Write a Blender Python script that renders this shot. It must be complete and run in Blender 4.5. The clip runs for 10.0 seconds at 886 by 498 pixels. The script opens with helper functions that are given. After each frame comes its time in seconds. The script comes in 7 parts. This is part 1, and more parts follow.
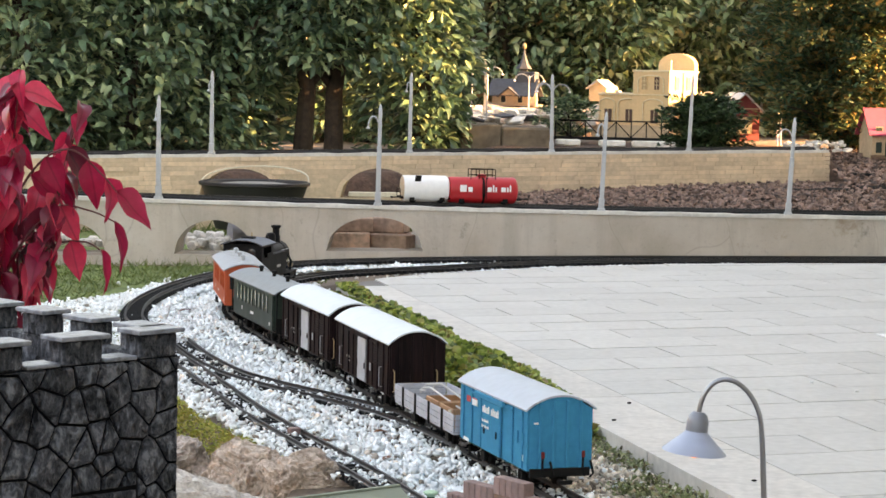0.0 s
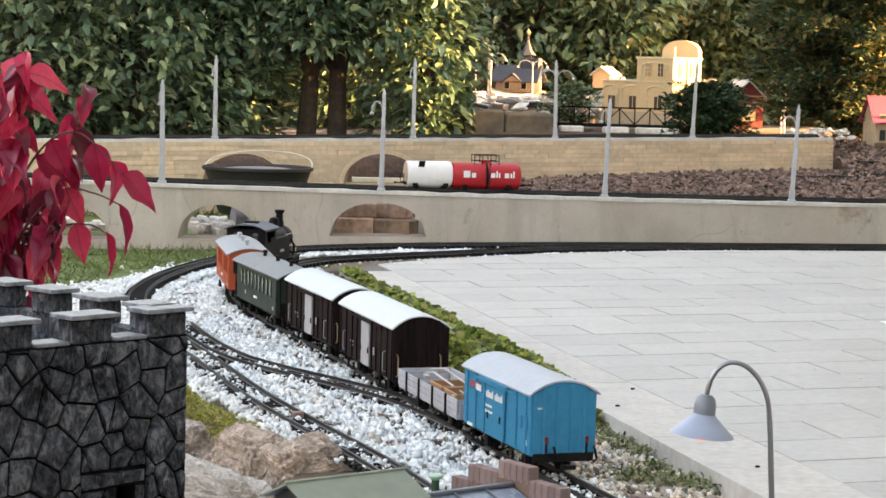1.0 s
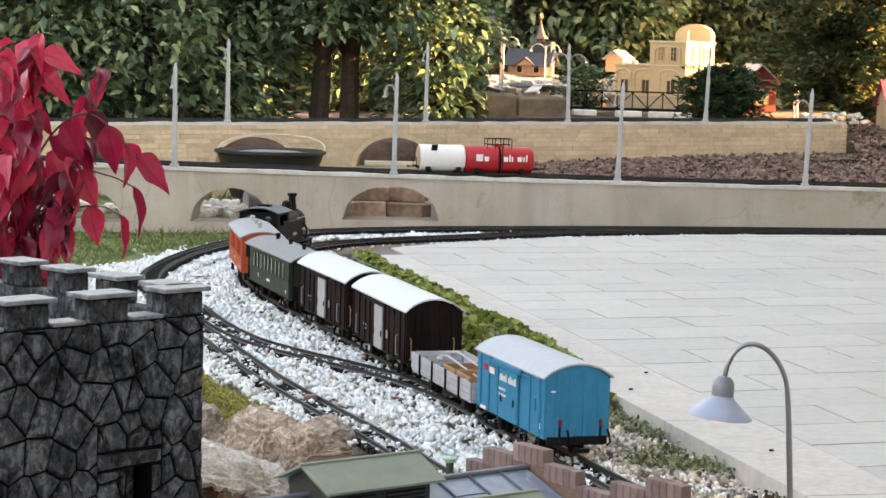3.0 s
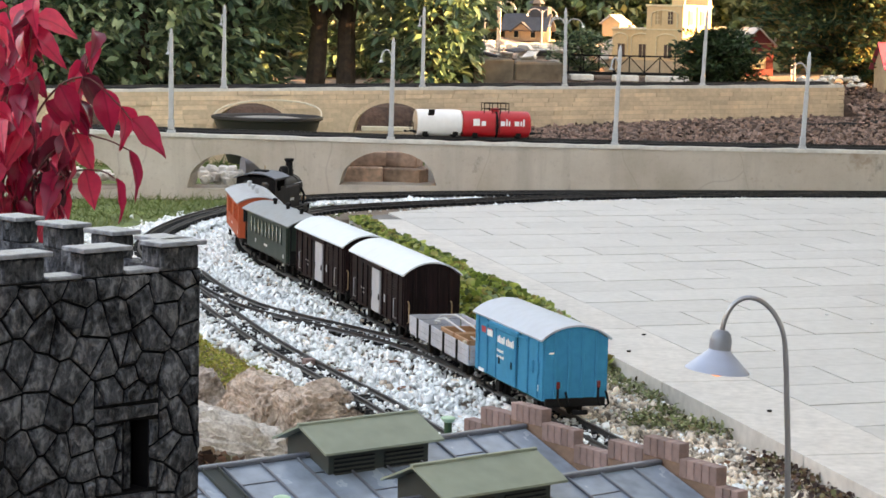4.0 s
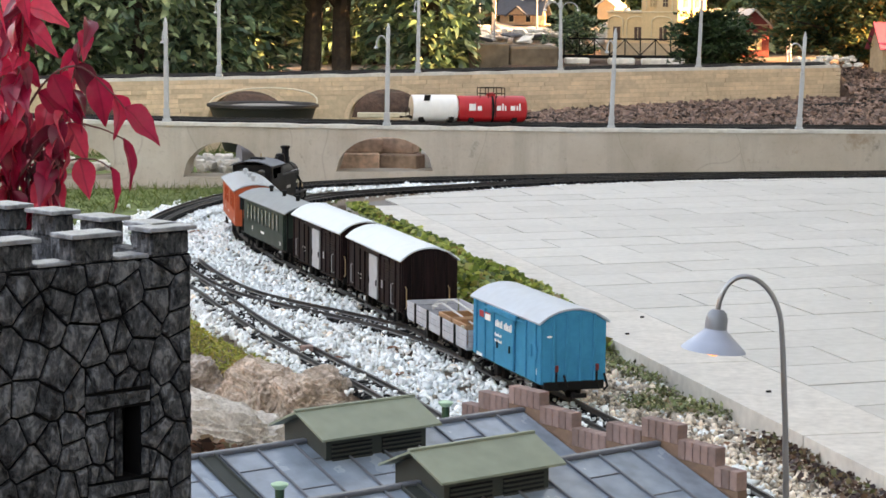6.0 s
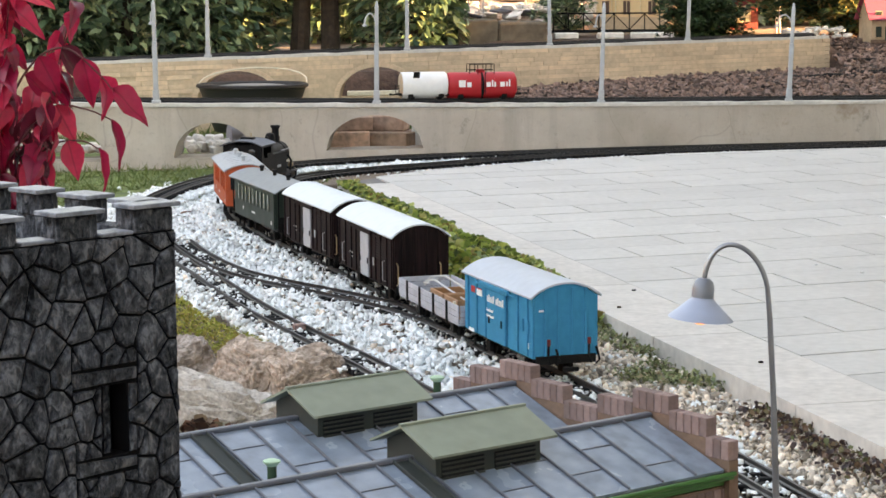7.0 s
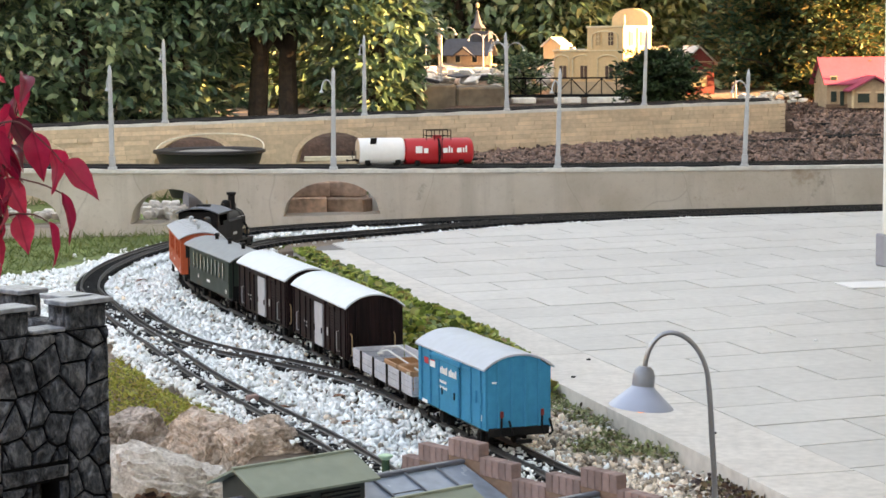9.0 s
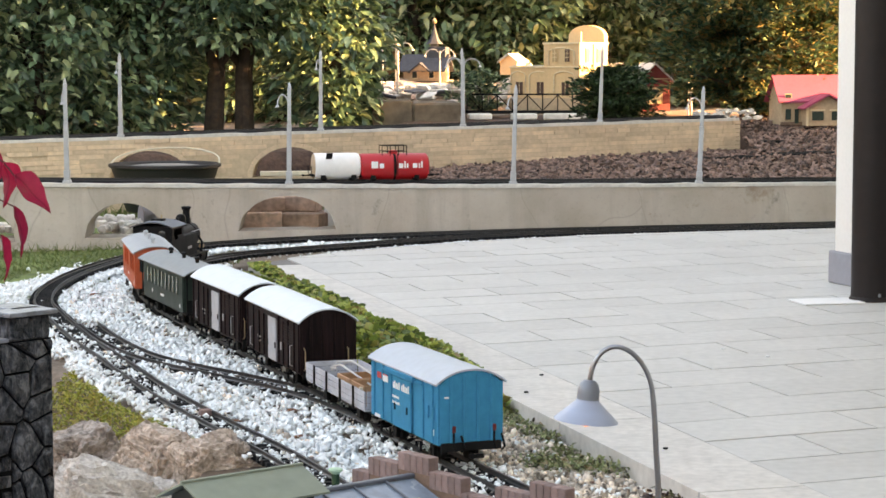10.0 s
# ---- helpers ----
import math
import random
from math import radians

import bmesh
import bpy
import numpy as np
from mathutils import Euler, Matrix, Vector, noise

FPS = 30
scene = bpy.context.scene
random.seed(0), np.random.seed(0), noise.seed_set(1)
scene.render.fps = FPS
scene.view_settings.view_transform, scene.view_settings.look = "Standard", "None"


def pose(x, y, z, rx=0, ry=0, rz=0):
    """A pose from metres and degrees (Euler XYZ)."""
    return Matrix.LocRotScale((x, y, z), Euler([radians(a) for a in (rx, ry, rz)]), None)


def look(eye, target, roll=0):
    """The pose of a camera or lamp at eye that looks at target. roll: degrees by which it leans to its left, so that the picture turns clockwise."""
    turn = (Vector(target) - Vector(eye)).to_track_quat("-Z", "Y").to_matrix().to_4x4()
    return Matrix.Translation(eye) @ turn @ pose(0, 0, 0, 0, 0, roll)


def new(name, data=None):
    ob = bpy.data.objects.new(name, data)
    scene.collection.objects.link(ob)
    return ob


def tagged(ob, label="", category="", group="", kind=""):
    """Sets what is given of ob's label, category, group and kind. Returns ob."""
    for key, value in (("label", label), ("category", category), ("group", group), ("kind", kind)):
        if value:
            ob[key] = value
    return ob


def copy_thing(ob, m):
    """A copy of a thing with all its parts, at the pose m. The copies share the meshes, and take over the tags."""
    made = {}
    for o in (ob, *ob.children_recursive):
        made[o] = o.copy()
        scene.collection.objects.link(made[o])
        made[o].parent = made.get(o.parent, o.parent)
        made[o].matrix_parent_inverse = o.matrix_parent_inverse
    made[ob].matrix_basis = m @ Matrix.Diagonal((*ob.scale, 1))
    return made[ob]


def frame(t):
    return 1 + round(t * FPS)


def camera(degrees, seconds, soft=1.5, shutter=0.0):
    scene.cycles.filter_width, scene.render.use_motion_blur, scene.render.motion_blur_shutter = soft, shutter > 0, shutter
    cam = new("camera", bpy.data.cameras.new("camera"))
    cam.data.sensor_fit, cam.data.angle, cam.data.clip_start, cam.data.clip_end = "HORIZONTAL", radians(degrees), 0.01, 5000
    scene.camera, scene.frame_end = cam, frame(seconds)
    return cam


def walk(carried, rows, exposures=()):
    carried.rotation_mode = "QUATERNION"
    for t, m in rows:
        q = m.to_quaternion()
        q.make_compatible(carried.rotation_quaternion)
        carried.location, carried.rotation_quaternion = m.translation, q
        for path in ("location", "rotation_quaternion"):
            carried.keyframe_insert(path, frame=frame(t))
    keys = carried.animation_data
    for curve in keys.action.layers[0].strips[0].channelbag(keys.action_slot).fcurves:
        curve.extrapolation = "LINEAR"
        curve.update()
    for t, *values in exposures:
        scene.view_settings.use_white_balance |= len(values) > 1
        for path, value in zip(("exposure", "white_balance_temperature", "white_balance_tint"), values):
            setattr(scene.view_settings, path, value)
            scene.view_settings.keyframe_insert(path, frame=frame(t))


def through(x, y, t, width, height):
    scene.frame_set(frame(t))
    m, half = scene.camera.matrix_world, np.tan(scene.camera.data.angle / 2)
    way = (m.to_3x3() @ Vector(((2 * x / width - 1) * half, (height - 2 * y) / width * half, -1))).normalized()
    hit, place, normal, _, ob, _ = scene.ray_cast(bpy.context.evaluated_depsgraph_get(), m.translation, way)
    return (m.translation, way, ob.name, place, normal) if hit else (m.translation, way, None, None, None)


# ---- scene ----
# ---- camera and its walk ----
cam = camera(24.366, 10.0, soft=1.6)
walk(cam, [
    (0.0, look((-0.0191, -0.0189, 0.6349), (-0.4185, 9.9416, -0.1573), 1.245)),
    (0.5, look((-0.0210, -0.0164, 0.6323), (-0.4208, 9.9403, -0.2073), 1.471)),
    (1.0, look((-0.0229, -0.0184, 0.6317), (-0.4311, 9.9363, -0.2264), 1.503)),
    (1.5, look((-0.0236, -0.0182, 0.6305), (-0.4424, 9.9358, -0.2307), 1.569)),
    (2.0, look((-0.0234, -0.0194, 0.6321), (-0.4538, 9.9347, -0.2223), 1.553)),
    (2.5, look((-0.0266, -0.0156, 0.6309), (-0.4903, 9.9352, -0.2455), 1.675)),
    (4.0, look((-0.0255, -0.0108, 0.6214), (-0.4727, 9.9189, -0.4750), 1.258)),
    (4.5, look((-0.0295, -0.0094, 0.6177), (-0.4877, 9.9131, -0.5370), 1.135)),
    (5.0, look((-0.0286, -0.0090, 0.6202), (-0.5222, 9.9099, -0.5505), 0.903)),
    (5.5, look((-0.0245, -0.0028, 0.6199), (-0.4894, 9.9190, -0.5381), 0.820)),
    (7.0, look((-0.0180, -0.0042, 0.6157), (-0.4235, 9.9064, -0.6555), -0.409)),
    (7.5, look((-0.0123, -0.0030, 0.6159), (-0.3949, 9.8980, -0.7347), -0.696)),
    (8.0, look((-0.0114, 0.0029, 0.6189), (-0.3305, 9.9150, -0.6654), -0.540)),
    (8.5, look((-0.0101, 0.0004, 0.6286), (-0.2836, 9.9328, -0.4994), -0.529)),
    (9.0, look((-0.0054, 0.0014, 0.6318), (-0.2171, 9.9514, -0.3436), -0.417)),
    (9.5, look((-0.0012, -0.0012, 0.6310), (-0.0941, 9.9575, -0.2719), -0.050)),
    (10.0, look((0.0012, -0.0042, 0.6312), (-0.0010, 9.9552, -0.2692), -0.068)),
])

# ---- world and sun ----
SUN_TO = Vector((0.97, -0.03, 0.20)).normalized()
world = bpy.data.worlds.new("evening_sky")
scene.world = world
world.use_nodes = True
wn = world.node_tree.nodes
sky = wn.new("ShaderNodeTexSky")
sky.sky_type = "NISHITA"
sky.sun_disc = False
sky.sun_elevation = math.asin(SUN_TO.z)
sky.sun_rotation = math.atan2(SUN_TO.x, SUN_TO.y)
sky.altitude = 100
sky.air_density, sky.dust_density, sky.ozone_density = 1.0, 1.5, 1.0
wn["Background"].inputs["Strength"].default_value = 0.15
world.node_tree.links.new(sky.outputs["Color"], wn["Background"].inputs["Color"])
sun_data = bpy.data.lights.new("sun", "SUN")
sun_data.energy, sun_data.angle, sun_data.color = 5.0, radians(0.6), (1.0, 0.70, 0.41)
sun = new("sun", sun_data)
sun.matrix_world = look(SUN_TO * 30, (0, 0, 0))
scene.view_settings.exposure = 3.27
scene.view_settings.use_white_balance = True
scene.view_settings.white_balance_temperature = 10800
scene.view_settings.white_balance_tint = 24

# ---- materials ----
rng = np.random.default_rng(7)
random.seed(7)


def material(name, color, rough=0.7, metal=0.0, spread=0.15, grain=40.0, bump=0.2, stain=6.0, dark=None, per=None,
             depth=0.002, emit=0.0, coat=0.0, spec=0.5, vary=0.26, ramp=(0.36, 0.64), stretch=None):
    """Grain and stains at two scales over one base colour; per: 'object' or 'island' adds a change from piece to piece."""
    m = bpy.data.materials.new(name)
    m.use_nodes = True
    nt = m.node_tree
    n, l = nt.nodes, nt.links
    p = n["Principled BSDF"]
    tc = n.new("ShaderNodeTexCoord")
    fine = n.new("ShaderNodeTexNoise")
    fine.inputs["Scale"].default_value, fine.inputs["Detail"].default_value = grain, 5
    wide = n.new("ShaderNodeTexNoise")
    wide.inputs["Scale"].default_value, wide.inputs["Detail"].default_value = stain, 4
    spot = tc.outputs["Object"]
    if stretch:
        mp = n.new("ShaderNodeMapping")
        mp.inputs["Scale"].default_value = stretch
        l.new(spot, mp.inputs["Vector"])
        spot = mp.outputs[0]
    for t in (fine, wide):
        l.new(spot, t.inputs["Vector"])
    lo = [c * (1 - spread) for c in color] if dark is None else list(dark)
    hi = [min(1, c * (1 + spread)) for c in color]
    r1 = n.new("ShaderNodeValToRGB")
    r1.color_ramp.elements[0].position, r1.color_ramp.elements[1].position = ramp
    r1.color_ramp.elements[0].color, r1.color_ramp.elements[1].color = (*lo, 1), (*hi, 1)
    mixf = n.new("ShaderNodeMath")
    mixf.operation = "MULTIPLY_ADD"
    mixf.inputs[1].default_value = 0.5
    half = n.new("ShaderNodeMath")
    half.operation = "MULTIPLY"
    half.inputs[1].default_value = 0.5
    l.new(wide.outputs["Fac"], half.inputs[0])
    l.new(fine.outputs["Fac"], mixf.inputs[0])
    l.new(half.outputs[0], mixf.inputs[2])
    l.new(mixf.outputs[0], r1.inputs["Fac"])
    last = r1.outputs["Color"]
    if per:
        if per == "object":
            src = n.new("ShaderNodeObjectInfo").outputs["Random"]
        else:
            src = n.new("ShaderNodeNewGeometry").outputs["Random Per Island"]
        mr = n.new("ShaderNodeMapRange")
        mr.inputs["To Min"].default_value, mr.inputs["To Max"].default_value = 1 - vary, 1 + vary
        l.new(src, mr.inputs["Value"])
        hs = n.new("ShaderNodeHueSaturation")
        l.new(last, hs.inputs["Color"])
        l.new(mr.outputs[0], hs.inputs["Value"])
        last = hs.outputs["Color"]
    l.new(last, p.inputs["Base Color"])
    rr = n.new("ShaderNodeMapRange")
    rr.inputs["To Min"].default_value, rr.inputs["To Max"].default_value = max(0.05, rough - 0.12), min(1, rough + 0.12)
    l.new(wide.outputs["Fac"], rr.inputs["Value"])
    l.new(rr.outputs[0], p.inputs["Roughness"])
    p.inputs["Metallic"].default_value = metal
    p.inputs["Specular IOR Level"].default_value = spec
    p.inputs["Coat Weight"].default_value = coat
    if bump:
        b = n.new("ShaderNodeBump")
        b.inputs["Strength"].default_value, b.inputs["Distance"].default_value = bump, depth
        l.new(mixf.outputs[0], b.inputs["Height"])
        l.new(b.outputs["Normal"], p.inputs["Normal"])
    if emit:
        p.inputs["Emission Color"].default_value, p.inputs["Emission Strength"].default_value = (*color, 1), emit
    return m


def leafy(name, colors, rough=0.38, through=0.25, spec=0.5):
    """Leaves: a ramp of colours from leaf to leaf and some light through them."""
    m = bpy.data.materials.new(name)
    m.use_nodes = True
    n, l = m.node_tree.nodes, m.node_tree.links
    p = n["Principled BSDF"]
    geo = n.new("ShaderNodeNewGeometry")
    ramp = n.new("ShaderNodeValToRGB")
    while len(ramp.color_ramp.elements) < len(colors):
        ramp.color_ramp.elements.new(0.5)
    for k, c in enumerate(colors):
        ramp.color_ramp.elements[k].position = k / max(1, len(colors) - 1)
        ramp.color_ramp.elements[k].color = (*c, 1)
    l.new(geo.outputs["Random Per Island"], ramp.inputs["Fac"])
    tc = n.new("ShaderNodeTexCoord")
    no = n.new("ShaderNodeTexNoise")
    no.inputs["Scale"].default_value = 60
    l.new(tc.outputs["Object"], no.inputs["Vector"])
    hs = n.new("ShaderNodeHueSaturation")
    mr = n.new("ShaderNodeMapRange")
    mr.inputs["To Min"].default_value, mr.inputs["To Max"].default_value = 0.75, 1.25
    l.new(no.outputs["Fac"], mr.inputs["Value"])
    l.new(mr.outputs[0], hs.inputs["Value"])
    l.new(ramp.outputs["Color"], hs.inputs["Color"])
    l.new(hs.outputs["Color"], p.inputs["Base Color"])
    p.inputs["Roughness"].default_value = rough
    p.inputs["Specular IOR Level"].default_value = spec
    tr = n.new("ShaderNodeBsdfTranslucent")
    l.new(hs.outputs["Color"], tr.inputs["Color"])
    mx = n.new("ShaderNodeMixShader")
    mx.inputs["Fac"].default_value = through
    l.new(p.outputs[0], mx.inputs[1])
    l.new(tr.outputs[0], mx.inputs[2])
    l.new(mx.outputs[0], n["Material Output"].inputs["Surface"])
    return m


def red_leaf_material():
    """Crimson leaves, from dusky to bright, mottled, with a dark middle vein; the pinkest tone paints sky highlights.
    """
    # The last, pinkish stop puts highlights from the sky into the leaf colour.
    m = leafy("red_leaf", [(0.11, 0.018, 0.030), (0.30, 0.014, 0.052), (0.48, 0.018, 0.070), (0.68, 0.030, 0.090), (0.80, 0.075, 0.135)], 0.33, 0.32, 0.5)
    n, l = m.node_tree.nodes, m.node_tree.links
    ramp = next(q for q in n if q.bl_idname == "ShaderNodeValToRGB")
    hs = next(q for q in n if q.bl_idname == "ShaderNodeHueSaturation")
    no = next(q for q in n if q.bl_idname == "ShaderNodeTexNoise")
    no.inputs["Scale"].default_value = 5
    l.new(n.new("ShaderNodeObjectInfo").outputs["Random"], ramp.inputs["Fac"])
    sep = n.new("ShaderNodeSeparateXYZ")
    tc = next(q for q in n if q.bl_idname == "ShaderNodeTexCoord")
    l.new(tc.outputs["Object"], sep.inputs[0])
    ab = n.new("ShaderNodeMath")
    ab.operation = "ABSOLUTE"
    l.new(sep.outputs["X"], ab.inputs[0])
    mr = n.new("ShaderNodeMapRange")
    for k, v in (("From Min", 0.004), ("From Max", 0.03), ("To Min", 0.68), ("To Max", 1.0)):
        mr.inputs[k].default_value = v
    l.new(ab.outputs[0], mr.inputs["Value"])
    mul = n.new("ShaderNodeMath")
    mul.operation = "MULTIPLY"
    l.new(hs.inputs["Value"].links[0].from_socket, mul.inputs[0])
    l.new(mr.outputs[0], mul.inputs[1])
    l.new(mul.outputs[0], hs.inputs["Value"])
    return m


def node(nt, kind, **values):
    """A node with its inputs set by name."""
    q = nt.nodes.new(kind)
    for k, v in values.items():
        q.inputs[k.replace("_", " ")].default_value = v
    return q


def ramp_node(nt, stops):
    q = nt.nodes.new("ShaderNodeValToRGB")
    e = q.color_ramp.elements
    while len(e) < len(stops):
        e.new(0.5)
    for k, (at, c) in enumerate(stops):
        e[k].position, e[k].color = at, (*c, 1)
    return q


def castle_material():
    """Cast resin stone: dark paint in the pits and a grey dry-brushed upper layer, whose palest tone also paints
    highlights.
    """
    m = bpy.data.materials.new("castle_resin")
    m.use_nodes = True
    nt = m.node_tree
    l, p = nt.links, nt.nodes["Principled BSDF"]
    tc = nt.nodes.new("ShaderNodeTexCoord")
    mp = node(nt, "ShaderNodeMapping", Scale=(1, 1, 0.62))
    l.new(tc.outputs["Object"], mp.inputs["Vector"])
    fine = node(nt, "ShaderNodeTexNoise", Scale=620, Detail=4, Roughness=0.65)
    mid = node(nt, "ShaderNodeTexNoise", Scale=230, Detail=4, Roughness=0.6, Distortion=0.6)
    wide = node(nt, "ShaderNodeTexNoise", Scale=38, Detail=2)
    for q in (fine, mid, wide):
        l.new(mp.outputs[0], q.inputs["Vector"])
    add = nt.nodes.new("ShaderNodeMath")
    add.operation = "MULTIPLY_ADD"
    add.inputs[1].default_value = 0.30
    l.new(fine.outputs["Fac"], add.inputs[0])
    half = nt.nodes.new("ShaderNodeMath")
    half.operation = "MULTIPLY"
    half.inputs[1].default_value = 0.70
    l.new(mid.outputs["Fac"], half.inputs[0])
    l.new(half.outputs[0], add.inputs[2])
    more = nt.nodes.new("ShaderNodeMath")
    more.operation = "MULTIPLY_ADD"
    more.inputs[1].default_value, more.inputs[2].default_value = 0.45, -0.22
    l.new(wide.outputs["Fac"], more.inputs[0])
    total = nt.nodes.new("ShaderNodeMath")
    total.operation = "ADD"
    l.new(add.outputs[0], total.inputs[0])
    l.new(more.outputs[0], total.inputs[1])
    # The palest stop puts bright highlights into the colour beside the dry-brushing.
    r = ramp_node(nt, [(0.37, (0.007, 0.0082, 0.0105)), (0.44, (0.036, 0.042, 0.052)), (0.53, (0.074, 0.085, 0.103)), (0.63, (0.19, 0.21, 0.24))])
    l.new(total.outputs[0], r.inputs["Fac"])
    l.new(r.outputs["Color"], p.inputs["Base Color"])
    p.inputs["Roughness"].default_value, p.inputs["Specular IOR Level"].default_value = 0.5, 0.18
    b = node(nt, "ShaderNodeBump", Strength=1.0, Distance=0.007)
    l.new(add.outputs[0], b.inputs["Height"])
    l.new(b.outputs["Normal"], p.inputs["Normal"])
    return m


def weathered_concrete():
    """Grey-beige concrete with cloudy stains, streaks that run down, rusty and blackish patches and hairline cracks."""
    m = bpy.data.materials.new("wall_concrete")
    m.use_nodes = True
    nt = m.node_tree
    l, p = nt.links, nt.nodes["Principled BSDF"]
    tc = nt.nodes.new("ShaderNodeTexCoord")
    spot = tc.outputs["Object"]
    cloud = node(nt, "ShaderNodeTexNoise", Scale=2.6, Detail=6, Roughness=0.6)
    fine = node(nt, "ShaderNodeTexNoise", Scale=60, Detail=5, Roughness=0.65)
    down = node(nt, "ShaderNodeMapping", Scale=(9, 9, 0.9))
    streak = node(nt, "ShaderNodeTexNoise", Scale=1.0, Detail=5, Roughness=0.6)
    blot = node(nt, "ShaderNodeTexNoise", Scale=5.5, Detail=7, Roughness=0.72)
    rust = node(nt, "ShaderNodeTexNoise", Scale=4.1, Detail=6, Roughness=0.7)
    crack = nt.nodes.new("ShaderNodeTexVoronoi")
    crack.feature = "DISTANCE_TO_EDGE"
    crack.inputs["Scale"].default_value = 2.1
    warp = nt.nodes.new("ShaderNodeVectorMath")
    warp.operation = "MULTIPLY_ADD"
    warp.inputs[1].default_value = (0.25, 0.25, 0.25)
    bend = node(nt, "ShaderNodeTexNoise", Scale=3.0, Detail=1)
    l.new(spot, bend.inputs["Vector"])
    l.new(bend.outputs["Color"], warp.inputs[0])
    l.new(spot, warp.inputs[2])
    l.new(warp.outputs[0], crack.inputs["Vector"])
    for q in (cloud, fine, blot):
        l.new(spot, q.inputs["Vector"])
    shift = node(nt, "ShaderNodeMapping", Location=(3.7, 1.3, 0.4))
    l.new(spot, shift.inputs["Vector"])
    l.new(shift.outputs[0], rust.inputs["Vector"])
    l.new(spot, down.inputs["Vector"])
    l.new(down.outputs[0], streak.inputs["Vector"])
    base = ramp_node(nt, [(0.30, (0.40, 0.345, 0.285)), (0.50, (0.505, 0.445, 0.385)), (0.72, (0.60, 0.545, 0.49))])
    l.new(cloud.outputs["Fac"], base.inputs["Fac"])

    def over(low, mask, stops, color):
        r = ramp_node(nt, stops)
        l.new(mask, r.inputs["Fac"])
        mx = nt.nodes.new("ShaderNodeMix")
        mx.data_type = "RGBA"
        mx.inputs[7].default_value = (*color, 1)
        l.new(r.outputs["Color"], mx.inputs[0])
        l.new(low, mx.inputs[6])
        return mx.outputs[2]

    def grey(v):
        return (v, v, v)

    c = over(base.outputs["Color"], streak.outputs["Fac"], [(0.50, grey(0)), (0.72, grey(0.55))], (0.33, 0.29, 0.245))
    c = over(c, fine.outputs["Fac"], [(0.55, grey(0)), (0.75, grey(0.35))], (0.30, 0.265, 0.23))
    c = over(c, blot.outputs["Fac"], [(0.62, grey(0)), (0.70, grey(0.7))], (0.17, 0.15, 0.13))
    c = over(c, rust.outputs["Fac"], [(0.63, grey(0)), (0.72, grey(0.6))], (0.27, 0.17, 0.105))
    c = over(c, crack.outputs["Distance"], [(0.0, grey(0.35)), (0.005, grey(0))], (0.25, 0.21, 0.18))
    l.new(c, p.inputs["Base Color"])
    p.inputs["Roughness"].default_value = 0.9
    b = node(nt, "ShaderNodeBump", Strength=0.5, Distance=0.004)
    l.new(fine.outputs["Fac"], b.inputs["Height"])
    l.new(b.outputs["Normal"], p.inputs["Normal"])
    return m


M = {}
M["soil"] = material("soil", (0.16, 0.12, 0.09), 0.95, grain=60, bump=0.6, spread=0.4, depth=0.01)
# Soil under the mulch; also painted shade behind the stone arches.
M["bark_and_arch_dark"] = material("bark_and_arch_dark", (0.085, 0.048, 0.034), 0.95, grain=50, bump=0.8, spread=0.5, depth=0.02)
M["lawn"] = material("lawn", (0.12, 0.17, 0.05), 0.95, grain=70, bump=0.6, spread=0.5, depth=0.01)
M["chips"] = material("bark_chips", (0.175, 0.108, 0.086), 0.9, grain=120, bump=0.4, spread=0.3, per="island", vary=0.85)
M["pebble"] = material("white_pebbles", (0.84, 0.895, 0.905), 0.7, grain=150, stain=5, bump=0.3, spread=0.07, per="island", vary=0.17)
M["gravel"] = material("beige_gravel", (0.62, 0.535, 0.45), 0.85, grain=150, stain=20, bump=0.3, spread=0.35, per="island", vary=0.72)
M["tile"] = material("patio_tile", (0.515, 0.505, 0.478), 0.6, grain=45, stain=4, bump=0.12, spread=0.10, per="object", vary=0.05)
M["joint"] = material("patio_joint", (0.17, 0.16, 0.15), 0.9, grain=60, bump=0.1)
M["border"] = material("border_stone", (0.57, 0.54, 0.50), 0.7, grain=60, stain=14, bump=0.2, spread=0.14, per="object", vary=0.04)
M["concrete"] = weathered_concrete()
M["coping"] = material("coping_mortar", (0.62, 0.60, 0.56), 0.9, grain=60, stain=8, bump=0.5, spread=0.15)
M["block"] = material("sand_stone_block", (0.68, 0.52, 0.37), 0.85, grain=45, stain=6, bump=0.35, spread=0.15, per="island", vary=0.13)
M["mortar"] = material("block_mortar", (0.56, 0.435, 0.31), 0.95, grain=60, bump=0.2)
M["steel_rail"] = material("rail_brass_dark", (0.026, 0.026, 0.027), 0.42, spec=0.4, grain=90, bump=0.1, spread=0.3)
M["sleeper"] = material("sleeper_plastic", (0.0095, 0.010, 0.011), 0.75, grain=90, bump=0.2, spread=0.35, spec=0.2)
M["rock"] = material("tan_rock", (0.60, 0.485, 0.405), 0.9, grain=150, stain=26, bump=1.0, spread=0.22, depth=0.010, ramp=(0.38, 0.62), dark=(0.25, 0.19, 0.15))
M["rock_pale"] = material("pale_rock", (0.66, 0.62, 0.57), 0.9, grain=190, stain=45, bump=1.0, spread=0.15, depth=0.006, ramp=(0.36, 0.64), dark=(0.35, 0.31, 0.27))
M["rock_grey"] = material("grey_brown_rock", (0.43, 0.37, 0.33), 0.9, grain=150, stain=30, bump=1.0, spread=0.25, depth=0.010, ramp=(0.38, 0.62), dark=(0.17, 0.14, 0.12))
M["castle"] = castle_material()
M["castle_joint"] = material("castle_joint", (0.006, 0.0062, 0.0075), 0.8, grain=200, bump=0.2, spec=0.1)
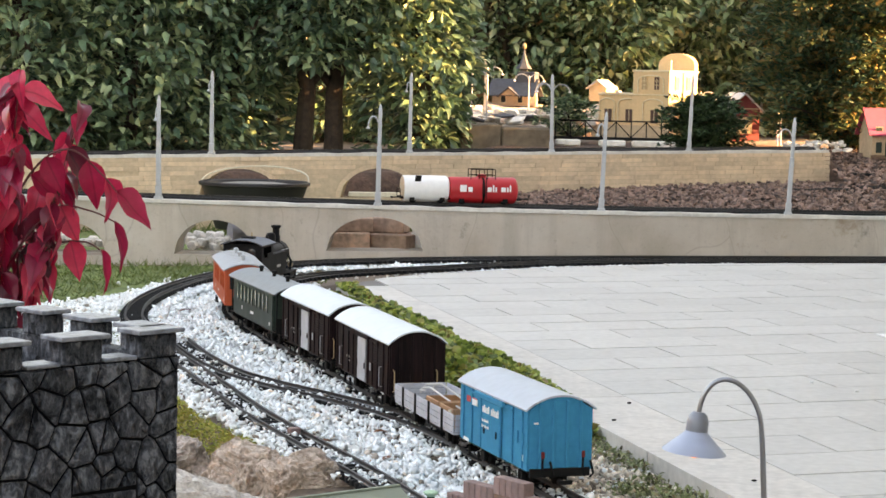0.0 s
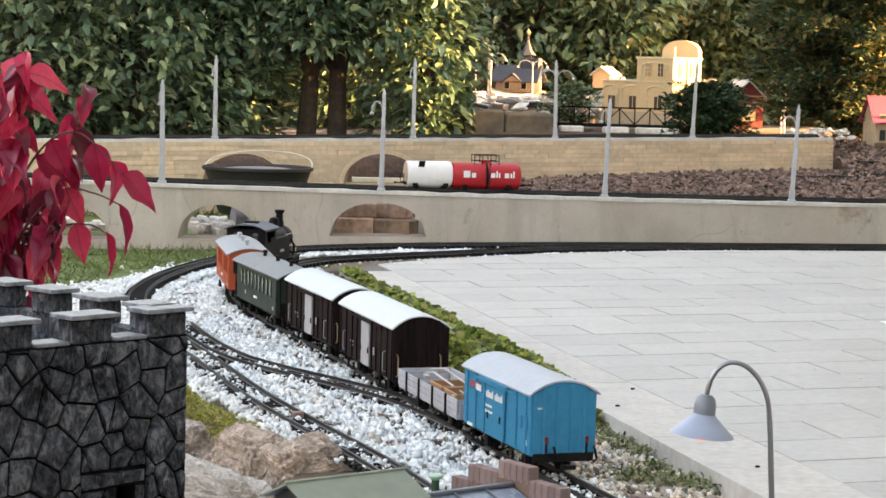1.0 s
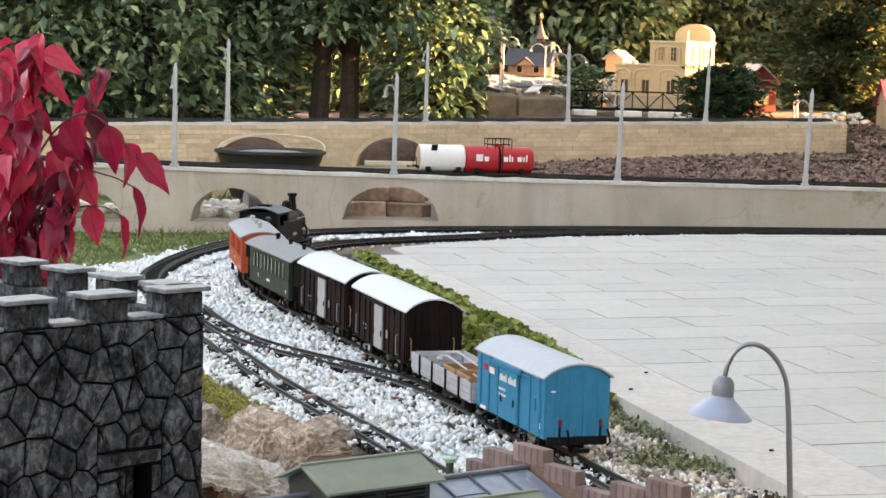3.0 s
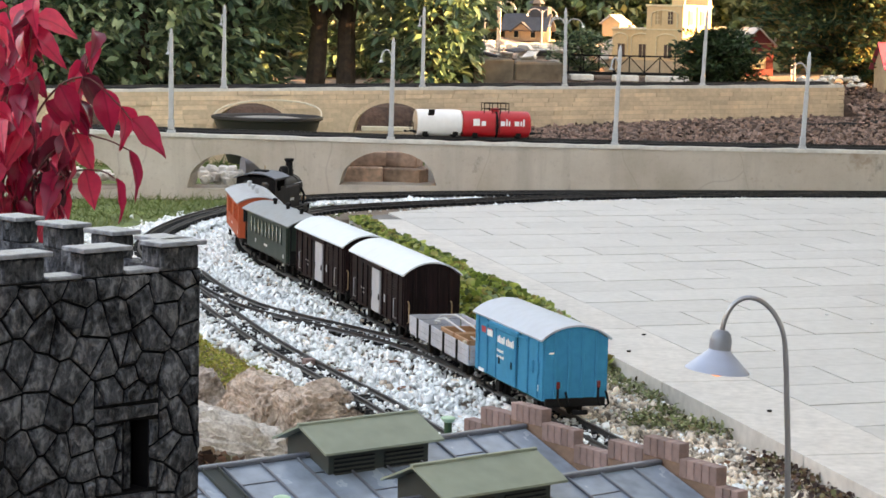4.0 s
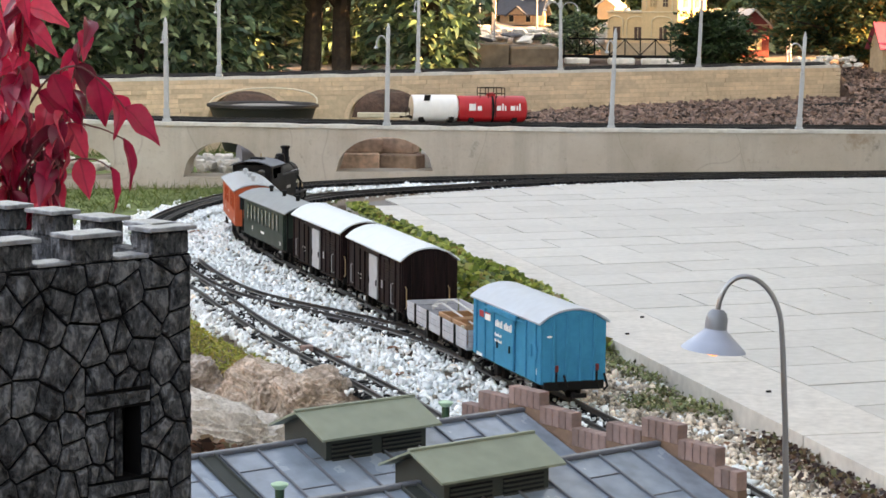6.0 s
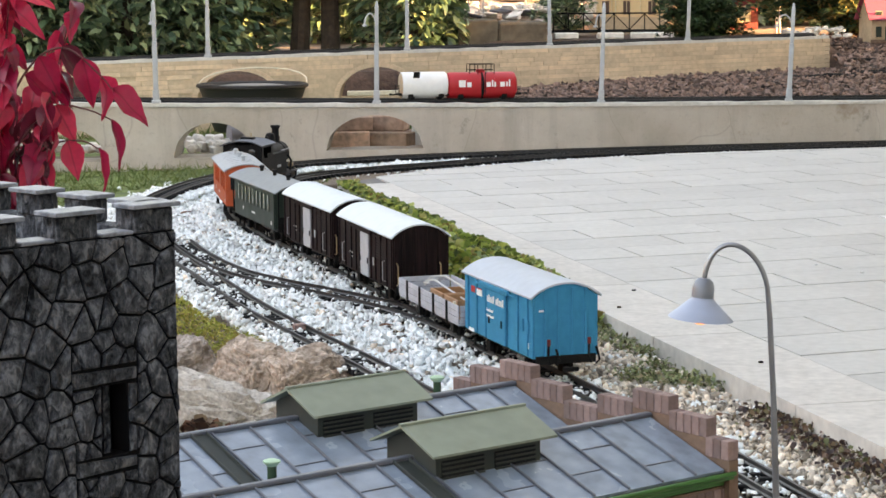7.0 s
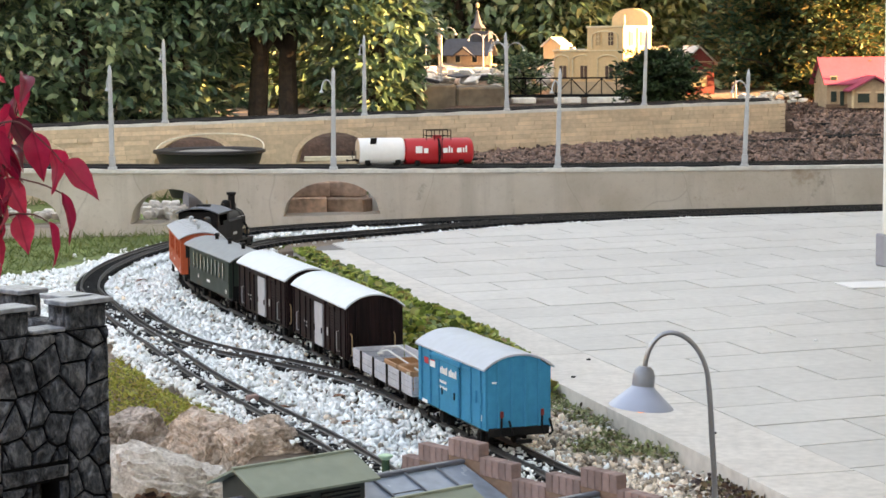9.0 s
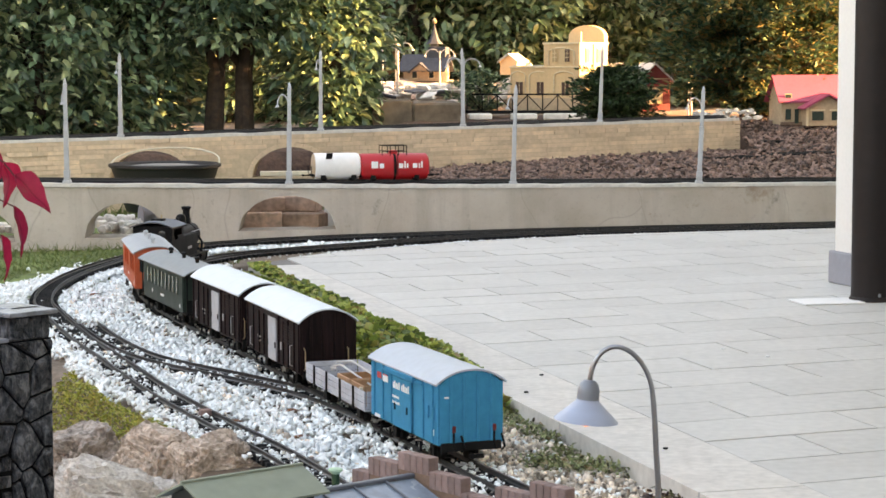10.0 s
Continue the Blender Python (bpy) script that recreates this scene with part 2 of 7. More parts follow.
M["castle_cap"] = material("castle_cap", (0.19, 0.21, 0.24), 0.36, grain=260, stain=90, bump=0.6, spread=0.55)
# Near-black colour that paints the shade inside gaps and openings.
M["gap_shade"] = material("painted_gap_shade", (0.005, 0.005, 0.006), 0.9, bump=0)
M["zinc"] = material("zinc_roof", (0.218, 0.280, 0.345), 0.25, grain=45, stain=22, bump=0.25, spread=0.22, metal=0.0)
M["zinc_seam"] = material("zinc_seam", (0.11, 0.125, 0.15), 0.5, grain=60, bump=0.1, spread=0.2)
M["olive_roof"] = material("olive_roof", (0.222, 0.258, 0.198), 0.65, grain=60, stain=16, bump=0.1, spread=0.10)
M["olive_wall"] = material("olive_wall", (0.030, 0.038, 0.034), 0.7, grain=60, bump=0.1, spread=0.15)
M["green_gutter"] = material("green_gutter", (0.03, 0.16, 0.035), 0.4, grain=60, bump=0.05)
M["vent_cap"] = material("pale_green_cap", (0.32, 0.52, 0.36), 0.5, grain=60, bump=0.05)
M["vent_stem"] = material("dark_green_stem", (0.01, 0.05, 0.02), 0.5, grain=60, bump=0.05)
M["brick"] = material("model_brick", (0.25, 0.165, 0.15), 0.8, grain=120, stain=30, bump=0.3, spread=0.2, per="object")
M["brick_wall"] = material("model_brick_wall", (0.20, 0.12, 0.085), 0.8, grain=120, stain=30, bump=0.3, spread=0.2)
M["lamp_metal"] = material("lamp_grey_metal", (0.30, 0.315, 0.34), 0.34, metal=0.8, grain=80, bump=0.03, spread=0.08)
M["lamp_shade"] = material("lamp_shade_enamel", (0.31, 0.37, 0.48), 0.38, grain=60, bump=0.02, spread=0.05)
M["lamp_dome"] = material("lamp_dome_grey", (0.20, 0.225, 0.265), 0.34, metal=0.15, grain=80, bump=0.05)
M["bulb"] = material("warm_bulb", (1.0, 0.30, 0.07), 0.4, bump=0, emit=0.28)
M["mast"] = material("mast_grey", (0.42, 0.44, 0.46), 0.55, grain=60, bump=0.05, spread=0.12)
M["blue"] = material("blue_wagon", (0.001, 0.235, 0.40), 0.5, spec=0.05, grain=80, stain=20, bump=0.04, spread=0.08)
M["roof_grey"] = material("wagon_roof_grey", (0.40, 0.46, 0.52), 0.45, grain=60, stain=14, bump=0.05, spread=0.06)
M["roof_white"] = material("wagon_roof_white", (0.62, 0.69, 0.72), 0.5, grain=60, stain=14, bump=0.05, spread=0.05)
M["brown"] = material("brown_wagon", (0.0125, 0.0060, 0.0064), 0.6, spec=0.12, grain=140, stain=40, bump=0.2, spread=0.7, stretch=(1, 1, 0.12))
M["door_grey"] = material("grey_door", (0.40, 0.42, 0.44), 0.55, grain=90, stain=20, bump=0.1, spread=0.1)
M["green_coach"] = material("green_coach", (0.013, 0.030, 0.023), 0.5, grain=80, stain=20, bump=0.05, spread=0.15)
M["coach_roof"] = material("coach_roof_grey", (0.235, 0.26, 0.265), 0.55, grain=60, stain=15, bump=0.1, spread=0.1)
M["orange"] = material("orange_coach", (0.52, 0.085, 0.03), 0.45, grain=80, stain=20, bump=0.05, spread=0.08)
M["ribbed"] = material("ribbed_roof_grey", (0.40, 0.43, 0.45), 0.5, grain=60, stain=15, bump=0.1, spread=0.08)
M["black"] = material("locomotive_black", (0.006, 0.006, 0.007), 0.5, spec=0.12, grain=80, stain=20, bump=0.08, spread=0.3)
M["iron"] = material("dark_iron", (0.009, 0.0085, 0.0085), 0.65, spec=0.15, grain=90, bump=0.15, spread=0.3)
M["plank_grey"] = material("grey_plank", (0.40, 0.42, 0.46), 0.7, grain=90, stain=30, bump=0.2, spread=0.15)
M["load"] = material("wooden_load", (0.36, 0.19, 0.10), 0.7, grain=70, stain=20, bump=0.2, spread=0.2)
M["cream"] = material("cream_pole", (0.62, 0.55, 0.42), 0.6, grain=70, bump=0.05)
M["tank_end"] = material("beige_tank_end", (0.50, 0.37, 0.26), 0.7, grain=60, stain=20, bump=0.1, spread=0.15)
M["white"] = material("white_paint", (0.80, 0.80, 0.79), 0.5, grain=60, bump=0.03, spread=0.04)
M["red_paint"] = material("red_paint", (0.50, 0.012, 0.018), 0.4, grain=60, bump=0.03, spread=0.06)
M["glass"] = material("dark_window", (0.02, 0.025, 0.028), 0.15, bump=0)
# Pale colour stands in for daylight seen through the coach windows.
M["coach_pane"] = material("pane_with_painted_daylight", (0.26, 0.27, 0.23), 0.12, bump=0)
M["brass"] = material("brass_grab", (0.45, 0.33, 0.2), 0.4, metal=0.6, bump=0)
M["bucket"] = material("black_bucket", (0.013, 0.013, 0.015), 0.55, grain=50, bump=0.08)
M["bucket_in"] = material("bucket_soil", (0.24, 0.23, 0.21), 0.9, grain=60, bump=0.6, depth=0.01)
M["lamp_red"] = material("dull_red_lamp", (0.16, 0.012, 0.012), 0.4, bump=0)
M["wood"] = material("old_wood", (0.50, 0.34, 0.26), 0.85, grain=50, stain=14, bump=0.4, spread=0.35, per="object", vary=0.3)
M["house_yellow"] = material("yellow_render", (0.70, 0.49, 0.28), 0.85, grain=70, stain=9, bump=0.1, spread=0.08)
M["house_trim"] = material("house_trim", (0.72, 0.58, 0.38), 0.8, grain=70, bump=0.1)
M["house_red"] = material("red_boards", (0.20, 0.035, 0.035), 0.8, grain=70, stain=14, bump=0.1, spread=0.15)
M["house_tan"] = material("tan_walls", (0.50, 0.36, 0.24), 0.85, grain=70, stain=14, bump=0.15, spread=0.15)
M["pink_roof"] = material("pink_roof", (0.42, 0.075, 0.13), 0.7, grain=60, stain=12, bump=0.15, spread=0.1)
M["roof_pale"] = material("pale_model_roof", (0.52, 0.53, 0.52), 0.8, grain=60, stain=12, bump=0.2, spread=0.1)
M["window_brown"] = material("brown_model_window", (0.075, 0.036, 0.026), 0.5, grain=60, bump=0.05)
M["slate"] = material("slate_roof", (0.062, 0.068, 0.082), 0.75, grain=60, stain=12, bump=0.2, spread=0.2)
M["white_stone"] = material("white_stone", (0.66, 0.63, 0.58), 0.9, grain=25, stain=6, bump=0.6, spread=0.2, per="island", depth=0.01)
M["red_stem"] = material("red_stem", (0.14, 0.04, 0.04), 0.6, grain=60, bump=0.1)
M["old_concrete"] = material("stained_concrete", (0.15, 0.115, 0.082), 0.95, grain=20, stain=3, bump=0.4, spread=0.4, depth=0.006)
M["house_white"] = material("white_wall_render", (0.66, 0.64, 0.61), 0.85, grain=90, stain=3, bump=0.25, spread=0.04)
M["plinth"] = material("grey_plinth", (0.25, 0.25, 0.28), 0.6, grain=50, bump=0.06, spread=0.08)
M["post_brown"] = material("brown_steel_post", (0.016, 0.012, 0.012), 0.45, spec=0.2, grain=40, bump=0.03, spread=0.15)
M["tree_bark"] = material("tree_bark", (0.055, 0.038, 0.028), 0.95, grain=40, stain=12, bump=0.8, spread=0.4, depth=0.01)
M["hedge_leaf"] = leafy("hedge_leaf", [(0.036, 0.084, 0.056), (0.085, 0.158, 0.095), (0.145, 0.245, 0.135), (0.40, 0.49, 0.28)], 0.32)
M["far_leaf"] = leafy("far_leaf", [(0.040, 0.088, 0.048), (0.095, 0.165, 0.08), (0.18, 0.26, 0.125), (0.46, 0.50, 0.30)], 0.36, 0.14)
M["conifer_leaf"] = leafy("conifer_leaf", [(0.010, 0.028, 0.016), (0.020, 0.050, 0.024), (0.038, 0.082, 0.034), (0.06, 0.11, 0.045)], 0.55, 0.1, 0.25)
# The last, orange tones put warm sunlight into the colour of some leaves.
M["sun_orange_leaf"] = leafy("sun_orange_leaf", [(0.020, 0.054, 0.036), (0.038, 0.085, 0.048), (0.075, 0.125, 0.06), (0.15, 0.17, 0.07), (0.30, 0.19, 0.08)], 0.6, 0.14, 0.2)
M["red_leaf"] = red_leaf_material()
M["sedum_leaf"] = leafy("sedum_leaf", [(0.04, 0.065, 0.022), (0.12, 0.18, 0.045), (0.25, 0.34, 0.075), (0.46, 0.50, 0.13), (0.24, 0.15, 0.06)], 0.4, 0.25)
M["weed_leaf"] = leafy("weed_leaf", [(0.06, 0.05, 0.035), (0.14, 0.17, 0.07), (0.24, 0.30, 0.13), (0.40, 0.44, 0.24), (0.34, 0.22, 0.13)], 0.6, 0.2)
M["moss_leaf"] = leafy("moss_leaf", [(0.16, 0.19, 0.04), (0.34, 0.37, 0.07), (0.46, 0.44, 0.11), (0.38, 0.27, 0.11)], 0.7, 0.2)
M["grass_blade"] = leafy("grass_blade", [(0.05, 0.09, 0.02), (0.10, 0.15, 0.035), (0.17, 0.19, 0.06)], 0.6, 0.2)
M["withered_leaf"] = leafy("withered_leaf", [(0.025, 0.016, 0.018), (0.06, 0.035, 0.035), (0.13, 0.075, 0.055), (0.22, 0.13, 0.08), (0.12, 0.15, 0.06)], 0.7, 0.1)
M["litter_leaf"] = leafy("litter_leaf", [(0.03, 0.016, 0.012), (0.10, 0.045, 0.03), (0.26, 0.13, 0.09), (0.07, 0.10, 0.05), (0.40, 0.27, 0.20)], 0.7, 0.1)
M["dead_leaf"] = leafy("dead_leaf", [(0.12, 0.05, 0.03), (0.22, 0.09, 0.05), (0.30, 0.16, 0.09)], 0.7, 0.15)


# ---- mesh tools ----
class Shape:
    """Vertices and faces gathered for one mesh."""

    def __init__(self):
        self.v, self.f = [], []

    def add(self, verts, faces, m=None):
        k = len(self.v)
        self.v += [tuple(m @ Vector(p)) if m is not None else tuple(p) for p in verts]
        self.f += [tuple(i + k for i in f) for f in faces]
        return self

    def box(self, x0, x1, y0, y1, z0, z1, c=0.0, m=None):
        """A box with its edges cut back by c."""
        if c <= 0:
            v = [(x, y, z) for x in (x0, x1) for y in (y0, y1) for z in (z0, z1)]
            f = [(0, 1, 3, 2), (4, 6, 7, 5), (0, 4, 5, 1), (2, 3, 7, 6), (0, 2, 6, 4), (1, 5, 7, 3)]
            return self.add(v, f, m)
        c = min(c, (x1 - x0) * 0.45, (y1 - y0) * 0.45, (z1 - z0) * 0.45)
        bm = bmesh.new()
        bmesh.ops.create_cube(bm, size=1)
        for q in bm.verts:
            q.co = Vector(((x0 + x1) / 2 + q.co.x * (x1 - x0), (y0 + y1) / 2 + q.co.y * (y1 - y0), (z0 + z1) / 2 + q.co.z * (z1 - z0)))
        bmesh.ops.bevel(bm, geom=list(bm.edges), offset=c, segments=1, affect="EDGES", clamp_overlap=True)
        bm.verts.index_update()
        self.add([q.co[:] for q in bm.verts], [[q.index for q in f.verts] for f in bm.faces], m)
        bm.free()
        return self

    def tube(self, pts, radii, n=10, caps=True):
        """A round bar along points."""
        pts = [Vector(p) for p in pts]
        if not isinstance(radii, (list, tuple)):
            radii = [radii] * len(pts)
        side = None
        rings = []
        for i, p in enumerate(pts):
            d = (pts[min(i + 1, len(pts) - 1)] - pts[max(i - 1, 0)]).normalized()
            if side is None:
                side = d.orthogonal().normalized()
            side = (side - d * side.dot(d)).normalized()
            up = d.cross(side)
            rings.append([p + radii[i] * (math.cos(a) * side + math.sin(a) * up) for a in (2 * math.pi * j / n for j in range(n))])
        v = [q[:] for r in rings for q in r]
        f = [(i * n + j, i * n + (j + 1) % n, (i + 1) * n + (j + 1) % n, (i + 1) * n + j) for i in range(len(pts) - 1) for j in range(n)]
        if caps:
            f += [tuple(reversed(range(n))), tuple(range((len(pts) - 1) * n, len(pts) * n))]
        return self.add(v, f)

    def turned(self, profile, n=24, m=None):
        """A profile of (radius, height) turned round z."""
        v = [(r * math.cos(2 * math.pi * j / n), r * math.sin(2 * math.pi * j / n), z) for r, z in profile for j in range(n)]
        f = [(i * n + j, i * n + (j + 1) % n, (i + 1) * n + (j + 1) % n, (i + 1) * n + j) for i in range(len(profile) - 1) for j in range(n)]
        f += [tuple(reversed(range(n))), tuple(range((len(profile) - 1) * n, len(profile) * n))]
        return self.add(v, f, m)

    def prism(self, outline, a0, a1, axis="x", m=None):
        """An outline in the two other axes, drawn out along an axis."""
        n = len(outline)
        put = {"x": lambda a, p: (a, p[0], p[1]), "y": lambda a, p: (p[0], a, p[1]), "z": lambda a, p: (p[0], p[1], a)}[axis]
        v = [put(a, p) for a in (a0, a1) for p in outline]
        f = [tuple(reversed(range(n))), tuple(range(n, 2 * n))] + [(i, (i + 1) % n, n + (i + 1) % n, n + i) for i in range(n)]
        return self.add(v, f, m)

    def mesh(self, name, mat, smooth=35):
        me = bpy.data.meshes.new(name)
        me.from_pydata(self.v, [], self.f)
        bm = bmesh.new()
        bm.from_mesh(me)
        bmesh.ops.recalc_face_normals(bm, faces=bm.faces)
        bm.to_mesh(me)
        bm.free()
        if smooth:
            me.shade_smooth()
            me.set_sharp_from_angle(angle=radians(smooth))
        me.materials.append(mat)
        return me


def part(name, shape, mat, parent, label="", m=None, smooth=35):
    ob = new(name, shape.mesh(name, mat, smooth) if isinstance(shape, Shape) else shape)
    ob.parent = parent
    if m is not None:
        ob.matrix_basis = m
    return tagged(ob, label)


def thing(name, label, category, m=None, group="", kind=""):
    ob = new(name)
    ob.empty_display_size = 0.05
    if m is not None:
        ob.matrix_basis = m
    return tagged(ob, label, category, group, kind)


def single(name, shape, mat, label, category, m=None, group="", kind="", smooth=35):
    ob = new(name, shape.mesh(name, mat, smooth) if isinstance(shape, Shape) else shape)
    if m is not None:
        ob.matrix_basis = m
    return tagged(ob, label, category, group, kind)


def many(name, base_v, base_f, places, turns, sizes, mat, jitter=0.0, smooth=False):
    """One mesh of many small copies: base_v (k,3), base_f (n,3), places (m,3), turns (m,3,3), sizes (m,3) or (m,)."""
    base_v, base_f = np.asarray(base_v, float), np.asarray(base_f, int)
    cnt, k = len(places), len(base_v)
    sizes = np.asarray(sizes, float)
    if sizes.ndim == 1:
        sizes = np.repeat(sizes[:, None], 3, 1)
    loc = base_v[None] * (1 + jitter * (rng.random((cnt, k, 1)) - 0.5) * 2) * sizes[:, None, :]
    v = np.einsum("mij,mkj->mki", turns, loc) + np.asarray(places)[:, None, :]
    f = base_f[None] + (np.arange(cnt) * k)[:, None, None]
    me = bpy.data.meshes.new(name)
    v, f = v.reshape(-1, 3), f.reshape(-1, base_f.shape[1])
    me.vertices.add(len(v))
    me.vertices.foreach_set("co", v.ravel())
    me.loops.add(f.size)
    me.loops.foreach_set("vertex_index", f.ravel().astype(np.int32))
    me.polygons.add(len(f))
    me.polygons.foreach_set("loop_start", (np.arange(len(f)) * f.shape[1]).astype(np.int32))
    me.update(calc_edges=True)
    me.validate()
    if smooth:
        me.shade_smooth()
    me.materials.append(mat)
    return me


def random_turns(n):
    q = rng.normal(size=(n, 4))
    q /= np.linalg.norm(q, axis=1)[:, None]
    w, x, y, z = q.T
    return np.stack([1 - 2 * (y * y + z * z), 2 * (x * y - z * w), 2 * (x * z + y * w), 2 * (x * y + z * w), 1 - 2 * (x * x + z * z),
                     2 * (y * z - x * w), 2 * (x * z - y * w), 2 * (y * z + x * w), 1 - 2 * (x * x + y * y)], 1).reshape(-1, 3, 3)


def aimed_turns(ahead, lean=0.5):
    """Turns whose y axis lies near the given ways and whose z axis is near upright."""
    a = np.asarray(ahead, float) + lean * rng.normal(size=np.shape(ahead))
    a /= np.linalg.norm(a, axis=1)[:, None]
    up = np.array([0, 0, 1.0]) + 0.5 * rng.normal(size=a.shape)
    x = np.cross(a, up)
    x /= np.linalg.norm(x, axis=1)[:, None]
    return np.stack([x, a, np.cross(x, a)], 2)


def ball(level):
    bm = bmesh.new()
    bmesh.ops.create_icosphere(bm, subdivisions=level, radius=0.5)
    bm.verts.index_update()
    out = [v.co[:] for v in bm.verts], [[v.index for v in f.verts] for f in bm.faces]
    bm.free()
    return out


LEAF = ([(0, 0, 0), (-0.22, 0.40, 0.07), (0, 0.45, 0), (0.22, 0.40, 0.07), (0, 1, -0.14), (-0.15, 0.74, 0.03), (0.15, 0.74, 0.03)],
        [(0, 2, 1), (0, 3, 2), (1, 2, 5), (2, 3, 6), (5, 2, 4), (2, 6, 4)])
TUFT_LEAF = ([(0, 0, 0), (-0.2, 0.45, 0.05), (0.2, 0.45, 0.05), (0, 1, -0.1)], [(0, 2, 1), (1, 2, 3)])
ROUND_LEAF = ([(0, 0, 0), (-0.42, 0.35, 0.1), (-0.3, 0.85, 0.05), (0.3, 0.85, 0.05), (0.42, 0.35, 0.1), (0, 0.5, -0.04)],
              [(0, 5, 1), (1, 5, 2), (2, 5, 3), (3, 5, 4), (4, 5, 0)])
BLADE = ([(-0.05, 0, 0), (0.05, 0, 0), (0, 1, 0.1)], [(0, 1, 2)])


def spline(points, step=0.02, rounds=40):
    """A smooth even line through control points."""
    p = np.array(points, float)
    p = np.vstack([2 * p[0] - p[1], p, 2 * p[-1] - p[-2]])
    out = []
    for i in range(1, len(p) - 2):
        a, b, c, d = p[i - 1:i + 3]
        for t in np.linspace(0, 1, 40, endpoint=False):
            out.append(0.5 * (2 * b + (c - a) * t + (2 * a - 5 * b + 4 * c - d) * t * t + (-a + 3 * b - 3 * c + d) * t ** 3))
    q = np.array(out + [p[-2]])
    for _ in range(rounds):
        q[1:-1] = 0.5 * q[1:-1] + 0.25 * (q[:-2] + q[2:])
    s = np.r_[0, np.cumsum(np.linalg.norm(np.diff(q, axis=0), axis=1))]
    t = np.arange(0, s[-1], step)
    return np.stack([np.interp(t, s, q[:, k]) for k in range(q.shape[1])], 1)


def smoothstep(a, b, x):
    t = np.clip((x - a) / (b - a), 0, 1)
    return t * t * (3 - 2 * t)


# ---- plan ----
def front_wall_y(x):
    return 7.82 + 0.25 * x


def front_wall_top(x):
    return 0.168 - 0.0147 * x + 0.003 * x * x


def back_wall_y(x):
    return 9.60 + 0.45 * x


def back_wall_top(x):
    return 0.332 + 0.0155 * x


def border_x(y):
    """The outer edge of the patio's stone border beside the track."""
    return 0.39 - 0.29 * (y - 2.96)


MAIN = spline([(0.61, 1.75), (0.445, 2.2), (0.333, 2.46), (0.228, 2.79), (0.03, 3.3), (-0.138, 3.75), (-0.265, 4.13),
               (-0.377, 4.45), (-0.515, 4.825), (-0.689, 5.265), (-0.826, 5.703), (-0.868, 6.083), (-0.816, 6.475),
               (-0.693, 6.785), (-0.508, 6.988), (-0.29, 7.177), (-0.062, 7.385), (0.25, 7.585), (0.686, 7.77),
               (1.164, 7.91), (1.579, 8.02), (3.74, 8.56)])
OUTER = spline([(3.74, 8.655), (1.662, 8.135), (1.237, 8.027), (0.738, 7.895), (0.26, 7.755), (-0.093, 7.62),
                (-0.467, 7.457), (-0.789, 7.229), (-0.954, 6.977), (-1.044, 6.68), (-1.109, 6.317), (-1.131, 5.933),
                (-1.093, 5.566), (-0.991, 5.232), (-0.861, 4.846), (-0.735, 4.51), (-0.56, 4.04), (-0.405, 3.68),
                (-0.27, 3.38), (-0.13, 3.02)])
LINK = spline([(-0.91, 5.16), (-0.79, 4.82), (-0.68, 4.57), (-0.575, 4.41), (-0.405, 4.205), (-0.28, 4.035), (-0.165, 3.81),
               (-0.06, 3.55)])


def ground_z(x, y):
    x, y = np.asarray(x, float), np.asarray(y, float)
    z = -0.048 + 0.020 * smoothstep(4.6, 6.8, y)
    # falls away on the side of the engine shed, past the rocks
    d = (-0.30 - x) * 0.927 - (y - 3.45) * 0.375
    z = z - 0.17 * smoothstep(0.12, 0.25, d) * (1 - smoothstep(4.2, 4.9, y))
    near = (1 - smoothstep(2.35, 2.75, y + 0.35 * x)) * (1 - smoothstep(0.12, 0.3, x - 0.0))
    z = np.minimum(z, -0.048 - 0.17 * near)
    f = y - front_wall_y(x)
    between = 0.125 + 0.03 * smoothstep(-0.4, 0.6, x) + 0.03 * smoothstep(0.0, 1.6, x) * smoothstep(0.2, 1.6, f)
    z = z + (between - z) * smoothstep(0.03, 0.07, f) * (1 - 0.85 * (1 - smoothstep(-0.45, -0.25, x)))
    far = 0.21 + 0.09 * smoothstep(-0.6, -0.15, x) + 0.03 * smoothstep(9.5, 12, y)
    b = np.where(x < 1.5, y - back_wall_y(x), (y - 9.3) * 0.45)
    z = z + (far - z) * np.where(x < 1.5, np.where(x < -0.2, smoothstep(0.42, 0.55, b), smoothstep(0.05, 0.09, b)), smoothstep(-0.1, 0.9, b))
    return z + 0.004 * np.sin(x * 23 + y * 17) * np.cos(y * 29 - x * 11)


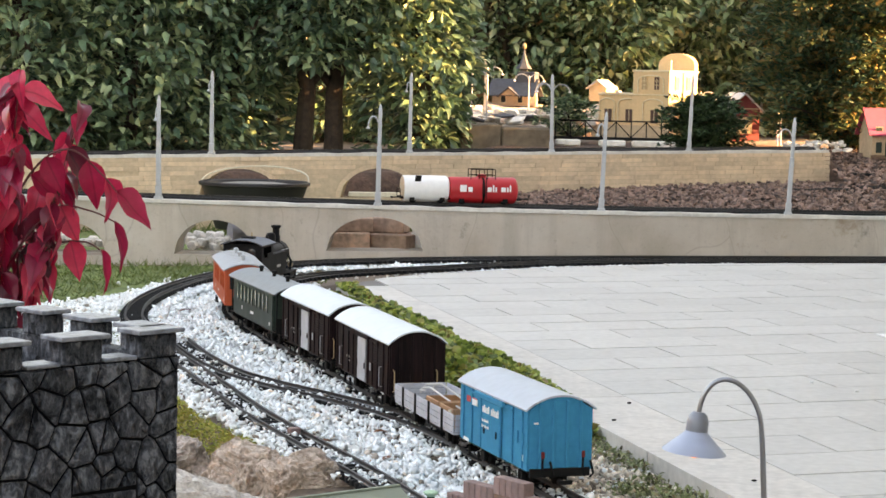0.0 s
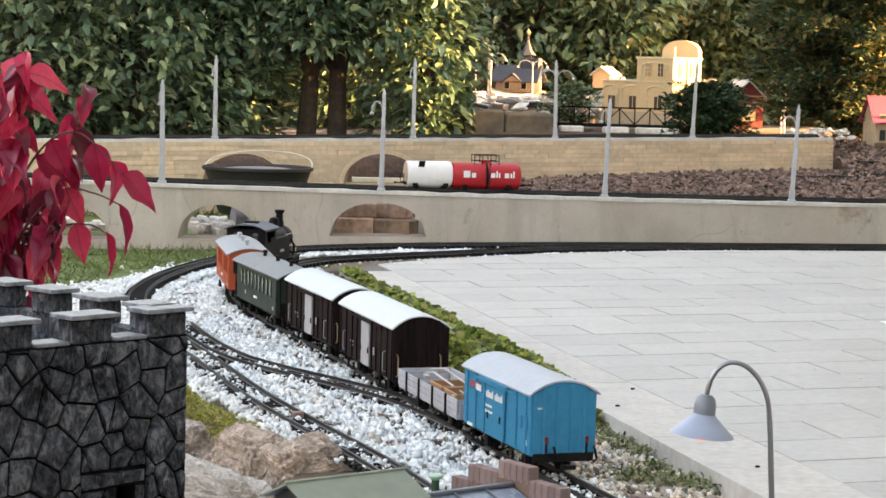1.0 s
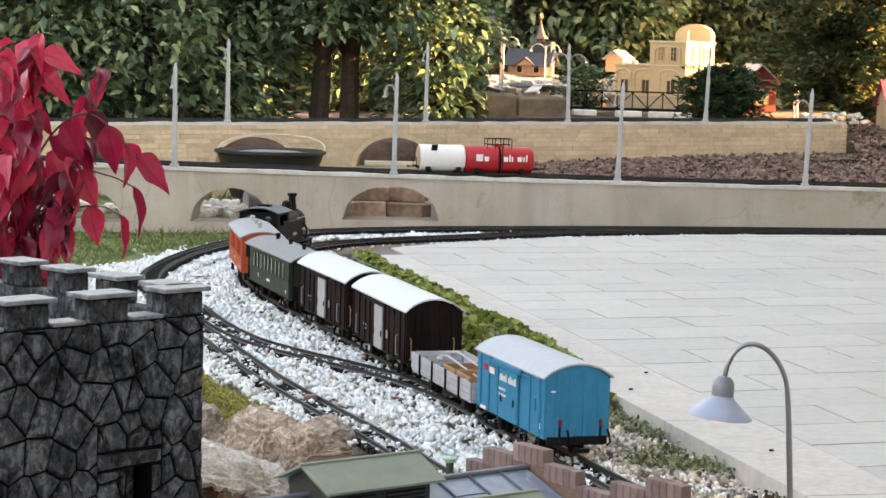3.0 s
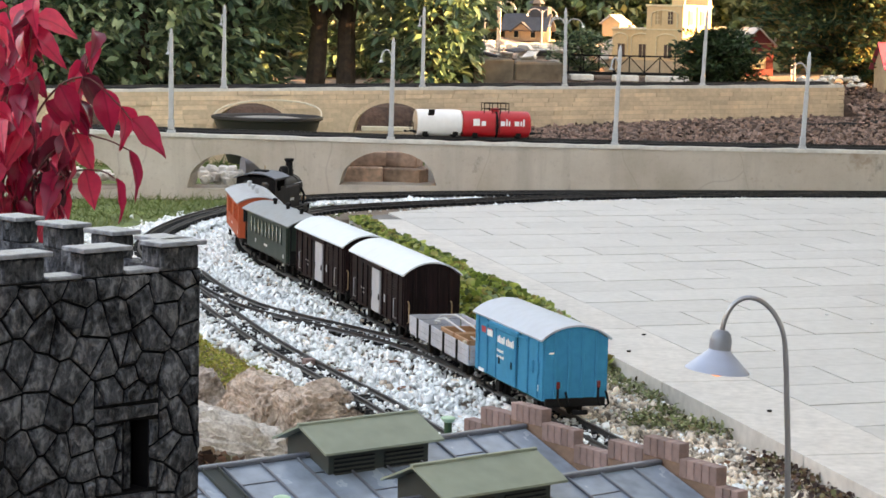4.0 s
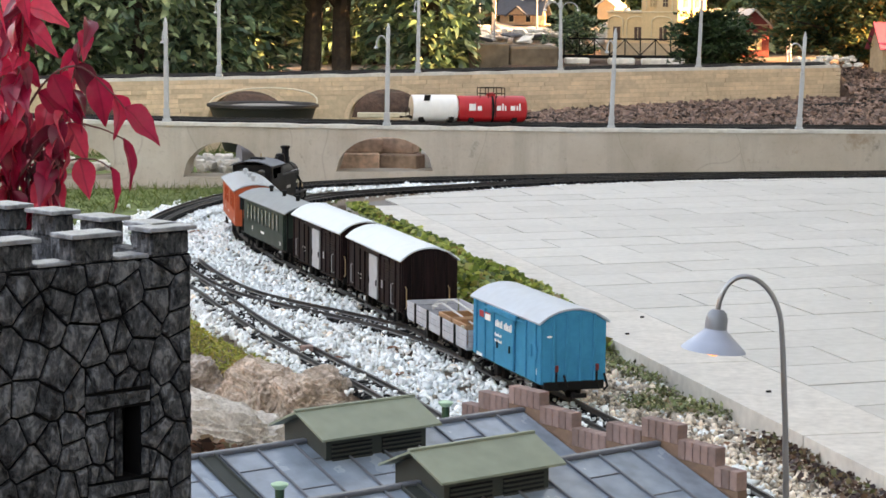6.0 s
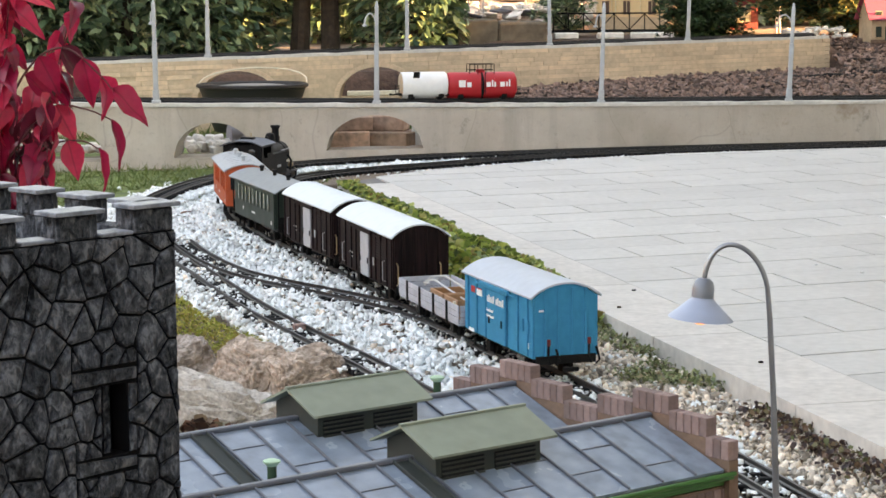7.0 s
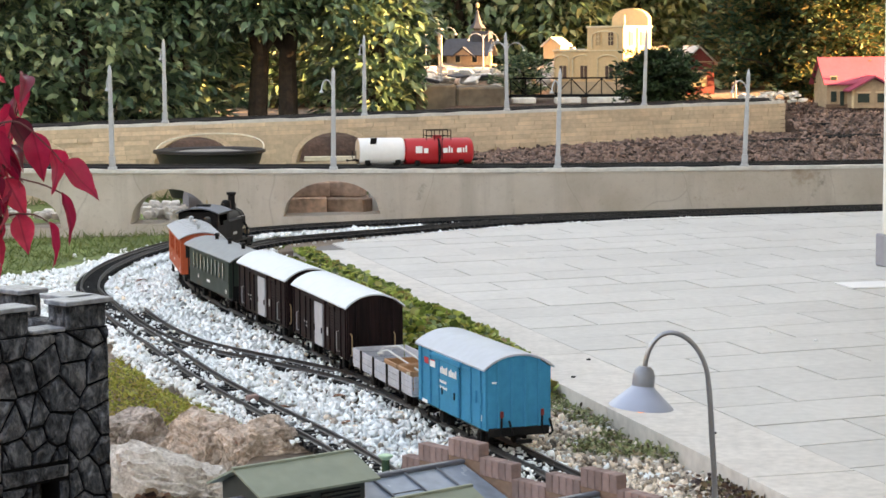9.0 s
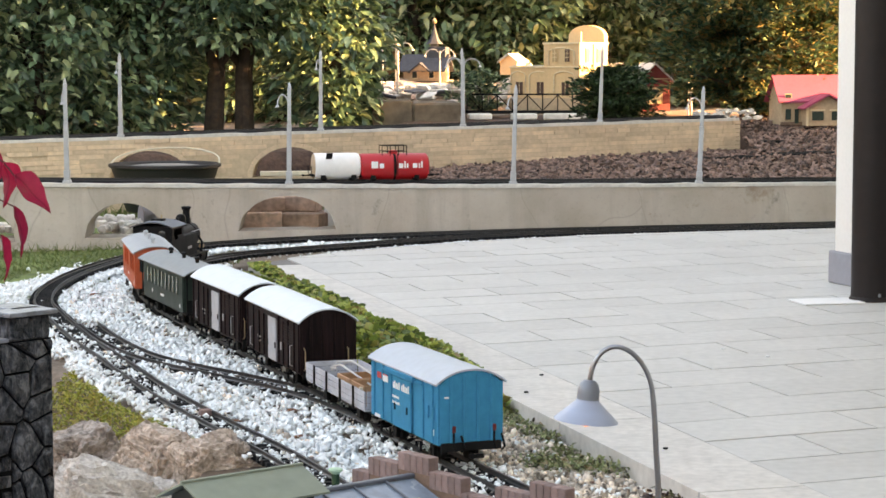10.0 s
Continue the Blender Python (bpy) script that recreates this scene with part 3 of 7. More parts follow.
# ---- ground ----
def build_ground():
    xs = np.r_[-400, -120, -40, -15, -7, np.arange(-4.5, 4.51, 0.05), 7, 15, 40, 120, 400]
    ys = np.r_[-400, -100, -30, -8, -2, np.arange(0.5, 15.01, 0.05), 18, 30, 80, 400]
    gx, gy = np.meshgrid(xs, ys)
    gz = ground_z(gx, gy)
    nx = len(xs)
    v = np.stack([gx, gy, gz], 2).reshape(-1, 3)
    f, mi = [], []
    for j in range(len(ys) - 1):
        for i in range(nx - 1):
            f.append((j * nx + i, j * nx + i + 1, (j + 1) * nx + i + 1, (j + 1) * nx + i))
            x, y = (xs[i] + xs[i + 1]) / 2, (ys[j] + ys[j + 1]) / 2
            w = y - front_wall_y(x)
            # Left behind the stone wall, the dark colour paints the arches' shaded insides.
            mi.append(1 if (w > 0.05 and x > -0.6 and y < 12) or (x < -0.2 and back_wall_y(x) < y < 12) else 2 if (x < -1.0 and 5.2 < y and w < -0.02) or (0.4 < w and y < back_wall_y(x)) else 0)
    me = bpy.data.meshes.new("ground")
    me.from_pydata(v.tolist(), [], f)
    for k in ("soil", "bark_and_arch_dark", "lawn"):
        me.materials.append(M[k])
    me.polygons.foreach_set("material_index", mi)
    me.shade_smooth()
    ob = new("ground", me)
    tagged(ob, "uneven garden soil with bark mulch and patches of grass", "ground", kind="structure")


build_ground()

# ---- patio ----
A_WAY = Vector((math.cos(radians(22)), math.sin(radians(22)), 0))
B_WAY = Vector((0.2785, -0.9604, 0))
PATIO = [(border_x(y), y) for y in (0.3, 3.0, 6.40)] + [(-0.590, 6.50), (-0.545, 6.61), (-0.465, 6.74), (-0.315, 6.94), (0.077, 7.29),
         (0.493, 7.54), (0.93, 7.70), (1.48, 7.86), (3.4, 8.36), (6.0, 9.0), (6.0, 0.3)]


def inside(x, y, poly, shrink=0.0):
    hit = False
    for (x0, y0), (x1, y1) in zip(poly, poly[1:] + poly[:1]):
        if (y0 > y) != (y1 > y) and x < x0 + (y - y0) * (x1 - x0) / (y1 - y0):
            hit = not hit
    return hit


def clip(poly, px, py, nx, ny):
    """The part of an outline on the side of a line towards which (nx, ny) points."""
    out = []
    for i, a in enumerate(poly):
        b = poly[(i + 1) % len(poly)]
        da, db = (a[0] - px) * nx + (a[1] - py) * ny, (b[0] - px) * nx + (b[1] - py) * ny
        if da >= 0:
            out.append(a)
        if (da >= 0) != (db >= 0):
            t = da / (da - db)
            out.append((a[0] + t * (b[0] - a[0]), a[1] + t * (b[1] - a[1])))
    return out


def build_patio():
    slab = single("pavement", Shape().prism(PATIO, -0.16, -0.006, "z"), M["joint"], "pale stone paving slab bed of a patio", "pavement", kind="structure")
    # border stones along the track side
    step = 0.62
    inner = 0.165
    nrm = Vector((0.9604, 0.2785, 0))
    base = Vector((border_x(0.6), 0.6, 0))
    for k in range(11):
        a = base - B_WAY * (k * step + 0.002)
        b = base - B_WAY * ((k + 1) * step - 0.002)
        if b.y > 6.45:
            b = base - B_WAY * ((6.39 - 0.6) / 0.9604)
        if b.y - a.y < 0.05:
            continue
        quad = [(a + nrm * -0.006)[:2], (a + nrm * inner)[:2], (b + nrm * inner)[:2], (b - nrm * 0.006)[:2]]
        part("border_stone", Shape().prism(quad, -0.05, 0.0, "z"), M["border"], slab, "long pale border stone")
    # edge strip along the far side
    gap, rows, length = 0.0048, 0.178, 0.345
    lim = [p for p in PATIO]
    across = Vector((-A_WAY.y, A_WAY.x, 0))
    origin = base + nrm * (inner + 0.004)
    sk = rows / across.dot(-B_WAY)
    count = 0
    for r in range(2, 44):
        for c in range(-3, 16):
            s = origin - B_WAY * (r * sk) + A_WAY * ((c + 0.5 * (r % 2)) * length)
            q = [s, s + A_WAY * (length - gap), s + A_WAY * (length - gap) - B_WAY * (sk - gap), s - B_WAY * (sk - gap)]
            mid = (q[0] + q[2]) / 2
            if mid.y < 2.2 or mid.y > 9.2 or mid.x > 2.35 or mid.x < -0.9 or abs(mid.x - 0.2) > 0.35 + 0.19 * mid.y:
                continue
            poly = [p[:2] for p in q]
            poly = clip(poly, *(origin)[:2], *(nrm)[:2])
            for (x0, y0), (x1, y1) in zip(PATIO[3:11], PATIO[4:12]):
                d = Vector((x1 - x0, y1 - y0, 0)).normalized()
                if poly:
                    poly = clip(poly, x0 + d.y * 0.004, y0 - d.x * 0.004, d.y, -d.x)
            if len(poly) < 3:
                continue
            part("tile", Shape().prism(poly, -0.012, -0.0015 + 0.0012 * random.random(), "z"), M["tile"], slab, smooth=0)
            count += 1
    return slab


build_patio()


# ---- viaduct walls ----
def arched_wall(name, xs, yfun, topfun, bottom, thick, arches, mat, label):
    """A wall along a line, with arched openings through it; arches: (centre, half width, springing, rise)."""
    sh = Shape()
    xs = sorted(set(np.round(xs, 4)) | {round(c + w * k / 12, 4) for c, w, *_ in arches for k in range(-12, 13)})

    for x0, x1 in zip(xs, xs[1:]):
        mid = (x0 + x1) / 2
        op = next((a for a in arches if abs(mid - a[0]) < a[1]), None)
        if op:
            c, w, s, r = op
            z0, z1 = (s + r * math.sqrt(max(0, 1 - ((x - c) / w) ** 2)) for x in (x0, x1))
        else:
            z0 = z1 = bottom
        q = [(x0, yfun(x0), z0), (x1, yfun(x1), z1), (x1, yfun(x1), topfun(x1)), (x0, yfun(x0), topfun(x0))]
        b = [(x, y + thick, z) for x, y, z in q]
        sh.add(q + b, [(0, 1, 2, 3), (7, 6, 5, 4), (3, 2, 6, 7), (1, 0, 4, 5)])
        if op:
            q = [(x0, yfun(x0), bottom), (x1, yfun(x1), bottom), (x1, yfun(x1), op[2]), (x0, yfun(x0), op[2])]
            sh.add(q + [(x, y + thick, z) for x, y, z in q], [(0, 1, 2, 3), (7, 6, 5, 4), (3, 2, 6, 7)])
    ob = single(name, sh, mat, label, "viaduct wall", kind="structure", smooth=30)
    return ob


FRONT_ARCHES = [(-1.70, 0.145, -0.012, 0.125), (-1.172, 0.143, -0.006, 0.127), (-0.585, 0.180, 0.008, 0.130)]
wall_front = arched_wall("wall_front", np.arange(-4, 4.2, 0.1), front_wall_y, front_wall_top, -0.12, 0.17, FRONT_ARCHES, M["concrete"],
                         "weathered grey concrete viaduct wall with low arches carrying a model track")
BACK_ARCHES = [(-1.97, 0.17, 0.12, 0.12), (-1.29, 0.17, 0.12, 0.13), (-0.69, 0.17, 0.12, 0.135)]
wall_back = arched_wall("wall_back", np.linspace(-4, 1.46, 56), back_wall_y, back_wall_top, -0.1, 0.16, BACK_ARCHES, M["mortar"],
                        "sand-coloured stone block viaduct wall with arches behind the grey one")
# thin uneven mortar along the tops
for nm, xs, yf, tf in (("coping", np.arange(-4, 4.05, 0.04), front_wall_y, front_wall_top), ("coping", np.arange(-4, 1.49, 0.04), back_wall_y, back_wall_top)):
    sh = Shape()
    for x0, x1 in zip(xs, xs[1:]):
        ring = []
        for x in (x0, x1):
            o = 0.005 + 0.006 * noise.noise(Vector((x * 9, tf(0) * 7, 0)))
            h = 0.002 + 0.005 * noise.noise(Vector((x * 13, 3 + tf(0), 0)))
            y, z = yf(x), tf(x)
            ring.append([(x, y - o, z - 0.010), (x, y - o, z + h + 0.002), (x, y + 0.030, z + h + 0.002)])
        sh.add(ring[0] + ring[1], [(0, 3, 4, 1), (1, 4, 5, 2)])
    part(nm, sh, M["coping"], wall_front if yf is front_wall_y else wall_back, "uneven pale mortar edge")


# ---- tracks ----
def line_frame(line, i):
    a, b = line[max(i - 1, 0)], line[min(i + 1, len(line) - 1)]
    d = (b - a) / np.linalg.norm(b - a)
    return d, np.array([-d[1], d[0]])


def build_track(line, zfun, label, skip=None, span=(0, 10 ** 6), parts_near=None):
    """Two rails on sleepers along a plan line."""
    tr = thing("railway_track", label, "model track", kind="structure")
    for side in (-1, 1):
        sh = Shape()
        ring = []
        for i in range(len(line)):
            d, n = line_frame(line, i)
            z = zfun(*line[i])
            rows = []
            for off, h in ((-0.0035, 0.010), (0.0035, 0.010), (0.0013, 0.0125), (0.0013, 0.0155), (0.002, 0.016), (0.002, 0.0185), (-0.002, 0.0185), (-0.002, 0.016), (-0.0013, 0.0155), (-0.0013, 0.0125)):
                p = line[i] + n * (side * 0.0235 + off)
                rows.append((p[0], p[1], z + h))
            ring.append(rows)
        k = len(ring[0])
        v = [p for r in ring for p in r]
        f = [(i * k + j, i * k + (j + 1) % k, (i + 1) * k + (j + 1) % k, (i + 1) * k + j) for i in range(len(ring) - 1) for j in range(k)]
        sh.add(v, f)
        part("rail", sh, M["steel_rail"], tr, smooth=0)
    step = 0.0265
    s = np.r_[0, np.cumsum(np.linalg.norm(np.diff(line, axis=0), axis=1))]
    ts = np.arange(0.01, s[-1], step)
    px = np.stack([np.interp(ts, s, line[:, k]) for k in (0, 1)], 1)
    dirs = np.stack([np.interp(ts + 0.01, s, line[:, k]) - np.interp(ts - 0.01, s, line[:, k]) for k in (0, 1)], 1)
    dirs /= np.maximum(np.linalg.norm(dirs, axis=1), 1e-9)[:, None]
    proto = Shape().box(-0.006, 0.006, -0.038, 0.038, 0, 0.0105, 0.0012).mesh("sleeper", M["sleeper"], 0)
    rest = Shape()
    n_single = 0
    for p, d in zip(px, dirs):
        z = zfun(*p)
        m = pose(p[0], p[1], z, 0, 0, math.degrees(math.atan2(d[1], d[0])))
        if parts_near and parts_near[0] < p[1] < parts_near[1] and n_single < 300:
            part("sleeper", proto, None, tr, m=m)
            n_single += 1
        else:
            rest.box(-0.006, 0.006, -0.038, 0.038, 0, 0.0105, 0, m)
    if rest.v:
        ob = part("sleepers", rest, M["sleeper"], tr, smooth=0)
        tagged(ob, kind="stuff")
    return tr


def bed_z(x, y):
    return float(-0.034 + 0.020 * smoothstep(4.6, 6.8, y))


build_track(MAIN, bed_z, "black model railway track on white pebbles round the bend", parts_near=(2.3, 5.2))
build_track(OUTER, bed_z, "black model railway track running past the wall to a siding", parts_near=(3.0, 5.2))
build_track(LINK[4:-4], lambda x, y: bed_z(x, y) + 0.001, "weathered turnout track joining the siding and the main line", parts_near=(3.0, 5.2))
xs = np.arange(-4, 4.0, 0.04)
build_track(np.stack([xs, front_wall_y(xs) + 0.088], 1), lambda x, y: front_wall_top(x), "black model railway track on top of the grey wall")
xs = np.arange(-4, 1.44, 0.04)
build_track(np.stack([xs, back_wall_y(xs) + 0.088], 1), lambda x, y: back_wall_top(x), "black model railway track on top of the stone wall")
# dark strips under the tracks on the walls, filling between the sleepers
for xs, yf, tf, wl in ((np.arange(-4, 4.0, 0.1), front_wall_y, front_wall_top, wall_front), (np.arange(-4, 1.45, 0.1), back_wall_y, back_wall_top, wall_back)):
    sh = Shape()
    for x0, x1 in zip(xs, xs[1:]):
        v = [(x, yf(x) + o, tf(x) + h) for x in (x0, x1) for o, h in ((0.034, 0.001), (0.038, 0.0098), (0.138, 0.0098), (0.142, 0.001))]
        sh.add(v, [(0, 4, 5, 1), (1, 5, 6, 2), (2, 6, 7, 3)])
    part("track_felt", sh, M["sleeper"], wl, "dark strip under the track")


# ---- porch pillar and post, with an unseen house mass that shades the patio ----
def build_house():
    h = thing("house", "white rendered porch pillar with unseen added walls and roof that block the sun", "house", kind="structure")
    corner = pose(1.130, 5.895, 0, 0, 0, 18)
    part("wall", Shape().box(0, 0.30, -0.34, 0, 0.0, 3.0, 0.004), M["house_white"], h, "white rendered porch pillar", m=corner)
    part("plinth", Shape().box(-0.013, 0.313, -0.353, 0.013, 0.0, 0.092, 0.003), M["plinth"], h, "grey tiled plinth of the pillar", m=corner)
    # Unseen walls and roofs, added to block the low sun from the foreground.
    part("wall", Shape().box(3.0, 4.0, -8.0, 10.6, -0.1, 3.4), M["house_white"], h)
    part("roof", Shape().box(1.0, 4.2, -8.3, 7.2, 3.0, 3.2).box(2.8, 4.2, 7.2, 10.7, 3.4, 3.55), M["house_white"], h)
    part("wall", Shape().box(-8.0, 3.0, -8.0, -7.8, -0.1, 3.0), M["house_white"], h)
    post = thing("porch_post", "dark brown round steel post on the patio tiles", "post", pose(1.142, 5.44, 0))
    part("shaft", Shape().turned([(0.053, 0.012), (0.053, 3.0)], 32), M["post_brown"], post)
    part("foot_ring", Shape().turned([(0.058, 0.0), (0.058, 0.006), (0.054, 0.012)], 32), M["post_brown"], post)
    part("bolt", Shape().turned([(0.004, 0), (0.004, 0.008), (0.002, 0.010)], 8, pose(0.012, -0.052, 0.014)), M["lamp_metal"], post)
    cover = single("drain_cover", Shape().box(-0.085, 0.085, -0.06, 0.06, 0, 0.004, 0.001), M["white"],
                   "white square cover lying on the patio", "cover", pose(1.015, 5.40, 0.0003, 0, 0, 14))


build_house()


# ---- trees and hedge ----
def crown(count, size, mat, rx, ry, z0, z1, lump=0.35, leaf=LEAF, seedx=0.0):
    """A crown of single leaves round an uneven outline, thicker towards the outside."""
    u = rng.random(count)
    ang = rng.random(count) * 2 * math.pi
    rad = rng.random(count) ** 0.4
    out = np.array([1 + lump * noise.noise(Vector((math.cos(a) * 1.7 + seedx, math.sin(a) * 1.7, h * 5))) for a, h in zip(ang, u)])
    x, y = rx * rad * out * np.cos(ang), ry * rad * out * np.sin(ang)
    z = z0 + (z1 - z0) * u
    p = np.stack([x, y, z], 1)
    thin = np.array([noise.noise(Vector(q) * 4.2 + Vector((seedx, 0, seedx))) for q in p])
    keep = (thin > -0.10) | (rng.random(count) < 0.22)
    p, ang, count = p[keep], ang[keep], int(keep.sum())
    ways = np.stack([np.cos(ang), np.sin(ang), -0.35 + 0 * ang], 1)
    return many("crown", *leaf, p, aimed_turns(ways, 0.6), size * (0.6 + 0.8 * rng.random(count)), mat)


def trunk_shape(h, r, bends=4, limbs=6, spread=0.35):
    sh = Shape()
    pts = [Vector((0.03 * math.sin(k * 2.1), 0.03 * math.cos(k * 1.7), h * k / bends)) for k in range(bends + 1)]
    sh.tube(pts, [r * (1 - 0.6 * k / bends) for k in range(bends + 1)], 10)
    for k in range(limbs):
        b = pts[1 + k % (bends - 1)]
        a = k * 2.4
        e = b + Vector((math.cos(a) * spread, math.sin(a) * spread, 0.25 * h))
        sh.tube([b, b.lerp(e, 0.5) + Vector((0, 0, 0.03)), e], [r * 0.4, r * 0.3, r * 0.12], 6)
    return sh


def build_tree(name, label, m, trunk, crown_mesh, group=""):
    t = thing(name, label, "tree", m, group)
    part("trunk", trunk, M["tree_bark"], t)
    part("crown", crown_mesh, None, t)
    return t


def rooted(x, y, turn=0):
    return pose(x, y, float(ground_z(x, y)) - 0.01, 0, 0, turn)


def plant_hedge():
    lab = "dense dark green broad-leaved hedge tree behind the stone wall"
    g = "hedge trees"
    tr = trunk_shape(1.5, 0.055)
    near = [build_tree("hedge_tree", lab, rooted(-3.3, 10.2), tr, crown(14500, 0.070, M["hedge_leaf"], 0.62, 0.5, 0.0, 2.1, seedx=1), g),
            build_tree("hedge_tree", lab, rooted(-1.235, 11.0), tr, crown(11500, 0.070, M["hedge_leaf"], 0.5, 0.45, 0.50, 2.1, seedx=4), g),
            build_tree("hedge_tree", lab, rooted(-0.62, 11.15), tr, crown(9000, 0.070, M["hedge_leaf"], 0.33, 0.4, 0.03, 2.1, seedx=6), g)]
    for k, (x, y, s, a) in enumerate([(-2.62, 10.45, 0, 70), (-2.1, 10.7, 0, 200), (-1.66, 10.9, 2, 310), (-4.1, 10.0, 0, 140), (-1.05, 11.05, 1, 150), (-4.9, 9.9, 0, 20)]):
        copy_thing(near[s], rooted(x, y, a))
    lab = "sunlit green broad-leaved hedge tree at the end of the garden"
    tr2 = trunk_shape(1.6, 0.05)
    far = [build_tree("hedge_tree", lab, rooted(-0.2, 14.3), tr2, crown(9500, 0.080, M["far_leaf"], 0.8, 0.45, 0.05, 1.75, seedx=9), g),
           build_tree("hedge_tree", lab, rooted(0.9, 14.5), tr2, crown(6500, 0.080, M["far_leaf"], 0.8, 0.45, 0.05, 1.28, seedx=12), g)]
    for k, x in enumerate([-3.9, -2.9, -1.9, -1.1, 0.35, 1.5, 2.2, 3.0, 3.9]):
        copy_thing(far[k % 2], rooted(x, 14.3 + 0.35 * ((k * 7) % 3 - 1), k * 77))
    # plain high hedge that closes the garden behind
    xs = rng.uniform(-7, 7, 9000)
    zs = rng.uniform(0.25, 3.2, 9000)
    ys = 15.4 + rng.uniform(-0.25, 0.25, 9000)
    me = many("far_hedge", *LEAF, np.stack([xs, ys, zs], 1), aimed_turns(np.tile([0.2, -1, -0.3], (9000, 1)), 0.6), rng.uniform(0.1, 0.2, 9000), M["far_leaf"])
    single("far_hedge", me, None, "dark leafy hedge that closes the garden", "hedge", kind="stuff")
    wall = single("wall_garden", Shape().box(-9, 9, 15.9, 16.1, -0.2, 3.4), M["old_concrete"], "dark garden wall behind the hedge", "wall", kind="structure")
    single("wall_garden", Shape().box(-7.2, -7.0, -8, 16, -0.2, 2.2), M["old_concrete"], "brown garden wall", "wall", kind="structure")
    fence = thing("fence", "pale upright fence bars behind the hedge", "fence", pose(0, 15.1, 0.3))
    bar = Shape().box(-0.011, 0.011, -0.006, 0.006, 0, 1.25, 0.001).mesh("bar", M["white"], 0)
    for k in range(40):
        part("bar", bar, None, fence, m=pose(-1.4 + k * 0.14, 0, 0))
    part("rail", Shape().box(-1.5, 4.3, -0.02, 0.0, 0.70, 0.735, 0.002), M["white"], fence)


plant_hedge()


def conifer(name, label, m, h, r, boughs, mat, size, low=0.05, tr=0.02, per=150, tip=0.9):
    """Boughs that leave the trunk at all heights, each a flat spray of short scaly shoots."""
    t = thing(name, label, "tree", m)
    sh = Shape().tube([(0, 0, 0), (0.01, 0, h * 0.5), (0, 0, h * 0.92)], [tr, tr * 0.7, tr * 0.2], 8)
    places, ways = [], []
    for k in range(boughs):
        f = (k + 0.5) / boughs
        u = low + (1 - low) * f
        a = k * 2.39996 + rng.normal() * 0.3
        ln = r * (math.sqrt(max(0.05, 1 - ((f - 0.28) / 0.74) ** 2))) * (0.50 + 0.70 * rng.random())
        z0, rise = h * u * 0.94, ln * (0.12 + 0.45 * rng.random())
        d = np.array([math.cos(a), math.sin(a), 0.0])
        side = np.array([-d[1], d[0], 0.0])
        base = np.array([0, 0, z0])
        if ln > 0.1 * r and k % 3 == 0:
            sh.tube([base, base + d * ln * 0.5 + (0, 0, rise * 0.7), base + d * ln * 0.9 + (0, 0, rise * 0.9)], [tr * 0.28, tr * 0.18, tr * 0.05], 5)
        n = int(per * (0.5 + rng.random()))
        q = rng.random(n) ** 0.6
        spread = ln * 0.34 * np.sin(np.pi * np.clip(q, 0.08, 1) ** 0.8) ** 0.7
        off = rng.normal(size=n) * 0.5 * spread
        fan = np.sign(off) * 0.7
        z = z0 + rise * np.sin(q * 1.9) - 0.25 * ln * q ** 3 * (1 - tip) + rng.normal(size=n) * 0.035 * ln
        places.append(d[None] * (q * ln)[:, None] + side[None] * off[:, None] + np.c_[np.zeros((n, 2)), z])
        ways.append(d[None] + side[None] * fan[:, None] + np.array([[0, 0, 0.25]]))
    part("trunk", sh, M["tree_bark"], t)
    p, w = np.vstack(places), np.vstack(ways)
    part("crown", many("crown", *TUFT_LEAF, p, aimed_turns(w, 0.45), size * (0.6 + 0.8 * rng.random(len(p))), mat), None, t)
    return t


conifer("dwarf_conifer", "small dense dark green conifer behind the stone wall", pose(0.865, 10.36, 0.29), 0.30, 0.235, 130, M["conifer_leaf"], 0.026, 0.02, 0.012, 130)
conifer("conifer", "large dark conifer with warm sunlight painted into some of its leaves", rooted(1.775, 11.40), 2.1, 0.56, 620, M["sun_orange_leaf"], 0.044, 0.005, 0.05, 300, 0.7)
conifer("shrub", "small grey-green shrub beside the model bridge", pose(0.20, 11.6, 0.32), 0.26, 0.17, 50, M["hedge_leaf"], 0.032, 0.05, 0.01, 50)


# ---- train ----
MAIN_S = np.r_[0, np.cumsum(np.linalg.norm(np.diff(MAIN, axis=0), axis=1))]


def on_main(s, half=0.09):
    """The pose of a vehicle whose middle stands at s along the main line; its wheels stand half apart on either side."""
    a, b = (np.array([np.interp(s + k * half, MAIN_S, MAIN[:, j]) for j in (0, 1)]) for k in (-1, 1))
    c, d = (a + b) / 2, b - a
    z = bed_z(*c) + 0.0185
    return pose(c[0], c[1], z, 0, 0, math.degrees(math.atan2(d[1], d[0])))


def wheels(v, xs, r=0.0145, mat="iron"):
    proto = Shape().turned([(r * 0.3, -0.006), (r * 1.1, -0.005), (r * 1.1, -0.003), (r, -0.0025), (r, 0.004), (r * 0.75, 0.005), (r * 0.7, 0.003), (r * 0.25, 0.004)], 20, Matrix.Rotation(math.pi / 2, 4, "X"))
    me = proto.mesh("wheel", M[mat])
    for x in xs:
        for s in (-1, 1):
            part("wheel", me, None, v, m=pose(x, s * 0.0245, r, 0, 0, 0 if s < 0 else 180))
        part("axle", Shape().tube([(x, -0.03, r), (x, 0.03, r)], 0.002, 8), M["iron"], v)


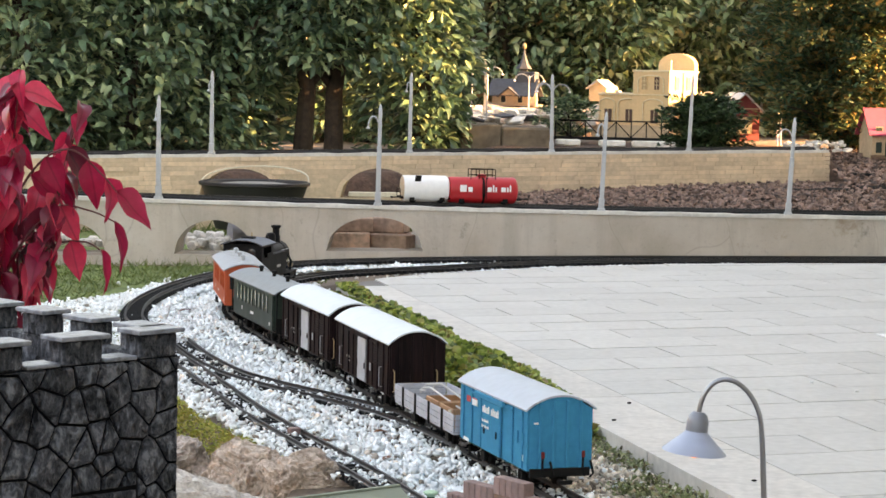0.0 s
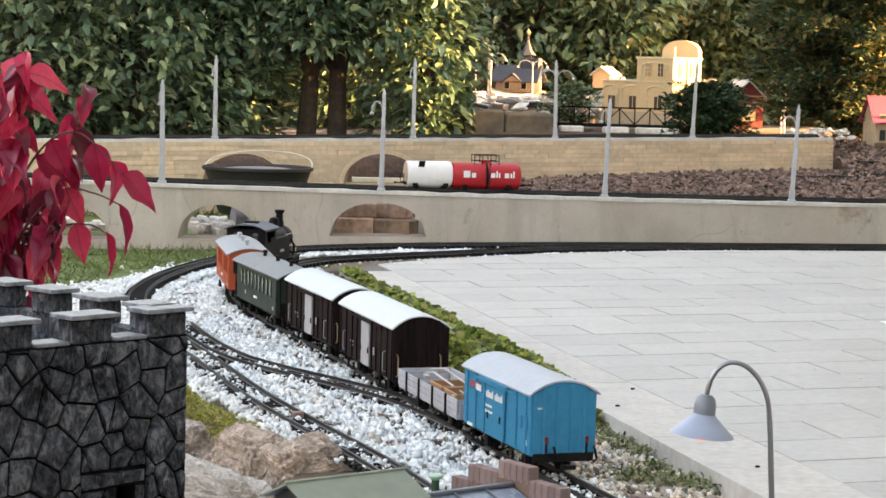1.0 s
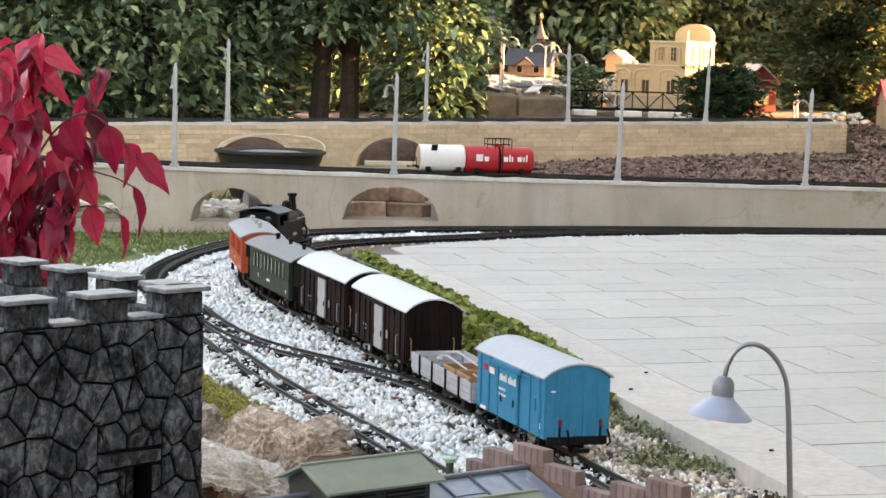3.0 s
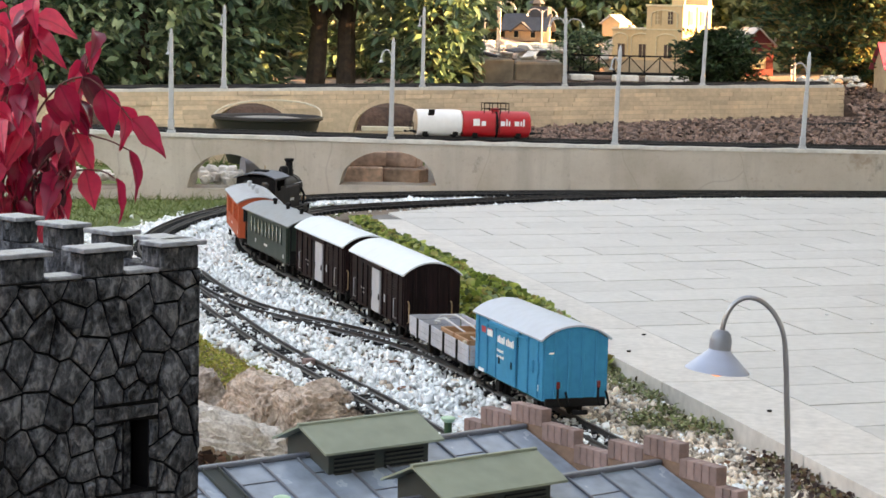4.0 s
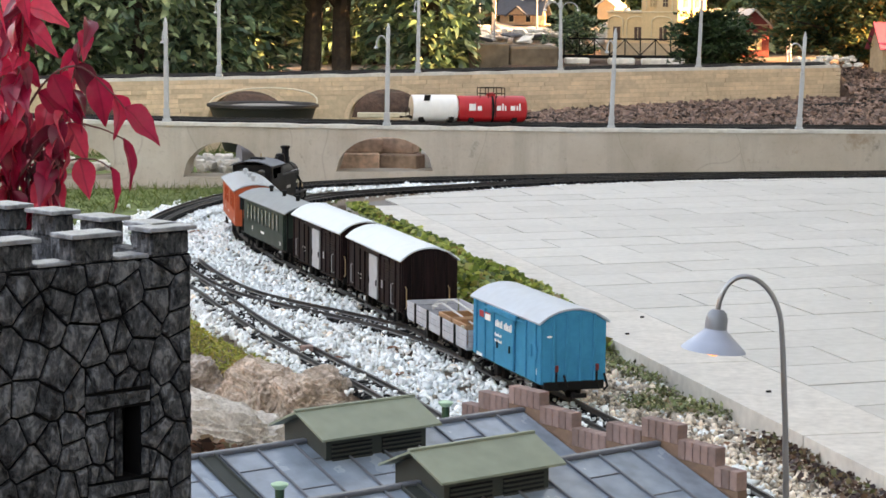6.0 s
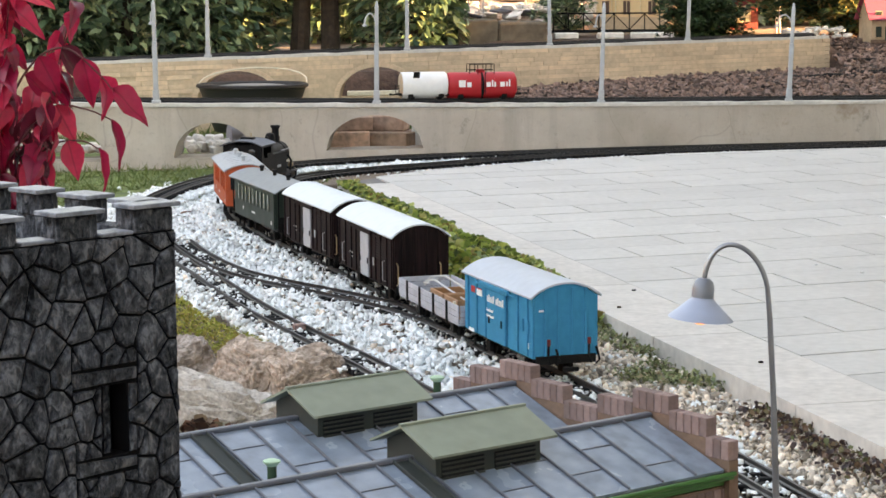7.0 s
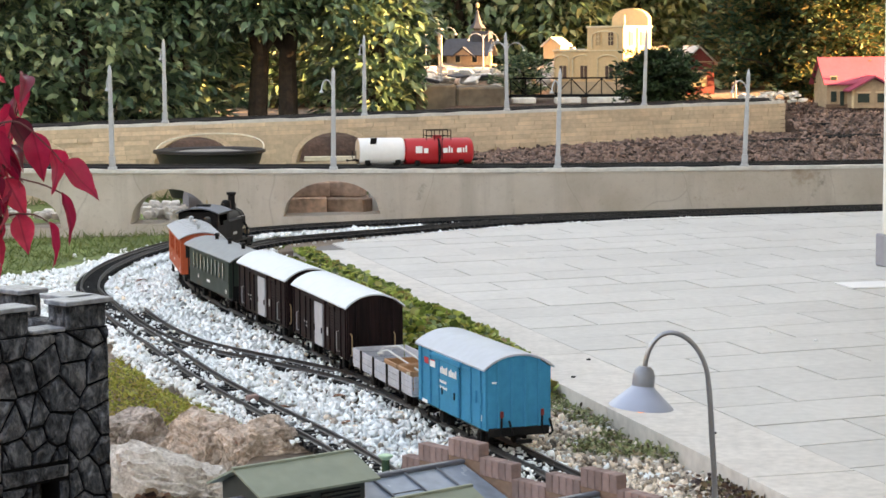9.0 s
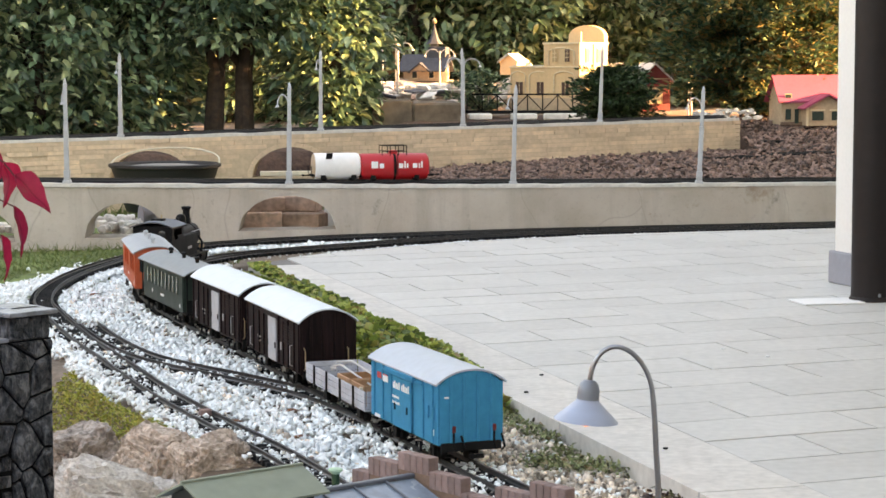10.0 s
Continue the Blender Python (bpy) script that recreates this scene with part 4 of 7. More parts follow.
def underframe(v, L, W, z=0.026, boards=True):
    sh = Shape().box(-L / 2, L / 2, -W / 2 + 0.012, -W / 2 + 0.018, z - 0.008, z, 0.001).box(-L / 2, L / 2, W / 2 - 0.018, W / 2 - 0.012, z - 0.008, z, 0.001)
    sh.box(-L / 2, L / 2, -W * 0.3, W * 0.3, z - 0.004, z + 0.001)
    part("underframe", sh, M["iron"], v)
    for s in (-1, 1):
        part("axle_box", Shape().box(-0.010, 0.010, -0.004, 0.004, -0.010, 0.008, 0.001), M["iron"], v, m=pose(L * 0.28, s * 0.036, 0.0165))
        part("axle_box", Shape().box(-0.010, 0.010, -0.004, 0.004, -0.010, 0.008, 0.001), M["iron"], v, m=pose(-L * 0.28, s * 0.036, 0.0165))
        part("coupler", Shape().box(0, 0.028, -0.003, 0.003, -0.002, 0.002, 0.0006).box(0.022, 0.028, -0.013, 0.013, -0.003, 0.004, 0.0008), M["iron"], v,
             m=pose(s * L / 2, 0, 0.020, 0, 0, 0 if s > 0 else 180))
    if boards:
        part("step_board", Shape().box(-0.03, 0.03, -0.004, 0.004, 0, 0.002).box(-0.025, -0.022, -0.002, 0.002, 0, 0.016).box(0.022, 0.025, -0.002, 0.002, 0, 0.016), M["iron"], v, m=pose(L * 0.3, W / 2 - 0.004, 0.010))
        part("step_board", Shape().box(-0.03, 0.03, -0.004, 0.004, 0, 0.002).box(-0.025, -0.022, -0.002, 0.002, 0, 0.016).box(0.022, 0.025, -0.002, 0.002, 0, 0.016), M["iron"], v, m=pose(-L * 0.3, W / 2 - 0.004, 0.010))


def arc_roof(L, W, z, rise, over=0.005, t=0.003, n=14):
    """A barrel roof: a curved sheet with thickness."""
    half = W / 2 + over
    r = (half * half + rise * rise) / (2 * rise)
    a = math.asin(min(1, half / r))
    top = [(r * math.sin(-a + 2 * a * k / n), z + r * math.cos(-a + 2 * a * k / n) - (r - rise)) for k in range(n + 1)]
    low = [(y * 0.985, zz - t) for y, zz in reversed(top)]
    return Shape().prism(top + low, -L / 2 - over, L / 2 + over, "x")


def end_wall(W, z0, z1, rise, t, n=12):
    half = W / 2
    r = (half * half + rise * rise) / (2 * rise)
    a = math.asin(min(1, half / r))
    arc = [(r * math.sin(a - 2 * a * k / n), z1 + r * math.cos(a - 2 * a * k / n) - (r - rise)) for k in range(n + 1)]
    return [(-half, z0), (half, z0)] + arc


def grab(v, pts, mat="brass", r=0.0012):
    part("grab_rail", Shape().tube(pts, r, 6), M[mat], v)


def box_wagon(label, m, L, W, z0, z1, rise, skin, roof, door_side, door, posts, end_posts=3, group="train vehicles", door_w=0.045):
    v = thing("box_wagon", label, "goods wagon", m, group)
    underframe(v, L, W, z0)
    wheels(v, (-L * 0.28, L * 0.28))
    part("side_wall", Shape().box(-L / 2, L / 2, -W / 2, -W / 2 + 0.003, z0, z1, 0.0006), M[skin], v)
    part("side_wall", Shape().box(-L / 2, L / 2, W / 2 - 0.003, W / 2, z0, z1, 0.0006), M[skin], v)
    for s in (-1, 1):
        x = s * L / 2
        e = part("end_wall", Shape().prism(end_wall(W - 0.0062, z0, z1 - 0.001, rise - 0.002, 0.003), x - 0.0015, x + 0.0015, "x"), M[skin], v)
        for k in range(end_posts):
            y = W * (k / (end_posts - 1) - 0.5) * 0.62 if end_posts > 1 else 0
            part("post", Shape().box(0, 0.003, -0.0025, 0.0025, z0, z1 + rise * 0.6, 0.0006), M[skin], e, m=pose(x + (0.0012 if s > 0 else -0.0042), y, 0))
        part("buffer_beam", Shape().box(-0.003, 0.003, -W * 0.46, W * 0.46, z0 - 0.010, z0 + 0.004, 0.0008), M["iron"], v, m=pose(x + s * 0.002, 0, 0))
    part("roof", arc_roof(L, W, z1, rise), M[roof], v)
    for s in (-1, 1):
        for x in posts:
            part("post", Shape().box(x - 0.0025, x + 0.0025, 0, 0.0028, z0 + 0.002, z1 - 0.002, 0.0005), M[skin], v, m=pose(0, s * W / 2 + (0 if s > 0 else -0.0028), 0))
        part("rail", Shape().box(-L * 0.30, L * 0.30, 0, 0.004, z1 - 0.012, z1 - 0.008, 0.0006), M[skin], v, m=pose(0, s * W / 2 + (0 if s > 0 else -0.004), 0))
        part("door_rail_cover", Shape().box(door_side - 0.06, door_side + 0.075, 0, 0.007, z1 - 0.012, z1 - 0.003, 0.001), M[skin], v, m=pose(0, s * W / 2 + (0.0005 if s > 0 else -0.0075), 0))
        dr = part("door", Shape().box(door_side - door_w, door_side + door_w, 0, 0.004, z0 + 0.002, z1 - 0.013, 0.0008), M[door], v, m=pose(0, s * W / 2 + (0.001 if s > 0 else -0.005), 0))
        part("handle", Shape().box(door_side + 0.028, door_side + 0.032, 0.004, 0.006, z0 + 0.03, z0 + 0.042, 0.0005), M["iron"], dr)
        part("handle", Shape().box(door_side - 0.032, door_side - 0.028, 0.004, 0.006, z0 + 0.03, z0 + 0.042, 0.0005), M["iron"], dr)
    return v


S_BLUE, S_FLAT, S_BROWN2, S_BROWN1, S_GREEN, S_ORANGE, S_LOCO = 1.78, 2.18, 2.64, 3.145, 3.665, 4.20, 4.84


def blue_wagon():
    L, W, z0, z1, rise = 0.33, 0.113, 0.036, 0.136, 0.023
    v = box_wagon("bright blue covered goods wagon with a pale grey barrel roof", on_main(S_BLUE), L, W, z0, z1, rise, "blue", "roof_grey",
                  -0.005, "blue", (-0.145, -0.10, 0.055, 0.10, 0.145), 4)
    y = W / 2 + 0.0056
    wr = Shape()
    for x0, x1, z in ((0.000, 0.036, z1 - 0.034), (-0.045, -0.006, z1 - 0.034), (0.004, 0.038, z1 - 0.050), (0.002, 0.038, z1 - 0.060)):
        h = 0.013 if z > z1 - 0.035 else 0.005
        n = 5 if h > 0.006 else 7
        for k in range(n):
            a = x0 + (x1 - x0) * k / n
            wr.box(a, a + (x1 - x0) / n * 0.72, 0, 0.0004, z, z + h * (0.75 + 0.25 * ((k * 5) % 3 == 0)))
    part("lettering", wr, M["white"], v, "white lettering on the door", m=pose(0, y, 0))
    part("lettering", wr, M["white"], v, "white lettering on the door", m=pose(0, -y - 0.0004, 0))
    part("sign", Shape().box(0.075, 0.128, 0, 0.001, z1 - 0.030, z1 - 0.019, 0.0003), M["red_paint"], v, "small red and white sign", m=pose(0, W / 2 + 0.0008, 0))
    part("sign", Shape().box(0.072, 0.098, 0, 0.0014, z1 - 0.032, z1 - 0.021, 0.0003), M["white"], v, "small white sign", m=pose(0, W / 2 + 0.0008, 0))
    part("lettering", Shape().box(-0.150, -0.140, 0, 0.0006, 0.05, 0.06), M["white"], v, m=pose(0, W / 2 + 0.0004, 0))
    part("lettering", Shape().box(0.115, 0.145, 0, 0.0006, 0.036, 0.042), M["white"], v, m=pose(0, W / 2 + 0.0004, 0))
    part("lettering", Shape().box(-0.0006, 0, 0.038, 0.046, z1 - 0.024, z1 - 0.021), M["white"], v, m=pose(-L / 2 - 0.0016, 0, 0))
    for y in (0.030, -0.040):
        lamp = part("tail_lamp", Shape().box(-0.003, 0, -0.0032, 0.0032, 0, 0.011, 0.001), M["lamp_red"], v, "small dull red tail lamp", m=pose(-L / 2 - 0.002, y, z0 + 0.020))
        part("hose", Shape().tube([(-L / 2 - 0.003, y, z0 + 0.020), (-L / 2 - 0.005, y + 0.001, z0 + 0.004), (-L / 2 - 0.006, y - 0.003, z0 - 0.01)], 0.002, 6), M["iron"], v)
        part("hose", Shape().tube([(-L / 2 - 0.003, y - 0.013, z0 + 0.014), (-L / 2 - 0.007, y - 0.013, z0 + 0.010), (-L / 2 - 0.007, y - 0.017, z0 - 0.006), (-L / 2 - 0.004, y - 0.012, z0 - 0.012)], 0.002, 6), M["iron"], v)
    for x in (-0.150, -0.125):
        part("latch", Shape().box(-0.002, 0.002, 0, 0.003, 0, 0.02, 0.0005), M["blue"], v, m=pose(x, W / 2, z0 + 0.04))


def brown_wagon(s, label, open_door):
    L, W, z0, z1, rise = 0.44, 0.114, 0.036, 0.140, 0.026
    v = box_wagon(label, on_main(s, 0.11), L, W, z0, z1, rise, "brown", "roof_white", -0.012, "door_grey",
                  (-0.212, -0.175, -0.13, -0.09, -0.055, 0.07, 0.11, 0.16, 0.212), 4, door_w=0.031)
    if open_door:
        # The doorway is a black sheet on the closed side, painting its shade.
        part("opening", Shape().box(0.021, 0.052, 0, 0.0008, z0 + 0.003, z1 - 0.014), M["gap_shade"], v, "black sheet painting the shade of an open doorway", m=pose(0, W / 2 + 0.0006, 0))
    for k in range(7):
        part("louvre", Shape().box(-0.178, -0.090, 0, 0.0018, 0, 0.004, 0.0005), M["brown"], v, m=pose(0, W / 2, z1 - 0.045 + k * 0.0055 - 0.01))
    for y in (-0.038, 0.050):
        grab(v, [(-L / 2 - 0.002, y, z0 + 0.008), (-L / 2 - 0.012, y, z0 + 0.012), (-L / 2 - 0.012, y, z0 + 0.048), (-L / 2 - 0.002, y, z0 + 0.052)])
    for x in (-0.165, 0.165):
        grab(v, [(x, W / 2, z0 + 0.01), (x, W / 2 + 0.007, z0 + 0.012), (x, W / 2 + 0.007, z0 + 0.05), (x, W / 2, z0 + 0.052)], "door_grey", 0.0009)
    for bx in ((0.10, 0.125, 0.034, 0.038), (0.10, 0.118, 0.026, 0.029), (-0.075, -0.065, 0.03, 0.046)):
        part("lettering", Shape().box(bx[0], bx[1], 0, 0.0006, z0 + bx[2], z0 + bx[3]), M["door_grey"], v, m=pose(0, W / 2 + 0.0004, 0))
    for s_ in (-1, 1):
        part("buffer", Shape().box(0, 0.012, -0.012, 0.012, -0.003, 0.003, 0.001), M["iron"], v, m=pose(s_ * L / 2, 0, z0 - 0.003, 0, 0, 0 if s_ > 0 else 180))


def flat_wagon():
    L, W, z0 = 0.39, 0.106, 0.034
    v = thing("open_wagon", "low-sided grey open wagon loaded with crates and pale rods", "goods wagon", on_main(S_FLAT), "train vehicles")
    underframe(v, L, W, z0, False)
    wheels(v, (-L * 0.28, L * 0.28))
    part("floor", Shape().box(-L / 2, L / 2, -W / 2, W / 2, z0 - 0.002, z0 + 0.002), M["plank_grey"], v)
    for s in (-1, 1):
        for k in range(3):
            z = z0 + 0.003 + k * 0.0105
            part("plank", Shape().box(-L / 2, L / 2, 0, 0.003, z, z + 0.0098, 0.0006), M["plank_grey"], v, m=pose(0, s * W / 2 - 0.0015, 0))
            part("plank", Shape().box(0, 0.003, -W / 2 + 0.003, W / 2 - 0.003, z, z + 0.0098, 0.0006), M["plank_grey"], v, m=pose(s * L / 2 - 0.0015, 0, 0))
        for x in (-0.13, -0.045, 0.045, 0.13):
            part("stake", Shape().box(-0.003, 0.003, 0, 0.003, z0 - 0.006, z0 + 0.036, 0.0006), M["iron"], v, m=pose(x, s * W / 2 + (0.0016 if s > 0 else -0.0046), 0))
    # load
    for x, lw in ((-0.12, 0.085), (-0.03, 0.08)):
        c = thing("crate", "brown wooden crate in the open wagon", "crate", v.matrix_basis @ pose(x, 0, z0 + 0.0022), "wagon load")
        part("base", Shape().box(-lw / 2, lw / 2, -0.045, 0.045, 0, 0.014, 0.001), M["load"], c)
        for q in (-1, 1):
            part("side", Shape().box(-lw / 2, lw / 2, 0, 0.004, 0.0142, 0.036, 0.001), M["load"], c, m=pose(0, q * 0.043 - 0.002, 0))
            part("end_board", Shape().box(0, 0.005, -0.0408, 0.0408, 0.0142, 0.036, 0.001), M["load"], c, m=pose(q * (lw / 2 - 0.003) - 0.0025, 0, 0))
    rods = thing("pale_rods", "bundle of pale bent rods lying on the wagon", "rods", v.matrix_basis, "wagon load")
    for y, z in ((0.004, 0.086), (0.026, 0.080)):
        part("rod", Shape().tube([(-0.175, y - 0.03, z - 0.030), (-0.08, y - 0.012, z - 0.014), (0.02, y, z), (0.038, y + 0.004, z + 0.003), (0.052, y + 0.012, z - 0.001), (0.056, y + 0.016, z - 0.010)], 0.0019, 8), M["roof_pale"], rods)
    part("hook", Shape().tube([(0.038, 0.008, 0.089), (0.060, 0.030, 0.085), (0.054, 0.044, 0.076), (0.030, 0.040, 0.078)], 0.0017, 8), M["roof_pale"], rods)
    part("cradle", Shape().box(-0.155, -0.149, -0.05, 0.05, z0 + 0.002, z0 + 0.036), M["cream"], rods)


def coach(label, s, L, W, skin, roof, z0, z1, rise, windows, vents, balcony=True, ribs=False):
    v = thing("coach", label, "railway coach", on_main(s, 0.13), "train vehicles")
    underframe(v, L, W, z0)
    wheels(v, (-L * 0.34, -L * 0.22, L * 0.22, L * 0.34), 0.0135)
    b = L / 2 - (0.035 if balcony else 0)
    part("side_wall", Shape().box(-b, b, -W / 2, -W / 2 + 0.003, z0, z1, 0.0006), M[skin], v)
    part("side_wall", Shape().box(-b, b, W / 2 - 0.003, W / 2, z0, z1, 0.0006), M[skin], v)
    for q in (-1, 1):
        e = part("end_wall", Shape().prism(end_wall(W - 0.0062, z0, z1 - 0.001, rise - 0.002, 0.003), q * b - 0.0015, q * b + 0.0015, "x"), M[skin], v)
        part("door", Shape().box(-0.001, 0.001, -0.017, 0.017, z0 + 0.002, z1 - 0.004, 0.0005), M["glass" if not balcony else skin], v, m=pose(q * (b + 0.002), 0, 0))
        if balcony:
            part("platform", Shape().box(-0.018, 0.018, -W / 2, W / 2, z0 - 0.003, z0 + 0.001), M["iron"], v, m=pose(q * (L / 2 - 0.017), 0, 0))
            for y in (-W / 2 + 0.004, W / 2 - 0.004):
                part("pillar", Shape().box(-0.0015, 0.0015, -0.0015, 0.0015, z0, z1), M["iron"], v, m=pose(q * (L / 2 - 0.004), y, 0))
            part("railing", Shape().box(-0.001, 0.001, -W / 2 + 0.004, W / 2 - 0.004, z0 + 0.03, z0 + 0.033).box(-0.001, 0.001, -W / 2 + 0.004, -0.015, z0, z0 + 0.03).box(-0.001, 0.001, 0.015, W / 2 - 0.004, z0, z0 + 0.03), M["iron"], v, m=pose(q * (L / 2 - 0.004), 0, 0))
        else:
            for y in (-W * 0.3, W * 0.3):
                part("window", Shape().box(-0.0012, 0.0012, -0.010, 0.010, z0 + 0.045, z1 - 0.012), M["glass"], v, m=pose(q * (b + 0.0012), y, 0))
    part("roof", arc_roof(L, W, z1, rise, 0.006), M[roof], v)
    if ribs:
        for k in range(9):
            x = -L / 2 + L * (k + 0.5) / 9
            part("rib", arc_roof(0.004, W, z1 + 0.0012, rise, 0.002, 0.002), M[roof], v, m=pose(x, 0, 0))
    h = (z1 - z0)
    # The green coach's panes have the daylight behind them in their colour.
    win = Shape().box(-0.0085, 0.0085, 0, 0.0012, z0 + h * 0.46, z1 - h * 0.14, 0.0004).mesh("window", M["coach_pane" if skin == "green_coach" else "glass"], 0)
    frm = Shape().box(-0.0105, -0.0085, 0, 0.002, z0 + h * 0.44, z1 - h * 0.12).box(0.0085, 0.0105, 0, 0.002, z0 + h * 0.44, z1 - h * 0.12).box(-0.0105, 0.0105, 0, 0.002, z0 + h * 0.43, z0 + h * 0.46).mesh("frame", M[skin], 0)
    for q in (-1, 1):
        for x in windows:
            w = part("window", win, None, v, m=pose(x, q * W / 2 + 0.0002 * q, 0, 0, 0, 0 if q > 0 else 180))
            part("frame", frm, None, w)
        part("band", Shape().box(-b, b, 0, 0.0012, z0 + h * 0.40, z0 + h * 0.42), M[skin], v, m=pose(0, q * W / 2 - (0.0012 if q < 0 else 0), 0))
        for bx in ((-0.018, 0.018, 0.2, 0.26), (-b + 0.02, -b + 0.03, 0.1, 0.2), (b * 0.5, b * 0.5 + 0.008, 0.2, 0.3)):
            part("lettering", Shape().box(bx[0], bx[1], 0, 0.0005, z0 + h * bx[2], z0 + h * bx[3]), M["white"], v, m=pose(0, q * (W / 2 + 0.0006), 0))
    for x in vents:
        t = part("vent", Shape().turned([(0.005, 0), (0.005, 0.010), (0.0075, 0.012), (0.007, 0.016), (0.003, 0.018)], 12, pose(x, 0, z1 + rise - 0.002)), M["iron" if not ribs else "ribbed"], v)
    return v


def locomotive():
    v = thing("steam_locomotive", "black model tank locomotive with cab and tall chimney", "locomotive", on_main(S_LOCO, 0.11), "train vehicles")
    L, W, z0 = 0.44, 0.122, 0.032
    part("frame", Shape().box(-0.21, 0.21, -0.035, 0.035, 0.018, z0, 0.001).box(-0.215, -0.208, -0.055, 0.055, 0.014, 0.036, 0.001).box(0.208, 0.215, -0.055, 0.055, 0.014, 0.036, 0.001), M["iron"], v)
    part("running_board", Shape().box(-0.21, 0.21, -W / 2, W / 2, z0, z0 + 0.004, 0.001), M["black"], v)
    wheels(v, (-0.10, -0.03, 0.04), 0.020)
    wheels(v, (-0.17, 0.15), 0.013)
    part("boiler", Shape().turned([(0.008, -0.09), (0.036, -0.09), (0.036, 0.155), (0.038, 0.157), (0.038, 0.192), (0.033, 0.197), (0.010, 0.200)], 28, pose(0, 0, 0.090, 0, 90, 0)), M["black"], v)
    for q in (-1, 1):
        t = part("side_tank", Shape().box(-0.075, 0.085, 0, 0.022, z0 + 0.004, 0.105, 0.002), M["black"], v, m=pose(0, 0.036 if q > 0 else -0.058, 0))
        part("plate", Shape().box(-0.02, 0.02, 0, 0.0008, 0.06, 0.068), M["door_grey"], t, m=pose(0, 0.0222 if q > 0 else -0.001, 0))
        part("cylinder", Shape().turned([(0.004, -0.025), (0.013, -0.025), (0.013, 0.025), (0.004, 0.025)], 16, pose(0.15, q * 0.048, 0.024, 0, 90, 0)), M["black"], v)
        part("coupling_rod", Shape().box(-0.105, 0.045, -0.0015, 0.0015, -0.003, 0.003, 0.0008), M["door_grey"], v, m=pose(0, q * 0.034, 0.016))
        part("connecting_rod", Shape().box(-0.03, 0.135, -0.0012, 0.0012, -0.002, 0.002, 0.0005), M["door_grey"], v, m=pose(0, q * 0.038, 0.021))
        part("handrail", Shape().tube([(0.09, q * 0.040, 0.105), (0.19, q * 0.040, 0.105)], 0.0013, 6), M["door_grey"], v)
        # cab sides with window
        c = part("cab_side", Shape().box(-0.195, -0.075, 0, 0.003, z0 + 0.004, 0.100, 0.0006).box(-0.195, -0.175, 0, 0.003, 0.100, 0.135).box(-0.135, -0.075, 0, 0.003, 0.100, 0.112).box(-0.095, -0.075, 0, 0.003, 0.112, 0.135).box(-0.195, -0.075, 0, 0.003, 0.132, 0.142), M["black"], v, m=pose(0, q * (W / 2 - 0.0015) - 0.0015, 0))
        part("lamp", Shape().turned([(0.004, 0), (0.008, 0.001), (0.008, 0.010), (0.006, 0.012)], 14, pose(0.205, q * 0.036, 0.050, 0, 90, 0)), M["brass"], v)
        part("smoke_deflector_pipe", Shape().tube([(0.17, q * 0.038, 0.085), (0.168, q * 0.050, 0.065), (0.155, q * 0.050, 0.038)], 0.004, 8), M["black"], v)
    part("cab_front", Shape().box(-0.078, -0.075, -W / 2 + 0.0035, W / 2 - 0.0035, z0 + 0.004, 0.142), M["black"], v)
    cr = part("cab_rear", Shape().box(-0.195, -0.192, -W / 2 + 0.0035, W / 2 - 0.0035, z0 + 0.004, 0.142), M["black"], v)
    part("window", Shape().turned([(0.011, 0), (0.012, 0.001), (0.009, 0.002)], 16, pose(-0.1955, 0.03, 0.118, 0, -90, 0)), M["glass"], cr)
    part("window", Shape().turned([(0.011, 0), (0.012, 0.001), (0.009, 0.002)], 16, pose(-0.1955, -0.03, 0.118, 0, -90, 0)), M["glass"], cr)
    part("coal_bunker", Shape().box(-0.212, -0.196, -0.045, 0.045, z0 + 0.004, 0.09, 0.002), M["black"], v)
    part("rear_lamp", Shape().turned([(0.004, 0), (0.007, 0.001), (0.007, 0.006), (0.005, 0.008)], 14, pose(-0.213, -0.040, 0.056, 0, -90, 0)), M["bulb"], v, "small lit rear lamp")
    part("cab_roof", arc_roof(0.135, W, 0.141, 0.016, 0.006), M["zinc_seam"], v, m=pose(-0.135, 0, 0))
    part("roof_vent", Shape().box(-0.015, 0.015, -0.02, 0.02, 0, 0.008, 0.002), M["black"], v, m=pose(-0.135, 0, 0.154))
    part("whistle", Shape().tube([(-0.10, 0.0, 0.155), (-0.10, 0.0, 0.172)], 0.002, 8), M["brass"], v)
    part("chimney", Shape().turned([(0.017, 0), (0.012, 0.010), (0.011, 0.045), (0.0155, 0.050), (0.0155, 0.056), (0.010, 0.057)], 20, pose(0.165, 0, 0.122)), M["black"], v)
    part("steam_dome", Shape().turned([(0.018, 0), (0.016, 0.008), (0.016, 0.026), (0.012, 0.034), (0.004, 0.037)], 20, pose(0.105, 0, 0.122)), M["black"], v)
    part("sand_dome", Shape().turned([(0.016, 0), (0.014, 0.006), (0.014, 0.020), (0.009, 0.026), (0.003, 0.027)], 20, pose(0.02, 0, 0.122)), M["black"], v)
    part("bell", Shape().turned([(0.001, 0.026), (0.005, 0.024), (0.007, 0.012), (0.008, 0.010)], 14, pose(0.065, 0, 0.125)), M["iron"], v)
    part("front_lamp", Shape().box(-0.006, 0.006, -0.007, 0.007, 0, 0.016, 0.002), M["black"], v, m=pose(0.188, 0, 0.126))
    part("generator", Shape().turned([(0.003, -0.012), (0.007, -0.010), (0.007, 0.010), (0.003, 0.012)], 12, pose(0.135, 0.02, 0.126, 90, 0, 0)), M["iron"], v)
